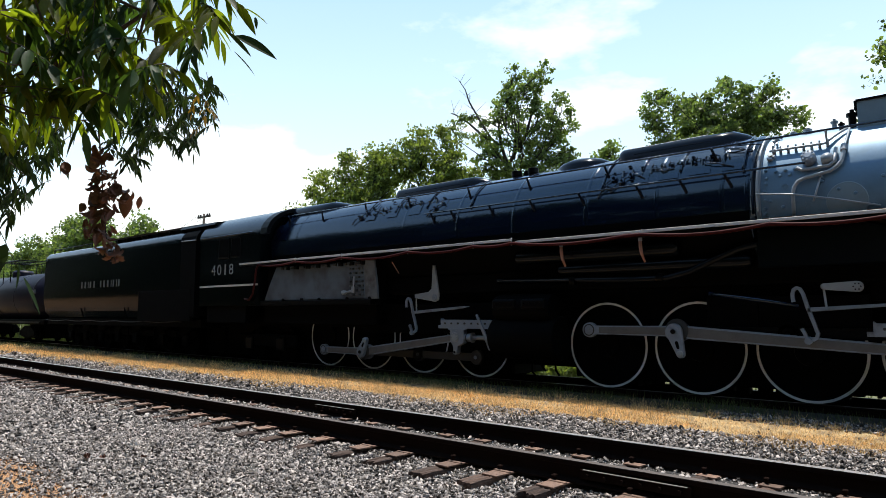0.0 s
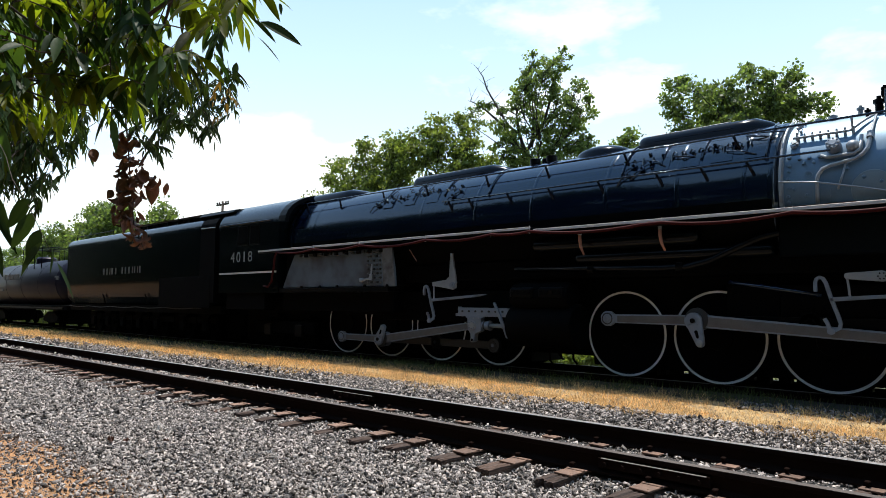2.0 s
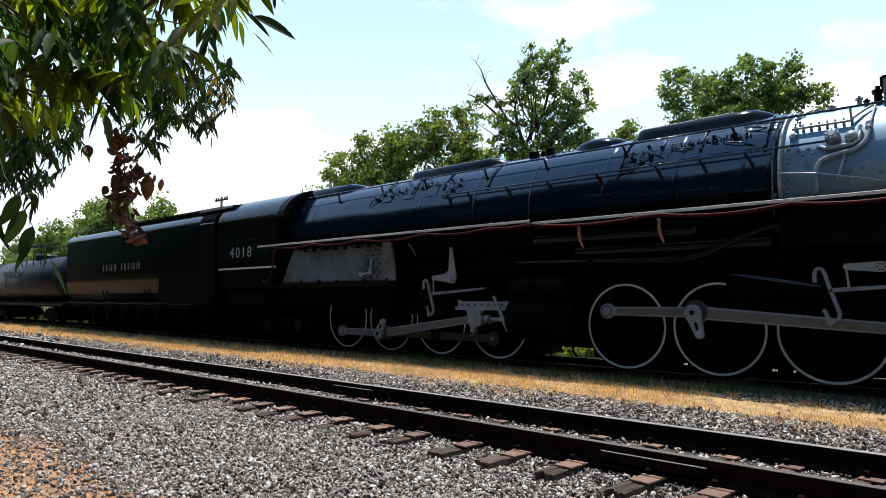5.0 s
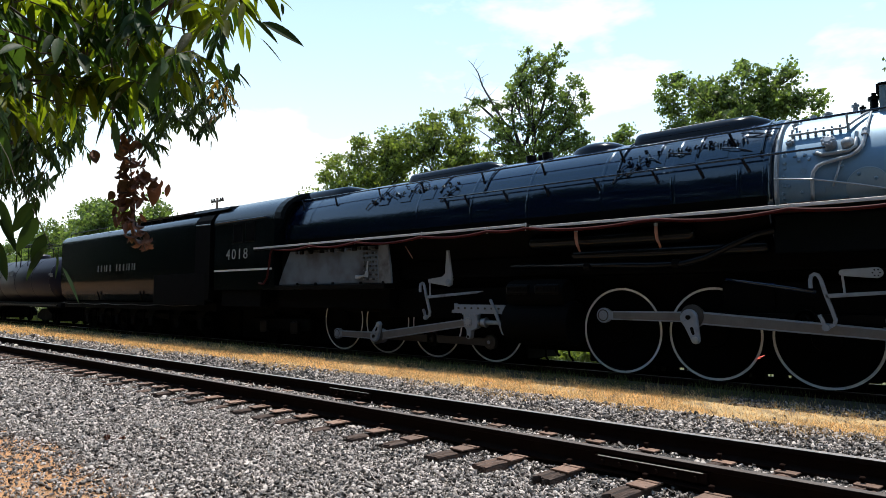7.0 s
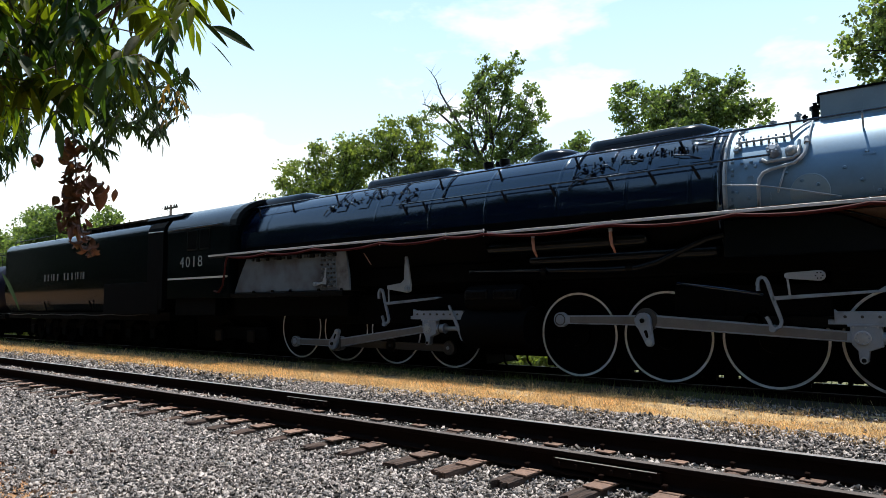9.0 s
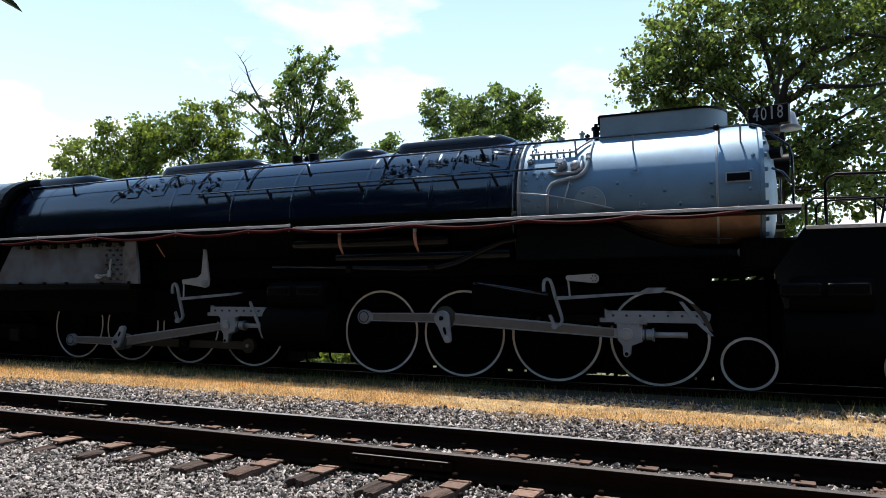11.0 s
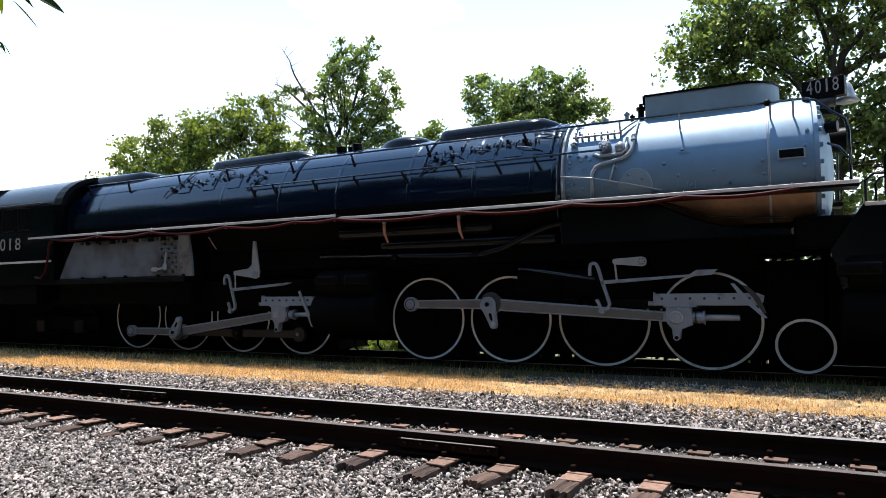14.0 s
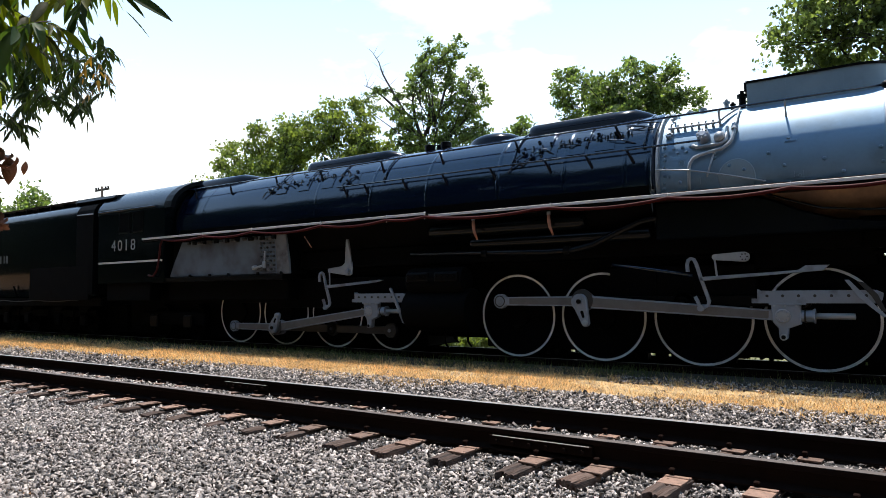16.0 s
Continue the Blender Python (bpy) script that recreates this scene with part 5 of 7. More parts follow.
        for x in (-0.55, 1.3):
            part("pipe_collar", tube(B(), [(x, side * 1.3, 2.155), (x + 0.12, side * 1.3, 2.152)], 0.085, 10), BLACK_MATT, loco)
        part("boiler_belly", box(B(), -6.2, 6.2, min(side * 0.5, side * 1.05), max(side * 0.5, side * 1.05), 1.99, 2.45, 0.05, 2), BLACK_FRAME, loco)
        part("smokebox_saddle", box(B(), 4.6, 6.4, min(side * 0.2, side * 0.9), max(side * 0.2, side * 0.9), 1.7, 2.4, 0.04, 1), BLACK_FRAME, loco)
        part("saddle_web", box(B(), 6.15, 6.95, min(side * 0.7, side * 0.95), max(side * 0.7, side * 0.95), 2.0, 2.5, 0.02, 1), BLACK_FRAME, loco)
        part("side_tank", box(B(), 6.9, 7.9, min(side * 0.7, side * 1.3), max(side * 0.7, side * 1.3), 2.05, 2.55, 0.05, 2), BLACK_FRAME, loco)
    part("heater_casing", slab(B(), [(3.1, 2.92), (4.7, 2.92), (5.0, 2.82), (5.4, 2.62), (5.9, 2.46), (6.4, 2.40), (6.9, 2.38), (6.9, 2.25), (3.1, 2.25)], -1.42, -1.1, 0.03), BLACK_OILY, loco)
    part("heater_pipe", tube(B(), [(4.9, -1.45, 2.92), (5.3, -1.46, 2.76), (5.7, -1.46, 2.62), (6.3, -1.44, 2.56), (6.8, -1.4, 2.54)], 0.016, 8), BLACK_OILY, loco, smooth=True)
    for x0, z0, x1, z1, r in ((6.3, 1.93, 7.4, 1.99, 0.03), (6.55, 1.8, 6.75, 2.15, 0.035), (6.95, 1.8, 6.9, 2.2, 0.05), (7.1, 1.85, 7.35, 2.1, 0.03), (6.4, 2.08, 7.0, 2.02, 0.025), (6.7, 1.88, 7.3, 2.05, 0.02)):
        part("brake_pipe", tube(B(), [(x0, -0.9, z0), ((x0 + x1) / 2, -0.93, (z0 + z1) / 2 - 0.03), (x1, -0.9, z1)], r, 7), BLACK_FRAME, loco, smooth=True)
    # dark red hose slung below the running board edge
    clips = [-11.3, -9.4, -7.35, -4.85, -2.8, -1.75, 1.2, 3.4, 5.3, 6.9]
    pts = []
    for a, b in zip(clips, clips[1:]):
        for k in range(8):
            t = k / 8
            pts.append((a + (b - a) * t, -1.69, 2.99 - 0.04 * (a > -1.7) - (0.036 * (b - a)) * 4 * t * (1 - t)))
    pts = [(-12.0, -1.68, 1.96), (-11.75, -1.69, 1.92), (-11.55, -1.69, 2.1), (-11.45, -1.69, 2.5), (-11.4, -1.69, 2.85)] + pts + [(7.0, -1.69, 2.95)]
    hose = part("slung_hose", tube(B(), pts, 0.032, 8), RED_HOSE, loco, "dark red hose slung below the running board", smooth=True)
    for x in clips[1:]:
        part("clip", tube(B(), [(x, -1.70, 2.94), (x, -1.69, 3.115 if x < -1.7 else 3.055)], 0.007, 6), WHITE_EDGE, hose)
    for x in (-0.58, 1.12):
        part("strap", tube(B(), [(x, -1.6, 2.86), (x, -1.6, 2.74), (x + 0.02, -1.6, 2.6), (x + 0.08, -1.58, 2.44)], [0.03, 0.035, 0.03, 0.02], 8), COPPER, loco, "faded orange strap", smooth=True)
        part("strap_clamp", tube(B(), [(x, -1.6, 2.90), (x, -1.6, 2.84)], 0.04, 8), SILVER, loco)
    part("strap", tube(B(), [(-5.6, -1.5, 2.80), (-5.45, -1.48, 2.60), (-5.38, -1.46, 2.5)], 0.012, 6), COPPER, loco)
    # stay bolts and valve on the firebox side
    for i in range(5):
        for j in range(8):
            x, z = -7.14 + 0.12 * i - 0.008 * j, 2.0 + 0.115 * j
            part("stay_bolt", tube(B(), [(x, -1.49, z), (x, -1.515, z), (x, -1.55, z)], [0.034, 0.034, 0.022], 6), ROD_DARK if (i + j) % 2 else FIREBOX_PALE, loco)
    part("firebox_valve", tube(B(), [(-7.42, -1.56, 2.06), (-7.30, -1.58, 2.06), (-7.29, -1.58, 2.06), (-7.0, -1.6, 2.1)], [0.06, 0.06, 0.03, 0.03], 10), SILVER, loco, smooth=True, auto=30)
    part("firebox_valve", tube(B(), [(-6.98, -1.6, 2.05), (-6.96, -1.6, 2.2), (-6.95, -1.6, 2.21), (-6.93, -1.6, 2.48)], [0.05, 0.045, 0.022, 0.022], 10), SILVER, loco, smooth=True, auto=30)
    for k in range(16):
        x = -10.3 + 0.24 * k
        part("seam_fitting", box(B(), x, x + 0.10 + 0.04 * (k % 3), -1.56, -1.49, 2.80 - 0.02 * (k % 2), 2.88, 0.015, 1), BLACK_MATT if k % 2 else ROD_DARK, loco)
    for x in (-10.2, -9.3, -8.5, -7.3, -6.4):
        part("side_bolt", tube(B(), [(x, -1.49, 1.9), (x, -1.54, 1.9)], 0.045, 8), BLACK_MATT, loco)
    part("firebox_ledge", box(B(), -12.0, -6.3, -1.58, -1.2, 1.74, 1.87, 0.01, 1), BLACK_MATT, loco)
    # cab: windows, roof edge, numerals, front overhang
    for x0, x1 in ((-13.75, -13.1), (-13.0, -12.4)):
        win = part("cab_window", box(B(), x0, x1, -1.632, -1.60, 3.3, 3.98, 0.01, 1), BLACK_MATT, loco)
        part("pane", box(B(), x0 + 0.05, x1 - 0.05, -1.637, -1.63, 3.35, 3.93), GLASS_DARK, win)
    part("cab_gutter", box(B(), -14.9, -11.7, -1.68, -1.6, 4.02, 4.07, 0.01, 1), BLACK_GLOSS, loco)
    out = [(1.66 * math.cos(a), 3.95 + 0.97 * math.sin(a)) for a in [math.pi * k / 16 for k in range(17)]]
    inner = [(1.52 * math.cos(a), 3.95 + 0.85 * math.sin(a)) for a in [math.pi * k / 16 for k in range(16, -1, -1)]]
    bm = B()
    arch = [[bm.verts.new((x, y, z)) for x, (y, z) in ((-11.3, o), (-10.95, o), (-10.95, i), (-11.3, i))] for o, i in zip(out, inner[::-1])]
    for a, b in zip(arch, arch[1:]):
        for k in range(4):
            bm.faces.new((a[k], b[k], b[(k + 1) % 4], a[(k + 1) % 4]))
    bm.faces.new(arch[0]), bm.faces.new(arch[-1][::-1])
    bmesh.ops.recalc_face_normals(bm, faces=bm.faces[:])
    part("cab_visor", bm, BLACK_MATT, loco)
    text_on(loco, "4018", pose(-13.47, -1.634, 2.77, 90, 0, 0), 0.36, 1.45)
    part("cab_step", box(B(), -14.6, -12.2, -1.5, -1.1, 1.2, 1.75, 0.02, 1), BLACK_FRAME, loco)
    # trailing truck frame
    part("truck_frame", box(B(), -13.4, -10.2, -1.02, -0.86, 0.45, 0.85, 0.04, 1), BLACK_FRAME, loco)
    for x in (-10.9, -12.6):
        part("axle_box", box(B(), x - 0.2, x + 0.2, -1.12, -1.0, 0.38, 0.75, 0.03, 1), BLACK_MATT, loco)
    # valve chest covers with bolted lids
    for x0, x1 in ((7.3, 8.85), (-2.5, -0.85)):
        for x in (x0 + 0.15, x1 - 0.75):
            lid = part("chest_lid", box(B(), x, x + 0.6, -1.62, -1.4, 1.58, 1.80, 0.05, 3), BLACK_MATT, loco)
            for k in range(4):
                part("bolt", tube(B(), [(x + 0.09 + 0.14 * k, -1.61, 1.70), (x + 0.09 + 0.14 * k, -1.645, 1.70)], 0.02, 6), BLACK_MATT, lid)


def text_on(parent, words, m, height, width, mat=None):
    """Raised painted numerals, one mesh a numeral, evenly spaced over the width."""
    n = len(words)
    for k, ch in enumerate(words):
        cu = bpy.data.curves.new("numeral", "FONT")
        cu.body, cu.size, cu.extrude, cu.align_x, cu.resolution_u = ch, height * 1.38, 0.002, "CENTER", 3
        tmp = bpy.data.objects.new("numeral", cu)
        scene.collection.objects.link(tmp)
        me = bpy.data.meshes.new_from_object(tmp.evaluated_get(bpy.context.evaluated_depsgraph_get()))
        bpy.data.objects.remove(tmp)
        xs = [v.co.x for v in me.vertices]
        wide = width / n * 0.70 * (0.3 if ch == "1" else 1)
        me.transform(Matrix.Translation(((k + 0.5) / n * width - width / 2, 0, 0)) @ Matrix.Diagonal((wide / (max(xs) - min(xs)), 1, 1, 1)) @ Matrix.Translation((-(max(xs) + min(xs)) / 2, 0, 0)))
        me.transform(m)
        me.materials.clear()
        me.materials.append(mat or LETTER)
        child_of(new("numeral", me), parent)


make_fittings(loco)



# ---- tender and tank cars ----
def make_tender():
    tender = thing("tender", (-22.5, 0, 0), "long black coal tender with cream lettering behind the cab", "tender")
    outline = [(-1.2, 1.25), (-1.5, 1.62), (-1.58, 2.15), (-1.6, 2.3), (-1.6, 4.05), (-1.57, 4.2), (-1.48, 4.34), (-1.36, 4.43), (-1.2, 4.47), (1.2, 4.47), (1.36, 4.43), (1.48, 4.34), (1.57, 4.2), (1.6, 4.05), (1.6, 2.3), (1.58, 2.15), (1.5, 1.62), (1.2, 1.25)]
    part("tank", extrude_x(B(), outline, -30.0, -15.6), BLACK_CAB, tender, smooth=True, auto=25)
    for side in (-1, 1):
        edge = [(side * (1.19 + q * math.cos(t)), 4.06 + q * math.sin(t)) for q, ts in ((0.42, range(-4, 95, 9)), (0.37, range(94, -5, -9))) for t in map(radians, ts)]
        part("tank_shoulder", extrude_x(B(), edge, -30.0, -16.35), BLACK_ROOF, tender, "glossy rounded shoulder", smooth=True, auto=40)
    bunker = part("coal_bunker", extrude_x(B(), [(-1.0, 4.42), (-1.12, 4.66), (1.12, 4.66), (1.0, 4.42)], -23.2, -16.0), BLACK_SATIN, tender)
    part("bunker_lip", extrude_x(B(), [(-1.2, 4.655), (-1.22, 4.70), (1.22, 4.70), (1.2, 4.655)], -23.4, -15.4), BLACK_MATT, bunker)
    part("truck_bolster", box(B(), -29.0, -15.0, -0.55, 0.55, 0.12, 1.05, 0.02, 1), BLACK_FRAME, tender)
    part("frame", box(B(), -30.2, -15.3, -1.3, 1.3, 1.0, 1.3, 0.02, 1), BLACK_FRAME, tender)
    for x in (-16.8, -18.6, -20.9, -22.6, -24.3, -26.0, -27.7):
        for side in (-1, 1):
            dark_wheel(tender, x, side, 0.53, "tender_wheel")
    for side in (-1, 1):
        for x in (-16.8, -18.6, -20.9, -22.6, -24.3, -26.0, -27.7):
            part("axle_box", box(B(), x - 0.2, x + 0.2, min(side * 0.95, side * 1.12), max(side * 0.95, side * 1.12), 0.32, 0.74, 0.04, 1), BLACK_FRAME, tender)
            part("spring", slab(B(), [(x - 0.45, 0.98), (x + 0.45, 0.98), (x + 0.2, 0.80), (x - 0.2, 0.80)], side * 1.04 - 0.05, side * 1.04 + 0.05, 0.01), BLACK_FRAME, tender)
            part("hanger", tube(B(), [(x - 0.75, side * 1.05, 1.0), (x - 0.72, side * 1.05, 0.45)], 0.03, 6), BLACK_FRAME, tender)
        part("truck_frame", box(B(), -28.4, -16.2, min(side * 0.9, side * 0.98), max(side * 0.9, side * 0.98), 0.62, 0.86, 0.02, 1), BLACK_FRAME, tender)
        pts = [(-30 + 0.5 * k, side * 1.42, 1.22 - 0.05 * abs(math.sin(k * 0.6))) for k in range(28)]
        part("pipe", tube(B(), pts, 0.016, 6), ROD_DARK, tender, smooth=True)
    for side in (-1, 1):
        ya, yb = sorted((side * 1.5, side * 1.612))
        skirt = part("side_skirt", box(B(), -19.6, -15.55, ya, yb, 1.22, 2.36, 0.012, 1), BLACK_FRAME, tender, "flat black skirt plate beside the cab end")
        for k in range(7):
            part("rivet", tube(B(), [(-19.9 + 0.7 * k, side * 1.60, 2.3), (-19.9 + 0.7 * k, side * 1.622, 2.3)], 0.016, 6), BLACK_MATT, skirt)
    # name on the side, as plain marks in the letters' places
    x = -25.32
    for w in (0.26, 0.26, 0.09, 0.30, 0.26, -0.34, 0.22, 0.27, 0.27, 0.09, 0.21, 0.09, 0.27):
        if w < 0:
            x -= w
            continue
        part("letter_mark", slab(B(), [(x, 2.62), (x + 0.4 * w + 0.02, 2.62), (x + 0.4 * w + 0.02, 2.90), (x, 2.90)], -1.612, -1.598), LETTER_DIM, tender)
        x += w + 0.105
    # bunker top, ladder irons, front end sheet
    for k in range(8):
        x = -22.9 + 0.93 * k
        part("bunker_rib", slab(B(), [(x, 4.44), (x + 0.05, 4.44), (x + 0.14, 4.66), (x + 0.09, 4.66)], -1.17, -1.02), BLACK_MATT, tender)
    part("bunker_lid", extrude_x(B(), [(-1.4, 4.56), (-1.3, 4.66), (-0.9, 4.73), (0.9, 4.73), (1.3, 4.66), (1.4, 4.56), (1.3, 4.58), (-1.3, 4.58)], -16.9, -14.5), BLACK_MATT, tender)
    part("end_sheet", extrude_x(B(), [(-1.606, 1.4), (-1.606, 4.06), (-1.57, 4.22), (-1.48, 4.36), (-1.36, 4.45), (-1.2, 4.49), (1.2, 4.49), (1.36, 4.45), (1.48, 4.36), (1.57, 4.22), (1.606, 4.06), (1.606, 1.4)], -16.35, -15.3), BLACK_FRAME, tender, "dark open end of the tender")
    part("end_handrail", tube(B(), [(-16.3, -1.62, 4.08), (-15.3, -1.62, 4.06)], 0.016, 6), SILVER, tender, "bright handrail")
    for x in (-25.2, -20.8):
        part("step_iron", tube(B(), [(x, -1.5, 1.35), (x - 0.02, -1.56, 1.6), (x - 0.05, -1.6, 1.75)], 0.03, 6), BLACK_FRAME, tender)
    part("top_rail", tube(B(), [(-29.6, -1.35, 4.40), (-29.6, -1.35, 4.62), (-25, -1.35, 4.64), (-25, -1.35, 4.42)], 0.02, 6), BLACK_MATT, tender)
    return tender


make_tender()


def make_tank_car():
    car = thing("tank_car", (-38.6, 0, 0), "dusty black railway tank car coupled behind the tender", "tank car", group="tank cars")
    part("tank", lathe_x(B(), [(-45.6, 0), (-45.5, 0.6), (-45.1, 1.15), (-44.6, 1.32), (-32.6, 1.32), (-32.1, 1.15), (-31.7, 0.6), (-31.6, 0)], 0, 2.42, 48), TANK_BLACK, car, smooth=True)
    for x in (-33.85, -43.45):
        part("truck_bolster", box(B(), x - 1.2, x + 1.2, -0.6, 0.6, 0.2, 0.95, 0.02, 1), BLACK_FRAME, car)
    part("underframe", box(B(), -46.0, -31.0, -1.2, 1.2, 0.95, 1.2, 0.02, 1), BLACK_FRAME, car)
    for x in (-33.0, -34.7, -42.6, -44.3):
        for side in (-1, 1):
            dark_wheel(car, x, side, 0.42, "car_wheel")
    for side in (-1, 1):
        for x in (-33.85, -43.45):
            part("truck_side", slab(B(), [(x - 1.15, 0.35), (x - 1.15, 0.6), (x - 0.5, 0.85), (x + 0.5, 0.85), (x + 1.15, 0.6), (x + 1.15, 0.35), (x + 0.4, 0.25), (x - 0.4, 0.25)], side * 1.0 - 0.08, side * 1.0 + 0.08, 0.02), BLACK_FRAME, car)
        part("side_rail", box(B(), -45.8, -31.2, min(side * 1.28, side * 1.36), max(side * 1.28, side * 1.36), 1.02, 1.10), BLACK_MATT, car)
        for k in range(6):
            x0 = -42.2 + 0.55 * k
            part("mark", box(B(), x0, x0 + 0.42, side * 1.30 - 0.03, side * 1.30 + 0.03, 2.72, 3.0), LETTER_DIM, car)
        part("mark", box(B(), -43.6, -42.2, side * 1.27 - 0.03, side * 1.27 + 0.03, 2.02, 2.18), LETTER_DIM, car)
        part("mark", box(B(), -32.8, -32.3, side * 1.27 - 0.03, side * 1.27 + 0.03, 2.55, 2.75), LETTER_DIM, car)
    for x in (-44.6, -41.6, -38.6, -35.6, -32.6):
        part("tank_band", lathe_x(B(), [(x - 0.05, 1.32), (x - 0.04, 1.332), (x + 0.04, 1.332), (x + 0.05, 1.32)], 0, 2.42, 48), TANK_BLACK, car, smooth=True, auto=30)
    dome = part("dome", lathe_z(B(), [(3.6, 0.55), (3.95, 0.55), (4.05, 0.45), (4.1, 0.0)], -38.6, 0, 24), TANK_BLACK, car, smooth=True, auto=40)
    for x in (-39.6, -38.7, -37.4, -36.1):
        part("platform_rail", tube(B(), [(x, -1.0, 3.25), (x, -1.0, 4.5), (x, 1.0, 4.5), (x, 1.0, 3.25)], 0.03, 6), BLACK_MATT, car)
    part("platform_rail", tube(B(), [(-39.6, -1.0, 4.5), (-36.1, -1.0, 4.5)], 0.03, 6), BLACK_MATT, car)
    return car


car = make_tank_car()
copy_thing(car, Matrix.Translation((-38.6 - 15.6, 0, 0)))


# ---- trees ----
def leaf_cloud(rng, centres, spreads, per, size, elong=1.25):
    """Small folded leaves in clumps round the centres; arrays of corners and faces."""
    c = np.repeat(np.asarray(centres), per, 0)
    s = np.repeat(np.asarray(spreads), per)[:, None]
    n = len(c)
    p = rng.normal(0, 1, (n, 3))
    p *= rng.random((n, 1)) ** 0.45 / np.linalg.norm(p, axis=1, keepdims=True)
    p = c + p * s * (1.25, 1.25, 0.75)
    d = rng.normal(0, 1, (n, 3))
    d[:, 2] -= 0.7
    d /= np.linalg.norm(d, axis=1, keepdims=True)
    w = np.cross(d, rng.normal(0, 1, (n, 3)))
    w /= np.linalg.norm(w, axis=1, keepdims=True) + 1e-9
    L = size * rng.uniform(0.6, 1.35, (n, 1))
    W = L / elong * 0.5
    if size > 0.2:
        v = np.stack([p, p + d * L * 0.45 + w * W, p + d * L, p + d * L * 0.45 - w * W], 1).reshape(-1, 3)
        return v, np.arange(4 * n).reshape(-1, 4)
    v = np.stack([p, p + d * L * 0.28 + w * W, p + d * L * 0.68 + w * W * 0.85, p + d * L, p + d * L * 0.68 - w * W * 0.85, p + d * L * 0.28 - w * W], 1).reshape(-1, 3)
    return v, np.arange(6 * n).reshape(-1, 6)


def limb(bm, a, b, r0, r1, rnd, bend=0.12, n=6):
    a, b = Vector(a), Vector(b)
    off = Vector((rnd.uniform(-1, 1), rnd.uniform(-1, 1), rnd.uniform(-0.2, 0.6))) * (b - a).length * bend
    pts = [a.lerp(b, k / n) + off * math.sin(math.pi * k / n) + Vector((rnd.uniform(-1, 1), rnd.uniform(-1, 1), 0)) * (b - a).length * 0.012 * (0 < k < n) for k in range(n + 1)]
    tube(bm, pts, [r0 + (r1 - r0) * k / n for k in range(n + 1)], 7)
    return pts


def make_tree(label, base, blobs, leaf, seed, leaves=1100, size=0.13, trunk=0.3, fork=0.4, twigs=8, depth=1.0, clump=0.3, bare=(), bare_r=0.07, per=34, category="tree", group=""):
    """A trunk that forks into limbs, one to each part of the crown, twigs, and clumps of leaves round the twigs."""
    rnd, rng = random.Random(seed), np.random.default_rng(seed)
    base = Vector((base[0], base[1], ground_height(base[0], base[1])))
    top = max(b[2] for b in blobs)
    fork_at = base + Vector((rnd.uniform(-0.3, 0.3), 0, (top - base.z) * fork))
    tree = thing("tree", base, label, category, group=group)
    bm = B()
    limb(bm, base - Vector((0, 0, 0.1)), fork_at, trunk, trunk * 0.7, rnd, 0.04)
    centres, spreads = [], []
    for x, y, z, r in blobs:
        c = Vector((x, y + rnd.uniform(-1, 1) * depth * r, z))
        start = fork_at.lerp(Vector((base.x, base.y, z)), rnd.uniform(0.0, 0.45))
        line = limb(bm, start, c, trunk * 0.2 * min(1, 0.35 + r * 0.4), 0.012, rnd, 0.3, 9)
        for q in line[4:8]:
            for k in range(2):
                centres.append(q + Vector((rnd.gauss(0, 0.25), rnd.gauss(0, 0.3), rnd.gauss(0.05, 0.22))))
                spreads.append(clump * rnd.uniform(0.6, 1.1))
        n = max(3, int(twigs * (0.5 + r)))
        for k in range(n):
            d = Vector((rnd.gauss(0, 1), rnd.gauss(0, 1), rnd.gauss(0.15, 0.9))).normalized()
            q = c + Vector((d.x, d.y * depth, d.z)) * r * rnd.uniform(0.35, 0.95)
            limb(bm, line[rnd.choice((5, 6, 7, 8))], q, 0.02, 0.006, rnd, 0.3, 4)
        m = max(4, int(leaves * r * r / per))
        for k in range(m):
            d = Vector((rnd.gauss(0, 1), rnd.gauss(0, 1), rnd.gauss(0, 1))).normalized()
            out_of = rnd.uniform(1.0, 1.22) if rnd.random() < 0.18 else rnd.uniform(0.15, 1.0) ** 0.6
            centres.append(c + Vector((d.x, d.y * depth, d.z)) * r * out_of)
            spreads.append(clump * rnd.uniform(0.6, 1.5) * min(1.0, 0.5 + r * 0.5))
    for line in bare:
        tube(bm, line, [bare_r * (1 - 0.9 * k / (len(line) - 1)) + 0.006 for k in range(len(line))], 6)
        for a, b in zip(line[1:], line[2:]):
            for k in range(3):
                p = Vector(a).lerp(Vector(b), rnd.random())
                limb(bm, p, p + Vector((rnd.uniform(-0.7, 0.7), rnd.uniform(-0.5, 0.5), rnd.uniform(0.2, 0.9))), 0.014, 0.004, rnd, 0.1, 3)
    wood = part("trunk", bm, BARK, tree, smooth=True)
    v, f = leaf_cloud(rng, centres, spreads, per, size)
    crown = raw_mesh("crown", v, f, leaf)
    child_of(crown, tree)
    return tree


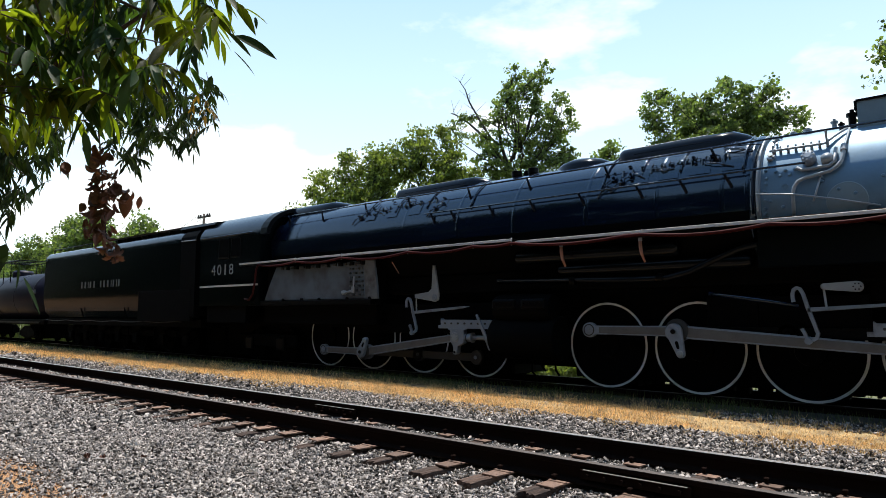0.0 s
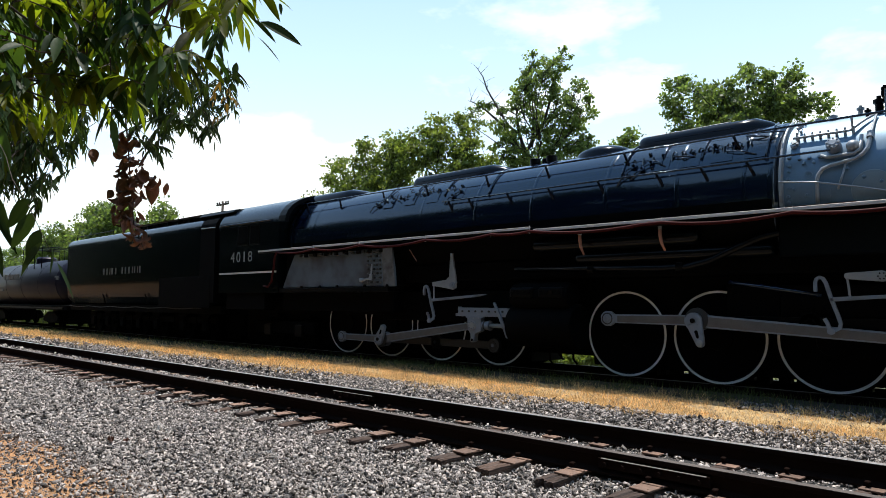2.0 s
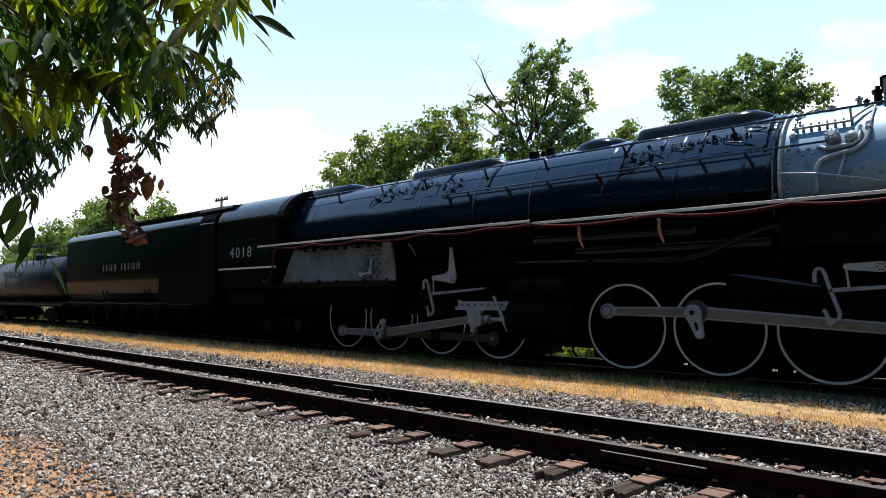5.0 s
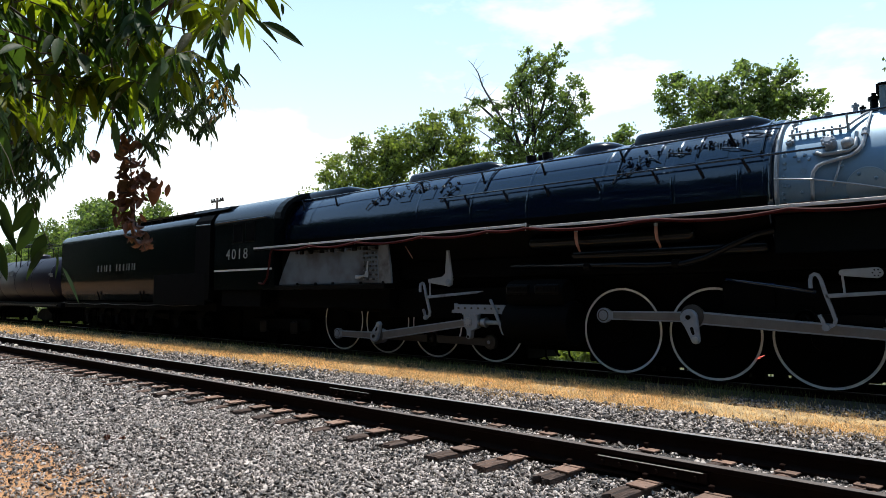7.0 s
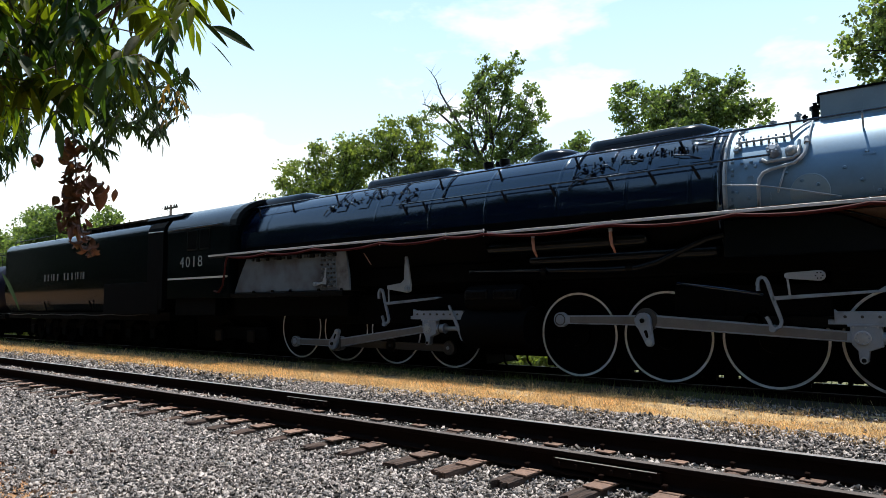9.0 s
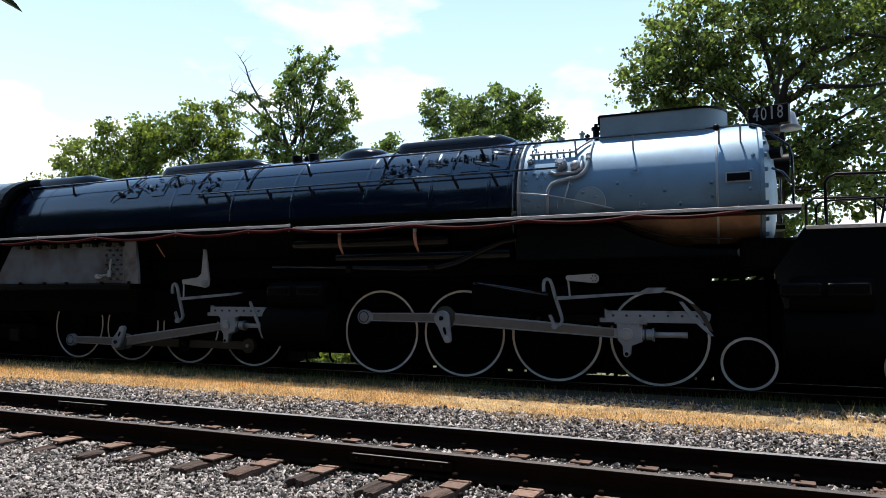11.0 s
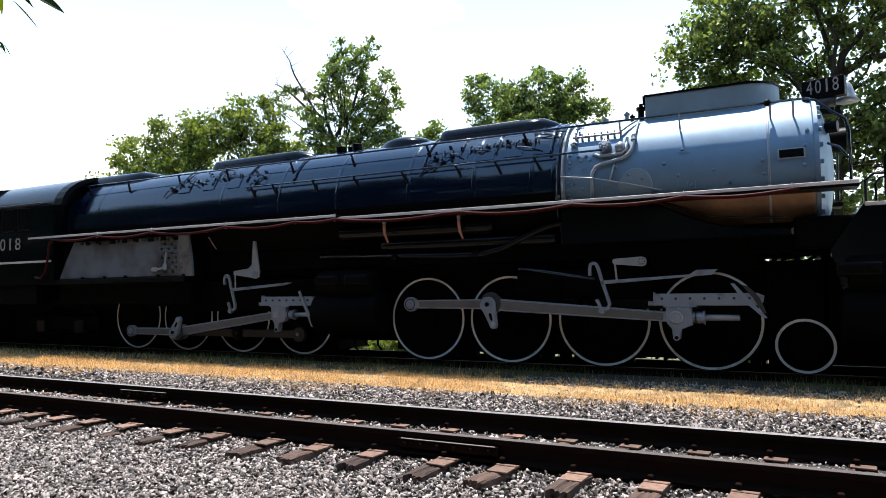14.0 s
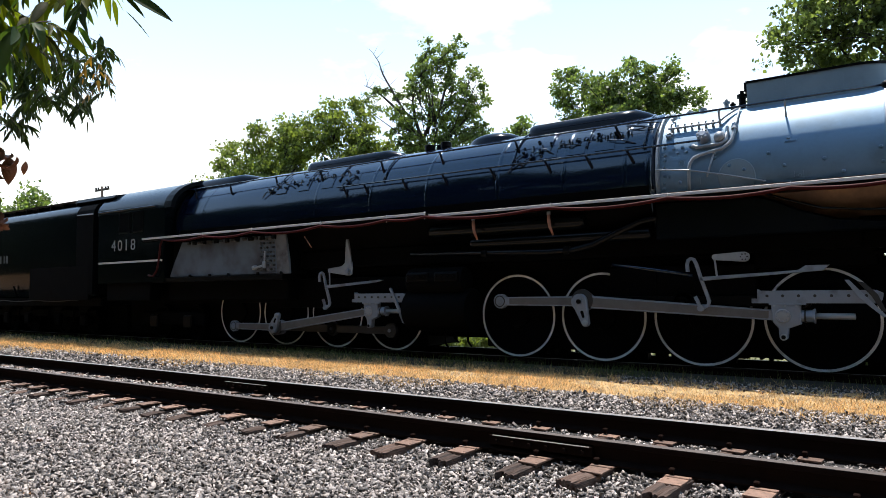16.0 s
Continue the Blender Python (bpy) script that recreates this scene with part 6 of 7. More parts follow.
BIG = [(4.7, 10.0, 8.2, 0.9), (5.6, 10.0, 9.7, 1.3), (5.4, 10.0, 7.9, 1.2), (7.0, 10.0, 10.5, 1.6), (7.1, 10.0, 8.7, 1.4), (8.8, 10.0, 10.7, 1.8), (10.3, 10.0, 10.3, 1.7),
       (11.8, 10.0, 10.2, 1.4), (12.8, 10.0, 9.2, 1.0), (9.8, 10.0, 9.1, 1.3), (11.5, 10.0, 8.6, 1.1), (13.4, 10.0, 7.1, 0.7), (12.3, 10.0, 7.2, 0.6), (11.1, 10.0, 6.3, 1.2),
       (9.6, 10.0, 6.6, 1.4), (9.7, 10.0, 4.9, 1.3), (11.3, 10.0, 5.0, 1.0), (12.1, 10.0, 4.5, 0.6), (8.3, 10.0, 6.3, 1.1), (9.1, 10.0, 3.7, 1.1), (13.3, 10.0, 8.1, 0.8), (12.8, 10.0, 5.6, 0.7), (4.2, 10.0, 7.7, 0.8), (4.9, 10.0, 9.2, 1.0), (4.0, 10.0, 8.8, 0.7), (3.6, 10.0, 7.5, 0.65), (4.2, 10.0, 9.6, 0.6), (5.0, 10.0, 11.1, 0.6), (5.0, 10.0, 10.3, 0.7), (5.9, 10.0, 11.0, 0.9), (8.1, 10.0, 12.4, 1.8), (10.3, 10.0, 12.2, 1.6)] + [(5.6, 10.4, 2.4, 1.0), (7.2, 10.4, 2.5, 1.1)]
BIG_LIMBS = [[(8.3, 9.6, 3.0), (8.5, 9.4, 6.0), (8.38, 9.2, 7.87), (8.12, 9.2, 9.15), (7.84, 9.3, 10.54), (7.7, 9.4, 12.2)],
             [(8.45, 9.3, 7.4), (8.6, 9.0, 8.2), (9.43, 8.8, 9.0), (10.46, 8.8, 9.38), (11.29, 8.9, 9.2), (12.1, 9.0, 8.74)], [(8.4, 9.3, 7.6), (9.3, 9.0, 8.0), (10.6, 8.8, 7.8), (11.9, 8.9, 7.9)]]
make_tree("large broad cottonwood in full summer leaf behind the smokebox", (8.0, 10.0), BIG, LEAF_SHADE, 11, leaves=820, size=0.13, per=34, clump=0.31, trunk=0.36, fork=0.42, twigs=5, bare=BIG_LIMBS, bare_r=0.115)
TALL = [(-13.7, 16.0, 14.5, 0.47), (-14.4, 16.0, 13.8, 0.53), (-13.1, 16.0, 13.5, 0.52), (-14.3, 16.0, 12.9, 0.36), (-12.7, 16.0, 12.5, 0.45), (-11.3, 16.0, 12.5, 0.44),
        (-10.7, 16.0, 12.1, 0.30), (-11.0, 16.0, 11.4, 0.38), (-12.4, 16.0, 11.3, 0.51), (-11.3, 16.0, 10.4, 0.38), (-10.7, 16.0, 9.8, 0.30),
        (-12.2, 16.0, 10.2, 0.5), (-15.9, 16.0, 11.0, 0.30), (-16.7, 16.0, 10.4, 0.30), (-17.5, 16.0, 12.7, 0.30), (-15.1, 16.0, 13.1, 0.30), 
        (-11.9, 16.0, 9.5, 0.32), (-15.7, 16.0, 9.7, 0.45), (-11.9, 16.0, 8.5, 0.8), (-15.3, 16.0, 8.6, 0.7), (-12.2, 16.0, 13.6, 0.5), (-11.6, 16.0, 11.9, 0.5), (-13.3, 16.0, 14.2, 0.45), (-16.4, 16.0, 9.6, 0.5), (-12.0, 16.0, 14.4, 0.35), (-11.7, 16.0, 10.9, 0.45), (-10.4, 16.0, 9.2, 0.45), (-16.2, 16.0, 12.2, 0.32), (-16.9, 16.0, 11.4, 0.4), (-15.4, 16.0, 12.4, 0.3), (-15.3, 16.0, 10.2, 0.5), (-17.0, 16.0, 12.9, 0.28)]
DEAD = [[(-14.6, 16.0, 9.6), (-15.0, 16.0, 10.8), (-15.7, 16.0, 11.3), (-16.5, 16.0, 12.5), (-17.3, 16.0, 13.8), (-17.6, 16.0, 14.6), (-18.1, 16.0, 15.3)],
        [(-15.7, 16.0, 11.3), (-16.3, 16.0, 11.6), (-17.3, 16.0, 12.5), (-18.1, 16.0, 13.1), (-18.7, 16.0, 13.4)],
        [(-15.0, 16.0, 10.8), (-15.2, 16.0, 11.9), (-14.9, 16.0, 12.8)],
        [(-14.2, 16.0, 9.9), (-14.0, 16.0, 11.4), (-14.2, 16.0, 13.0)],
        [(-14.6, 16.0, 9.6), (-13.3, 16.0, 11.3), (-12.7, 16.0, 13.1), (-12.4, 16.0, 14.1)]]
make_tree("tall half-dead tree with bare grey branches above green leaves", (-13.7, 16.0), TALL, LEAF, 12, leaves=1150, size=0.135, per=34, clump=0.32, trunk=0.3, fork=0.58, bare=DEAD, bare_r=0.1)
ROW = [(-22.7, 12.0, 10.3, 0.61), (-21.4, 12.0, 10.5, 0.54), (-20.2, 12.0, 10.1, 0.59), (-22.5, 12.0, 9.3, 0.73), (-20.8, 12.0, 9.2, 0.83), (-19.4, 12.0, 10.4, 0.46),
       (-19.0, 12.0, 9.3, 0.69), (-23.6, 12.0, 9.7, 0.43), (-21.6, 12.0, 8.2, 0.72), (-19.6, 12.0, 8.2, 0.69), (-21.8, 12.0, 6.9, 1.1), (-19.8, 12.0, 6.8, 1.1)]
make_tree("leafy light green tree in a row behind the train", (-21.5, 12.0), ROW, LEAF_LIGHT, 13, leaves=1600, size=0.145, per=48, clump=0.44, trunk=0.25, fork=0.45)
ROW2 = [(-17.7, 12.5, 11.2, 0.57), (-16.6, 12.5, 11.1, 0.50), (-18.7, 12.5, 10.4, 0.52), (-17.3, 12.5, 10.1, 0.68), (-16.0, 12.5, 10.1, 0.55), (-18.1, 12.5, 9.3, 0.81),
        (-16.2, 12.5, 9.1, 0.73), (-15.1, 12.5, 9.4, 0.37), (-17.3, 12.5, 8.2, 0.68), (-15.1, 12.5, 8.4, 0.54), (-13.9, 12.5, 8.5, 0.30), (-17.4, 12.5, 6.9, 1.2),
        (-15.3, 12.5, 7.0, 1.0)]
make_tree("dense bright green tree in a row behind the train", (-16.0, 12.5), ROW2, LEAF_LIGHT, 14, leaves=1600, size=0.145, per=48, clump=0.44, trunk=0.25, fork=0.45)
ROW3 = [(-26.8, 12.0, 9.1, 0.52), (-25.4, 12.0, 9.5, 0.64), (-24.1, 12.0, 8.8, 0.59), (-25.8, 12.0, 8.3, 0.44), (-24.4, 12.0, 8.0, 0.62), (-22.9, 12.0, 8.2, 0.61),
        (-26.0, 12.0, 6.9, 1.1), (-23.8, 12.0, 6.8, 1.1)]
make_tree("small green tree at the end of the row", (-27.4, 12.0), ROW3, LEAF_LIGHT, 15, leaves=1600, size=0.145, per=48, clump=0.44, trunk=0.2, fork=0.45)
BACK = [(-10.9, 26.0, 14.3, 0.45), (-9.6, 26.0, 15.2, 0.4), (-6.3, 26.0, 15.0, 0.4), (-3.9, 26.0, 14.5, 0.4), (-10.2, 26.0, 14.8, 0.57), (-10.4, 26.0, 13.8, 0.42), (-9.0, 26.0, 14.1, 0.63), (-8.0, 26.0, 14.2, 0.41), (-6.9, 26.0, 14.3, 0.47), (-5.8, 26.0, 14.4, 0.46),
        (-4.9, 26.0, 14.4, 0.30), (-4.5, 26.0, 13.4, 0.66), (-3.3, 26.0, 13.7, 0.44), (-2.5, 26.0, 12.5, 0.37), (-2.1, 26.0, 11.9, 0.30), (-6.9, 26.0, 13.1, 0.90),
        (-5.1, 26.0, 12.6, 0.88), (-8.2, 26.0, 12.7, 0.77), (-3.5, 26.0, 12.2, 0.72), (-10.5, 26.0, 13.1, 0.42), (-9.2, 26.0, 11.2, 1.2), (-6.2, 26.0, 10.8, 1.6),
        (-3.4, 26.0, 10.6, 1.4)]
make_tree("airy green tree beyond the dome of the boiler", (-6.3, 26.0), BACK, LEAF, 16, leaves=1350, size=0.17, per=40, clump=0.44, trunk=0.32, fork=0.6)
make_tree("slim young tree beyond the boiler", (-13.5, 26.2), [(-13.5, 26.2, 11.9, 0.8), (-13.3, 26.2, 10.6, 0.9), (-13.8, 26.2, 9.4, 0.9)], LEAF, 17, leaves=1100, size=0.20, clump=0.4, trunk=0.12, fork=0.5)
for n, (x, y, z, r) in enumerate([(-76, 14, 8.0, 1.9), (-72, 13, 8.7, 1.8), (-67, 13, 8.2, 1.8), (-63, 13, 8.3, 1.4), (-83, 14, 6.6, 1.7), (-56, 14, 8.1, 1.1), (-95, 15, 6.5, 1.6), (-104, 15, 6.4, 1.8)]):
    z, r = z + 1.3, r * 1.25
    blobs = [(x, y, z, r), (x - r, y, z - 1.3 * r, r), (x + r, y, z - 1.4 * r, r), (x, y, z - 2.2 * r, 1.1 * r)]
    make_tree("rounded green tree far down the line", (x, y), blobs, LEAF, 20 + n, leaves=600, size=0.30, trunk=0.2, fork=0.35, clump=0.5, group="far trees")
# unseen trees behind the viewer, added to block sky and darken reflections
for n in range(29):
    x = -112 + 5.6 * n
    y = -18.6 - 2.5 * (n % 2) + (1.5 if x < -40 else 0) - (2.8 if -9 < x < 9 else 0)
    rnd = random.Random(70 + n)
    blobs = [(x + rnd.uniform(-3, 3), y + rnd.uniform(-1.5, 1.5), z, rnd.uniform(2.0, 2.7)) for z in (0.8, 2.2, 3.8, 5.2, 6.4, 7.8, 9.0, 10.4, 11.6, 13.0, 14.4, 15.8)]
    make_tree("unseen dense tree added behind the viewer to darken reflections", (x, y), blobs, LEAF_SHADED_FINE, 70 + n, leaves=85, size=0.8, per=18, trunk=0.3, fork=0.3, clump=0.7, twigs=1, group="wooded edge")


# ---- hedge, weeds, pole, shed wall ----
def make_bush(at, r, h, seed, label, leaf=None, count=26):
    rng = np.random.default_rng(seed)
    z = ground_height(at[0], at[1])
    bush = thing("bush", (at[0], at[1], z), label, "bush")
    bm = B()
    rnd = random.Random(seed)
    cs = []
    for k in range(count):
        a, d = rnd.uniform(0, 6.28), rnd.random() ** 0.5 * r
        p = Vector((at[0] + d * math.cos(a), at[1] + 0.6 * d * math.sin(a), z + h * rnd.uniform(0.25, 1.0) * (1.1 - 0.6 * d / r)))
        limb(bm, (at[0], at[1], z - 0.02), p, 0.012, 0.004, rnd, 0.1, 3)
        cs.append(p)
    part("stems", bm, BARK, bush)
    v, f = leaf_cloud(rng, cs, [0.10 * h + 0.04] * count, 40, 0.07 + 0.03 * h)
    child_of(raw_mesh("leaves", v, f, leaf or LEAF_LIGHT), bush)
    return bush


make_bush((-3.95, 3.5), 0.95, 0.75, 31, "bright green weed bush beside the far rail", count=80)
make_bush((6.1, 3.4), 0.3, 0.75, 32, "sunlit green weed behind the wheels")
rnd = random.Random(9)
for k in range(16):
    make_bush((-24 + 2.4 * k + rnd.uniform(-0.8, 0.8), rnd.uniform(5.5, 8.5)), rnd.uniform(0.5, 1.1), rnd.uniform(0.25, 0.6), 40 + k, "low green weeds on the far verge", count=14)


def make_pole():
    x, y = -51.9, 18.7
    pole = thing("utility_pole", (x, y, ground_height(x, y)), "weathered wooden utility pole with one crossarm", "utility pole")
    part("post", tube(B(), [(x, y, -0.6), (x, y, 11.0)], [0.16, 0.11], 10), TWIG, pole, smooth=True)
    arm = part("crossarm", box(B(), x - 1.1, x + 1.1, y - 0.08, y + 0.08, 10.62, 10.78, 0.01, 1), TWIG, pole)
    for dx in (-1.0, -0.6, 0.6, 1.0):
        part("insulator", lathe_z(B(), [(10.78, 0.05), (10.84, 0.08), (10.94, 0.07), (11.0, 0.0)], x + dx, y, 8), BLACK_MATT, arm)
    for dx in (-1.0, 1.0):
        pts = [(x + dx - 45 * k / 12, y + 1.0 * k, 10.95 - 0.9 * math.sin(math.pi * k / 12)) for k in range(13)]
        part("wire", tube(B(), pts, 0.012, 5), BLACK_MATT, pole)


make_pole()


def make_shed_wall():
    # Stands for a red shed; wall and railing sized to fit the view.
    wall = thing("low_wall", (11.6, 6.5, -0.33), "red shed wall with a pale roof edge, kept low to fit the view", "wall")
    part("wall_body", slab(B(), [(9.4, -0.4), (9.4, 0.60), (11.2, 0.60), (11.95, 0.28), (15.5, 0.28), (15.5, -0.4)], 6.4, 6.7, 0.01), RED_WALL, wall)
    part("coping", slab(B(), [(9.2, 0.61), (11.22, 0.61), (11.97, 0.29), (11.97, 0.42), (11.26, 0.71), (9.2, 0.71)], 6.30, 6.74, 0.008), WHITE_EDGE, wall, "pale slope standing for the roof edge")
    for x in (10.6, 12.15, 13.4):
        part("pilaster", box(B(), x, x + 0.2, 6.34, 6.4, -0.4, 0.27, 0.006, 1), RED_WALL, wall)
    rail = thing("low_fence", (11.6, 4.4, ground_height(11.6, 4.4)), "white shed railing beyond the track, shrunk to fit the view", "fence")
    part("rail", tube(B(), [(10.9, 4.4, -0.12), (14.0, 4.4, -0.12)], 0.018, 8), WHITE_EDGE, rail)
    for x in (11.0, 11.75, 12.5, 13.25):
        part("post", tube(B(), [(x, 4.4, -0.4), (x, 4.4, -0.11)], 0.018, 8), WHITE_EDGE, rail)


make_shed_wall()


# ---- the near tree, over the viewer ----
# The camera's own place and heading, so the foliage fits its view.
CAMERA_STAND = Matrix.Translation((6.514, -13.348, 1.464)) @ Matrix.Rotation(radians(42.42), 4, "Z")


def near(a, b, d):
    """A place on the camera's line of sight: a and b, breadth and height for each metre ahead, d metres ahead."""
    return CAMERA_STAND @ Vector((a * d, d, b * d))


def leaflet(out, rng, p, d, length, width, roll, droop=0.25, n=5, curl=0.0):
    """One blade: a pointed leaf, folded along its midrib, curved down or curled up on itself."""
    d = d.normalized()
    side = d.cross(Vector((0, 0, 1)))
    side = (side.normalized() if side.length > 0.05 else Vector((1, 0, 0)))
    side = Matrix.Rotation(roll, 3, d) @ side
    base = len(out[0])
    c, step = p.copy(), Matrix.Rotation(curl / n, 3, side)
    for k in range(n + 1):
        t = k / n
        nrm = side.cross(d)
        w = width * 0.5 * (math.sin(math.pi * min(1, t ** 0.8)) ** 0.8 if 0 < t < 1 else 0.02)
        fold = 0.35 + 0.3 * abs(curl)
        out[0].extend([c - side * w + nrm * w * fold, c.copy(), c + side * w + nrm * w * fold])
        if curl:
            d = step @ d
        c = c + d * length / n - Vector((0, 0, 1)) * droop * length * (2 * t + 1 / n) / n
    for k in range(n):
        i = base + 3 * k
        out[1].extend([(i, i + 1, i + 4, i + 3), (i + 1, i + 2, i + 5, i + 4)])


def pinnate(out, wood, rng, p, d, length, blades, size, droop=0.3, slim=1.0):
    """A compound leaf: a thin stalk with blades in pairs and one at its end."""
    d = d.normalized()
    pts = [p + d * length * t - Vector((0, 0, 1)) * droop * length * t * t for t in (0, 0.25, 0.5, 0.75, 1)]
    tube(wood, pts, [0.0022, 0.002, 0.0018, 0.0014, 0.001], 4)
    up = Vector((0, 0, 1))
    side = d.cross(up).normalized() if d.cross(up).length > 0.05 else Vector((1, 0, 0))
    for k in range(blades):
        t = 0.25 + 0.75 * k / (blades - 1)
        q = p + d * length * t - up * droop * length * t * t
        sides = (1, -1) if k < blades - 1 else (0,)
        for s in sides:
            dd = d * 0.65 + side * s * 0.75 + Vector(rng.normal(0, 0.22, 3)) - up * 0.75
            L = size * rng.uniform(0.75, 1.2)
            leaflet(out, rng, q, dd, L, L * slim * rng.uniform(0.3, 0.42), rng.normal(0, 0.8), rng.uniform(0.1, 0.5))


def inside(poly, x, y):
    r = False
    for (x0, y0), (x1, y1) in zip(poly, poly[1:] + poly[:1]):
        if (y0 > y) != (y1 > y) and x < (x1 - x0) * (y - y0) / (y1 - y0) + x0:
            r = not r
    return r


def make_near_tree():
    base = Vector((2.6, -15.4, ground_height(2.6, -15.4)))
    tree = thing("pecan_tree", base, "overhanging pecan branches with long drooping leaflets, some dry and brown", "tree")
    rng, rnd = np.random.default_rng(5), random.Random(5)
    wood = B()
    tube(wood, [base - Vector((0, 0, 0.1)), base + Vector((0.05, 0, 1.2)), base + Vector((0.15, 0.1, 2.6)), base + Vector((0.1, 0.4, 4.4)), base + Vector((-0.4, 0.9, 6.4))], [0.3, 0.24, 0.2, 0.14, 0.05], 12)
    part("trunk", wood, BARK, tree, smooth=True)
    wood = B()
    head = base + Vector((0.1, 0.4, 4.4))


    def crown_of(name, poly, d0, d1, count, size, blades, length, mat, thick, starts, label=""):
        out = ([], [])
        xs, ys = [q[0] for q in poly], [q[1] for q in poly]
        placed = 0
        joints = []
        for (a, b, d) in starts:
            e = near(a, b, d)
            joints += limb(wood, head, e, thick, thick * 0.3, rnd, 0.06, 8)[3:]
        while placed < count:
            x, y = rng.uniform(min(xs), max(xs)), rng.uniform(min(ys), max(ys))
            if not inside(poly, x, y):
                continue
            p = near(x, y, rng.uniform(d0, d1))
            way = CAMERA_STAND.to_3x3() @ Vector((rng.normal(0.1, 0.75), rng.normal(0, 0.75), rng.normal(-0.4, 0.5)))
            p = p - way.normalized() * length * 0.5
            pinnate(out, wood, rng, p, way, length * rng.uniform(0.7, 1.2), blades, size, slim=0.68 if mat is LEAF_SHADED_FINE else 0.82)
            if placed % 5 == 0:
                j = min(joints, key=lambda q: (q - p).length)
                limb(wood, j, p, 0.006, 0.002, rnd, 0.12, 5)
            placed += 1
        ob = raw_mesh(name, [tuple(v) for v in out[0]], out[1], mat, smooth=True)
        child_of(ob, tree)
        if label:
            tagged(ob, label)

    near_poly = [(-0.75, 0.55), (-0.33, 0.55), (-0.315, 0.45), (-0.335, 0.41), (-0.37, 0.39), (-0.42, 0.37), (-0.47, 0.345), (-0.50, 0.32), (-0.56, 0.30), (-0.62, 0.285), (-0.75, 0.27)]
    crown_of("foliage", near_poly, 1.8, 2.5, 70, 0.088, 6, 0.17, LEAF_NEAR, 0.016, [(-0.62, 0.30, 2.2), (-0.5, 0.42, 2.2), (-0.42, 0.46, 2.0)])
    crown_of("foliage", near_poly, 1.7, 2.3, 42, 0.08, 6, 0.16, LEAF_NEAR_SHADED, 0.012, [(-0.55, 0.36, 2.1)])
    far_poly = [(-0.49, 0.36), (-0.33, 0.36), (-0.32, 0.33), (-0.335, 0.29), (-0.345, 0.265), (-0.395, 0.26), (-0.41, 0.275), (-0.445, 0.235), (-0.475, 0.25), (-0.51, 0.29)]
    crown_of("foliage", far_poly, 5.2, 6.6, 115, 0.085, 8, 0.26, LEAF_SHADED_FINE, 0.05, [(-0.42, 0.36, 5.9)])
    mid_poly = [(-0.72, 0.31), (-0.56, 0.30), (-0.53, 0.26), (-0.58, 0.22), (-0.575, 0.19), (-0.60, 0.165), (-0.66, 0.17), (-0.72, 0.20)]
    crown_of("foliage", mid_poly, 3.2, 4.2, 110, 0.07, 7, 0.2, LEAF_SHADED_FINE, 0.016, [(-0.62, 0.25, 3.5)])
    # crown above and behind, out of sight of the lens, that shades the viewer
    out = ([], [])
    for k in range(260):
        p = base + Vector((rng.normal(-1.2, 1.3), rng.normal(-1.4, 1.2), rng.uniform(3.6, 7.2)))
        pinnate(out, wood, rng, p, Vector(rng.normal(0, 1, 3)), 0.28, 4, 0.12)
    child_of(raw_mesh("foliage", [tuple(v) for v in out[0]], out[1], LEAF_NEAR, smooth=True), tree)
    # a few yellowing leaves at the rim
    out = ([], [])
    for k in range(7):
        p = near(rng.normal(-0.342, 0.012), rng.normal(0.322, 0.016), rng.uniform(3.8, 4.4))
        pinnate(out, wood, rng, p, CAMERA_STAND.to_3x3() @ Vector((rng.normal(0.3, 0.6), rng.normal(0, 0.6), rng.normal(-0.5, 0.4))), 0.09, 3, 0.042)
    child_of(tagged(raw_mesh("yellow_leaves", [tuple(v) for v in out[0]], out[1], LEAF_YELLOW, smooth=True), "yellowing leaves"), tree)
    # single blades that hang out of the mass
    out = ([], [])
    singles = [((-0.281, 0.425), (-0.219, 0.388), 2.0, 0.26), ((-0.292, 0.43), (-0.258, 0.393), 2.0, 0.16), ((-0.283, 0.4), (-0.251, 0.363), 2.0, 0.10), ((-0.318, 0.348), (-0.296, 0.322), 2.0, 0.12),
               ((-0.251, 0.455), (-0.249, 0.437), 2.0, 0.35), ((-0.482, 0.318), (-0.447, 0.287), 1.9, 0.3), ((-0.62, 0.143), (-0.646, 0.10), 1.3, 0.42), ((-0.611, 0.121), (-0.638, 0.07), 1.3, 0.36),
               ((-0.598, 0.096), (-0.612, 0.046), 1.3, 0.42), ((-0.593, 0.078), (-0.62, 0.029), 1.3, 0.36), ((-0.579, 0.068), (-0.58, 0.031), 1.3, 0.42), ((-0.57, 0.046), (-0.545, -0.005), 1.3, 0.12), ((-0.67, 0.12), (-0.635, 0.062), 1.35, 0.14),
               ((-0.673, 0.088), (-0.654, 0.03), 1.35, 0.25), ((-0.669, 0.148), (-0.646, 0.085), 1.35, 0.2), ((-0.315, 0.36), (-0.318, 0.335), 2.0, 0.4), ((-0.345, 0.44), (-0.342, 0.38), 2.0, 0.3)]
    for (a0, b0), (a1, b1), d, w in singles:
        p, q = near(a0, b0, d), near(a1, b1, d)
        L = (q - p).length
        leaflet(out, rng, p, q - p + Vector((0, 0, 0.12 * L)), L, L * w, rng.normal(0.9, 0.3), 0.12, 7)
    child_of(raw_mesh("foliage", [tuple(v) for v in out[0]], out[1], LEAF_SHADED_FINE, smooth=True), tree)
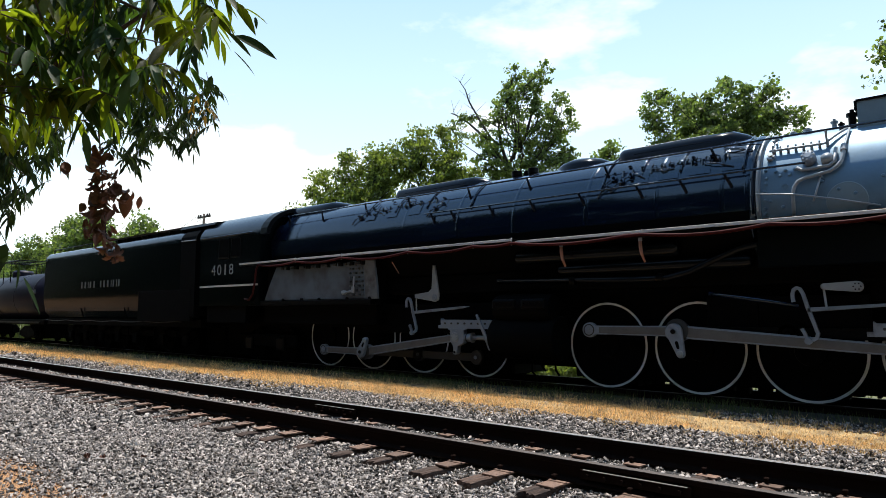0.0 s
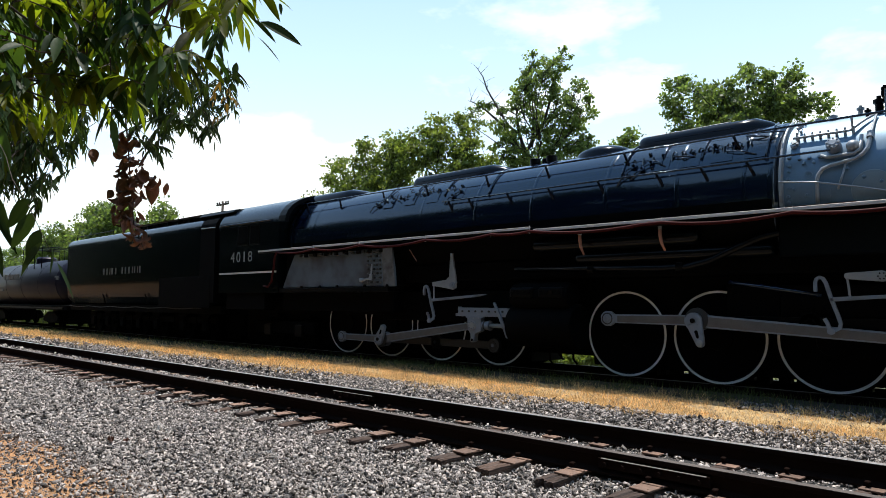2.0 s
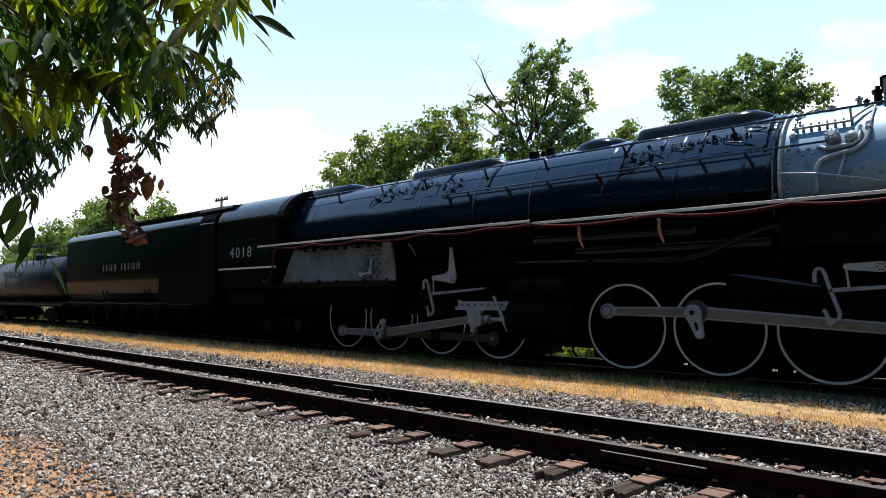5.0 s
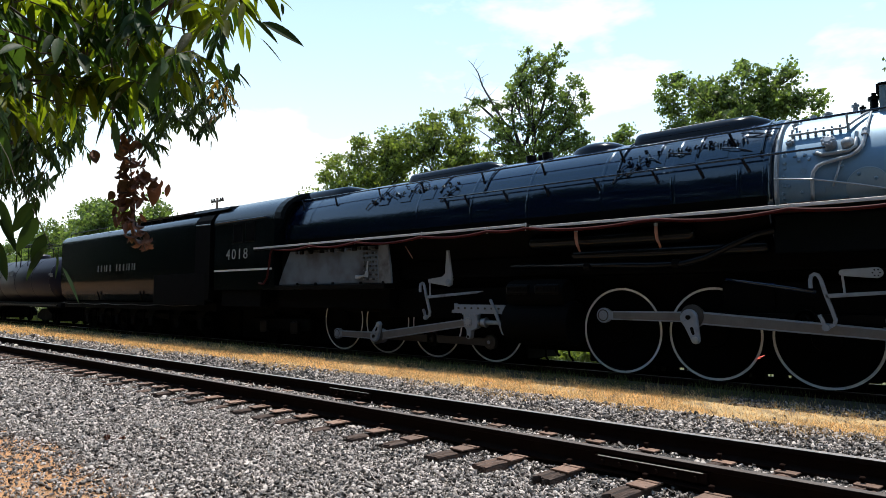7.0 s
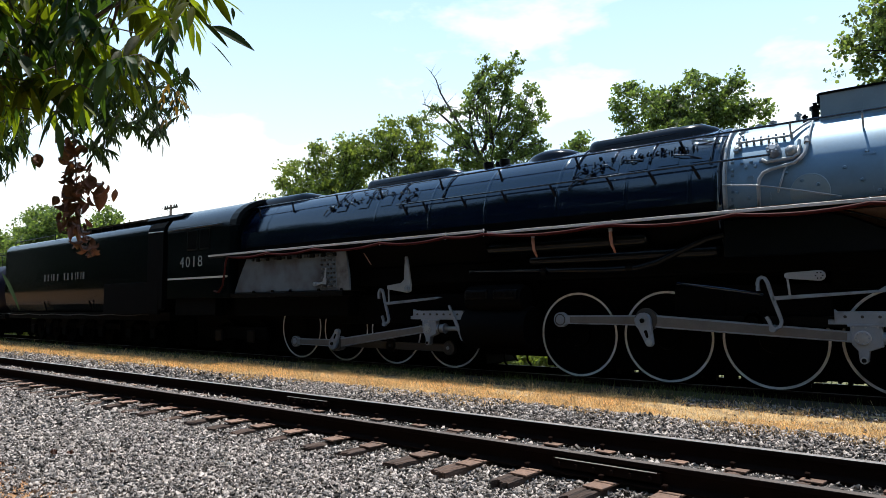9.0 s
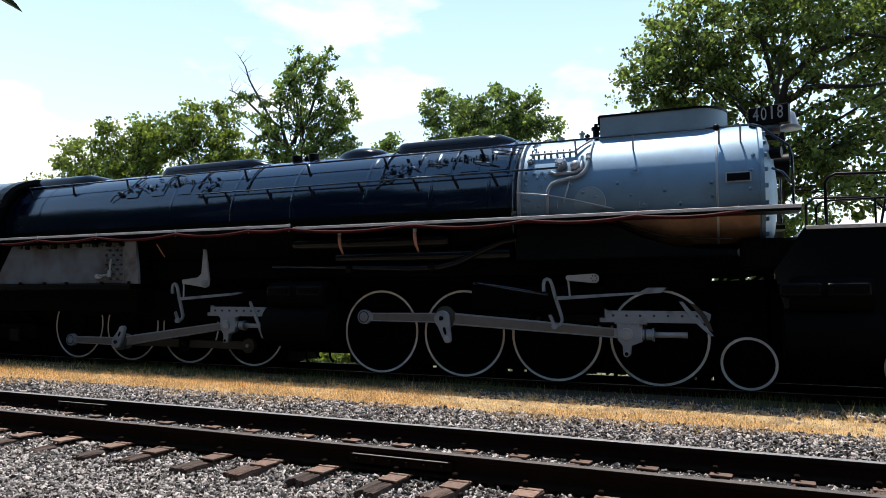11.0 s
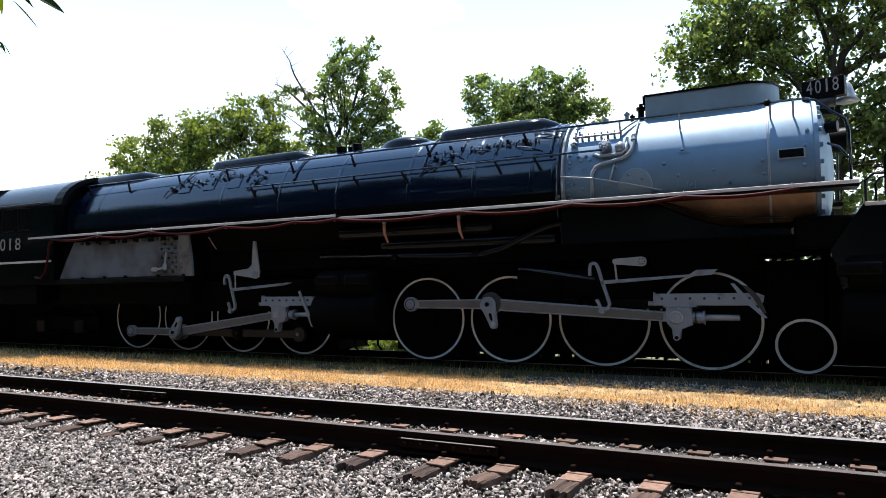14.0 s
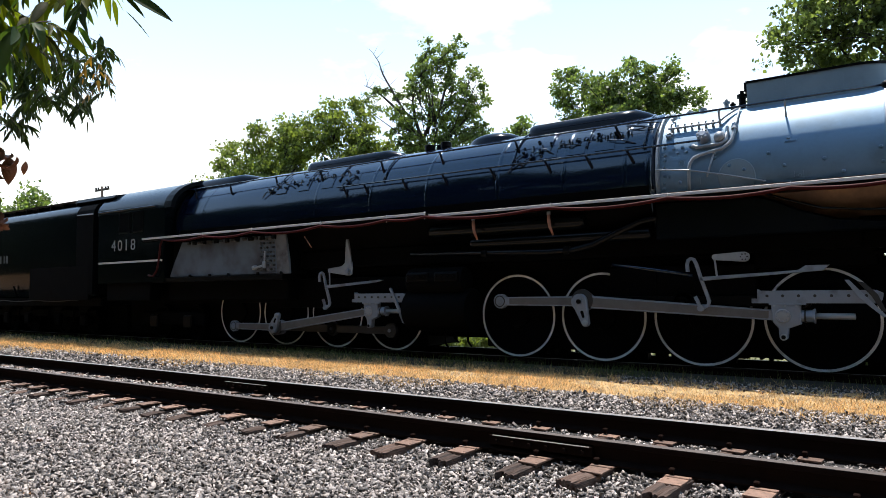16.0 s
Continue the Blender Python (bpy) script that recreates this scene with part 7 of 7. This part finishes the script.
    tube(wood, [near(-0.70, 0.28, 1.6), near(-0.66, 0.21, 1.5), near(-0.646, 0.173, 1.35), near(-0.617, 0.13, 1.3), near(-0.60, 0.098, 1.3), near(-0.574, 0.049, 1.3)], [0.0008, 0.0008, 0.0008, 0.0008, 0.0007, 0.0005], 6)
    tube(wood, [near(-0.68, 0.33, 2.1), near(-0.60, 0.3, 2.1), near(-0.52, 0.288, 2.05), near(-0.48, 0.29, 2.0)], [0.004, 0.003, 0.0025, 0.0018], 6)
    tube(wood, [near(-0.66, 0.335, 2.1), near(-0.56, 0.322, 2.1), near(-0.50, 0.316, 2.05), near(-0.486, 0.30, 2.0), near(-0.482, 0.265, 2.0), near(-0.477, 0.23, 2.0), near(-0.471, 0.17, 2.0), near(-0.463, 0.11, 2.0), near(-0.446, 0.07, 2.0)], [0.0042, 0.0036, 0.003, 0.0026, 0.0024, 0.0022, 0.002, 0.0018, 0.0014], 6)
    tagged(part("twig_work", wood, TWIG, tree, smooth=True), kind="stuff")
    # the dry spray: curled brown blades on a dead twig
    out = ([], [])
    spine = [(-0.486, 0.245, 9), (-0.476, 0.208, 26), (-0.468, 0.180, 26), (-0.463, 0.157, 20), (-0.476, 0.140, 10), (-0.476, 0.116, 10), (-0.464, 0.100, 10), (-0.453, 0.083, 8)]
    for (a0, b0, count), (a1, b1, _) in zip(spine, spine[1:] + [(-0.446, 0.074, 0)]):
        for k in range(count):
            t = rng.random()
            p = near(a0 + (a1 - a0) * t + rng.normal(0, 0.004 + 0.0004 * count), b0 + (b1 - b0) * t + 0.006, rng.uniform(1.96, 2.04))
            L = rng.uniform(0.028, 0.058)
            way = CAMERA_STAND.to_3x3() @ Vector((rng.normal(0, 0.45), rng.normal(0, 0.5), rng.normal(-1.0, 0.4)))
            leaflet(out, rng, p, way, L, L * rng.uniform(0.28, 0.45), rng.uniform(-3, 3), rng.uniform(0.0, 0.3), 9, rng.choice((-1, 1)) * rng.uniform(1.2, 3.6))
    for (a0, b0), (a1, b1), w in (((-0.436, 0.178), (-0.44, 0.14), 0.42), ((-0.476, 0.228), (-0.512, 0.212), 0.34), ((-0.497, 0.160), (-0.51, 0.146), 0.5), ((-0.476, 0.174), (-0.503, 0.156), 0.5), ((-0.497, 0.253), (-0.51, 0.240), 0.4),
                                  ((-0.493, 0.191), (-0.484, 0.184), 0.7), ((-0.532, 0.224), (-0.521, 0.195), 0.4), ((-0.467, 0.130), (-0.489, 0.101), 0.42), ((-0.47, 0.234), (-0.452, 0.218), 0.4), ((-0.455, 0.192), (-0.444, 0.164), 0.45)):
        p, q = near(a0, b0, 2.0), near(a1, b1, 2.0)
        L = (q - p).length * 1.25
        leaflet(out, rng, p, q - p, L, L * w, 1.2, 0.1, 9, 1.3)
    child_of(tagged(raw_mesh("dead_leaves", [tuple(v) for v in out[0]], out[1], LEAF_DEAD, smooth=True), "curled dry brown leaves"), tree)


make_near_tree()


# ---- loose ground cover ----
TIE_SPANS = sorted((o.matrix_basis.translation.x for o in bpy.data.objects if o.name.startswith("sleeper") and abs(o.matrix_basis.translation.y + 5.44) < 0.3))


def scatter_stones(rng, x0, x1, y0, y1, density, r0, r1):
    n = int((x1 - x0) * (y1 - y0) * density)
    x, y = rng.uniform(x0, x1, n), rng.uniform(y0, y1, n)
    ties = np.array(TIE_SPANS)
    gap = np.abs(x[:, None] - ties[None, :] - (y[:, None] + 5.44) * math.tan(radians(9.5))).min(1)
    keep = ~((gap < np.where(x < -2.5, 0.06, 0.115)) & (np.abs(y + 5.44) < np.where(x < -2.5, 1.4, 1.5)))
    keep |= (gap < 0.3) & (np.abs(y + 5.44) < 1.6) & (rng.random(n) < np.clip((1.0 - x) * 0.09, 0.02, 0.75))
    keep &= np.abs(np.abs(y + 5.44) - 0.7525) > 0.105
    # the ballast thins out over the dirt along a ragged edge
    edge = -10.22 + 0.16 * np.sin(1.3 * x) + 0.10 * np.sin(3.4 * x + 1) + rng.normal(0, 0.13, n)
    keep &= (y > edge) | (rng.random(n) < (0.16 if r0 > 0.006 else 1.0))
    x, y = x[keep], y[keep]
    n = len(x)
    knots = [(-40, -0.35), (-13, -0.44), (-9.5, -0.58), (-7.4, -0.635), (-6.7, -0.615), (-6.1, -0.535), (-4.7, -0.53), (-4.2, -0.515), (-3.4, -0.30), (-2.2, -0.11), (-1.6, -0.12), (-1.0, -0.14), (1.5, -0.22)]
    z = np.interp(y, [k[0] for k in knots], [k[1] for k in knots])
    z = z - 0.028 * (np.abs(y + 5.44) < 0.62) * (x > -4)
    corner = np.array([(a, b, c) for c in (-1, 1) for b in (-1, 1) for a in (-1, 1)], float) * 0.8
    faces = np.array([(4, 5, 7, 6), (0, 1, 5, 4), (2, 6, 7, 3), (0, 4, 6, 2), (1, 3, 7, 5)])
    faces = np.concatenate([faces[:, [0, 1, 2]], faces[:, [0, 2, 3]]])
    jitter = rng.uniform(0.45, 1.15, (n, 8, 1)) + rng.normal(0, 0.16, (n, 8, 3))
    r = rng.uniform(r0, r1, (n, 1, 1)) * rng.choice([0.7, 1.0, 1.0, 1.35], (n, 1, 1))
    v = corner[None] * jitter * np.stack([rng.uniform(0.95, 1.7, n), rng.uniform(0.7, 1.15, n), rng.uniform(0.4, 0.75, n)], 1)[:, None, :]
    q = rng.normal(0, 1, (n, 4)) * (1, 0.75, 0.75, 1.2)
    q /= np.linalg.norm(q, axis=1, keepdims=True)
    w, a, b, c = q.T
    rot = np.stack([1 - 2 * (b * b + c * c), 2 * (a * b - c * w), 2 * (a * c + b * w), 2 * (a * b + c * w), 1 - 2 * (a * a + c * c), 2 * (b * c - a * w), 2 * (a * c - b * w), 2 * (b * c + a * w), 1 - 2 * (a * a + b * b)], 1).reshape(n, 3, 3)
    v = np.einsum("nij,nkj->nki", rot, v) * r
    v += np.stack([x, y, z + rng.uniform(0.0, 0.025, n)], 1)[:, None, :]
    return v.reshape(-1, 3), (faces[None] + len(corner) * np.arange(n)[:, None, None]).reshape(-1, 3)


def make_gravel():
    rng = np.random.default_rng(3)
    vs, fs, at = [], [], 0
    for args in ((-6, 8.8, -11.9, -6.2, 960, 0.013, 0.0275), (-6, 13.5, -6.2, -4.3, 820, 0.014, 0.028), (-6, 13.5, -4.3, -3.15, 1350, 0.0145, 0.028), (-24, -6, -10.6, -3.15, 300, 0.021, 0.038), (8.8, 18, -11.0, -6.2, 110, 0.03, 0.045), (13.5, 18, -6.2, -3.15, 110, 0.03, 0.045), (-48, -24, -9.5, -3.2, 60, 0.04, 0.07),
                 (-8, 5, -11.6, -9.9, 480, 0.005, 0.012), (-6, 13, -3.1, -2.5, 14, 0.010, 0.022), (2.5, 13.5, -2.5, -2.0, 420, 0.010, 0.024)):
        v, f = scatter_stones(rng, *args)
        vs.append(v), fs.append(f + at)
        at += len(v)
    tagged(raw_mesh("gravel", np.concatenate(vs), np.concatenate(fs), STONE), "loose grey crushed stone ballast round the track", "gravel", kind="stuff")


make_gravel()


def blades(rng, x, y, z, h0, h1, width, lean):
    n = len(x)
    a = rng.uniform(0, 2 * math.pi, n)
    w = width * rng.uniform(0.6, 1.4, n)
    h = rng.uniform(h0, h1, n) * rng.choice([0.6, 1, 1, 1.5], n)
    ln, la = np.abs(rng.normal(0, lean, n)) * h, rng.uniform(0, 2 * math.pi, n)
    p = np.stack([x, y, z - 0.01], 1)
    s = np.stack([np.cos(a), np.sin(a), 0 * a], 1) * w[:, None]
    tip = p + np.stack([np.cos(la) * ln, np.sin(la) * ln, h], 1)
    v = np.stack([p - s, p + s, tip + 0.25 * s, tip - 0.25 * s], 1).reshape(-1, 3)
    return v, np.arange(4 * n).reshape(-1, 4)


def make_weeds():
    rng = np.random.default_rng(18)
    vs, fs, at = [], [], 0
    for x0, x1, y0, y1, dens, h0, h1, w, lean in ((-8, 13.5, -2.35, -0.95, 420, 0.04, 0.17, 0.0035, 0.45), (-46, -8, -2.35, -0.95, 110, 0.06, 0.18, 0.006, 0.4), (-48, 14, 1.6, 3.4, 130, 0.08, 0.3, 0.008, 0.4), (-90, -26, 2.2, 5.0, 30, 0.5, 1.3, 0.05, 0.3)):
        n = int((x1 - x0) * (y1 - y0) * dens)
        x, y = rng.uniform(x0, x1, n), rng.uniform(y0, y1, n)
        keep = np.sin(x * 2.3 + 3 * np.sin(0.7 * x)) + rng.normal(0, 0.7, n) > -0.3
        x, y = x[keep], y[keep]
        v, f = blades(rng, x, y, np.interp(y, [-3.4, -2.2, -1.6, -1.0, 1.5, 3.5, 5], [-0.30, -0.11, -0.12, -0.14, -0.22, -0.35, -0.345]), h0, h1, w, lean)
        vs.append(v), fs.append(f + at)
        at += len(v)
    tagged(raw_mesh("weeds", np.concatenate(vs), np.concatenate(fs), WEED), "tall green-brown weeds along the track, shade put into their colour", "weeds", kind="stuff")


make_weeds()


def make_litter(at, size, mat, label, seed):
    """A crumpled scrap lying on the stones."""
    rnd = random.Random(seed)
    x, y = at
    z = float(np.interp(y, [-10, -7.3, -6.1, -4.7, -4.2, -3.4], [-0.57, -0.585, -0.535, -0.53, -0.515, -0.26])) + 0.045
    bm = B()
    n = 5
    rows = [[bm.verts.new((x + size * (i / n - 0.5) + rnd.uniform(-0.1, 0.1) * size, y + 0.7 * size * (j / n - 0.5) + rnd.uniform(-0.1, 0.1) * size, z + abs(rnd.gauss(0, 0.3)) * size)) for i in range(n + 1)] for j in range(n + 1)]
    for a, b in zip(rows, rows[1:]):
        for k in range(n):
            if rnd.random() > 0.12:
                bm.faces.new((a[k], a[k + 1], b[k + 1], b[k]))
    bmesh.ops.solidify(bm, geom=bm.faces[:], thickness=0.003)
    tagged(part("litter", bm, mat), label, "litter", group="litter on the gravel")


for k, (at, size) in enumerate((((-8.2, -7.15), 0.16), ((-3.76, -8.65), 0.11), ((-3.45, -8.6), 0.08), ((-1.19, -8.31), 0.09), ((-1.0, -8.36), 0.06), ((-16.1, -3.75), 0.16))):
    make_litter(at, size * 1.3, WHITE_EDGE, "crumpled scrap of white paper on the gravel", 60 + k)
for k, at in enumerate(((-3.43, -9.45), (-3.3, -9.3), (-3.6, -9.4), (-2.9, -8.9))):
    make_litter(at, 0.09, LEAF_DEAD, "curled dry brown leaf on the gravel", 80 + k)


def make_grass():
    rng = np.random.default_rng(8)
    vs, fs, at = [], [], 0
    ys = [-4.2, -3.4, -2.2, -1.6, -1.0, 1.5]
    zs = [-0.515, -0.30, -0.11, -0.12, -0.14, -0.22]
    for x0, x1, y0, y1, dens, h0, h1, w, lean in ((-7, 13.5, -3.7, -1.5, 3400, 0.025, 0.075, 0.0035, 0.9), (-20, -7, -3.7, -1.5, 1700, 0.03, 0.09, 0.006, 0.8), (-46, -20, -3.7, -1.5, 700, 0.04, 0.10, 0.011, 0.7), (-46, 13.5, -2.6, -1.6, 40, 0.10, 0.2, 0.003, 0.25)):
        n = int((x1 - x0) * (y1 - y0) * dens)
        x, y = rng.uniform(x0, x1, n), rng.uniform(y0, y1, n)
        edge = -3.38 + 0.12 * np.sin(x * 0.9) + 0.1 * np.sin(x * 2.7 + 1) + rng.normal(0, 0.07, n)
        patch = np.sin(x * 1.7 + np.sin(y * 3)) * np.sin(y * 4.1 + 0.6 * x) + rng.normal(0, 0.5, n)
        # Dry grass thinned where the train's shade falls, so the strip reads dark.
        shade = rng.random(n) < np.where(y > -2.3 + 0.12 * np.sin(x * 1.9) + 0.08 * np.sin(x * 5.3), 0.10, 1.0)
        bare = (x > 2.0) & (y > -2.75 + 0.2 * np.sin(x * 1.3 + 0.5)) & (rng.random(n) < 0.75)
        keep = (y > edge) & (patch > -0.8) & shade & ~bare
        x, y = x[keep], y[keep]
        v, f = blades(rng, x, y, np.interp(y, ys, zs), h0, h1, w, lean)
        vs.append(v), fs.append(f + at)
        at += len(v)
    # taller bleached tufts along the shade
    tufts = 330
    cx, cy = rng.uniform(-30, 13.5, tufts), rng.normal(-2.32, 0.16, tufts)
    size = rng.uniform(0.3, 1.0, tufts)
    x = np.repeat(cx, 34) + rng.normal(0, 0.035, tufts * 34)
    y = np.repeat(cy, 34) + rng.normal(0, 0.03, tufts * 34)
    v, f = blades(rng, x, y, np.interp(y, ys, zs), 0.04, 0.15, 0.0028, 0.6)
    grow = np.repeat(np.repeat(size, 34), 4)
    low = np.repeat(np.interp(y, ys, zs), 4) - 0.01
    v[:, 2] = low + (v[:, 2] - low) * grow
    vs.append(v), fs.append(f + at)
    tagged(raw_mesh("dry_grass", np.concatenate(vs), np.concatenate(fs), DRY_GRASS), "dry golden summer grass along the locomotive's track", "grass", kind="stuff")


make_grass()


# ---- a passing butterfly ----
def make_butterfly():
    fly = thing("butterfly", (0, 0, 0), "small orange-red butterfly in flight before the wheels", "butterfly")
    part("body", tube(B(), [(0.02, 0, 0), (0.008, 0, 0.001), (-0.02, 0, -0.002)], [0.0025, 0.0035, 0.0015], 6), BLACK_MATT, fly, smooth=True)
    wings = []
    for side in (-1, 1):
        bm = B()
        outline = [(0.010, 0.002), (0.030, 0.020), (0.032, 0.034), (0.018, 0.040), (0.004, 0.030), (-0.010, 0.034), (-0.024, 0.024), (-0.022, 0.012), (-0.008, 0.002)]
        top = [bm.verts.new((x, side * y, 0.0006)) for x, y in outline]
        low = [bm.verts.new((x, side * y, -0.0006)) for x, y in outline]
        bm.faces.new(top), bm.faces.new(low[::-1])
        for k in range(len(top)):
            j = (k + 1) % len(top)
            bm.faces.new((top[k], low[k], low[j], top[j]))
        bmesh.ops.recalc_face_normals(bm, faces=bm.faces[:])
        wings.append((side, part("wing", bm, ORANGE, fly, "orange-red wing")))
    return fly, wings


butterfly, butterfly_wings = make_butterfly()


def motions():
    way = [(0.0, (4.5, -12.6, 6.2)), (6.2, (4.3, -11.5, 5.4)), (6.5, (3.6, -9.4, 3.0)), (6.8, (3.75, -8.0, 1.25)), (6.9, (4.23, -7.81, 1.12)), (7.0, (4.74, -7.63, 1.01)), (7.1, (5.17, -7.53, 0.87)),
           (7.2, (5.73, -7.45, 0.71)), (7.35, (7.0, -7.6, 0.5)), (7.6, (9.5, -9.5, 0.6)), (8.2, (11.5, -14.5, 1.0)), (16.0, (11.0, -16.0, 1.2))]
    walk(butterfly, [(t, pose(*p, 20, -15, -20)) for t, p in way])
    for side, wing in butterfly_wings:
        rows = [(0.0, pose(0, 0, 0, side * 40, 0, 0))]
        t = 6.6
        k = 0
        while t < 7.5:
            rows.append((t, pose(0, 0, 0, side * (62 if k % 2 else 5), 0, 0)))
            t += 0.1
            k += 1
        rows.append((16.0, pose(0, 0, 0, side * 40, 0, 0)))
        walk(wing, rows)


motions()
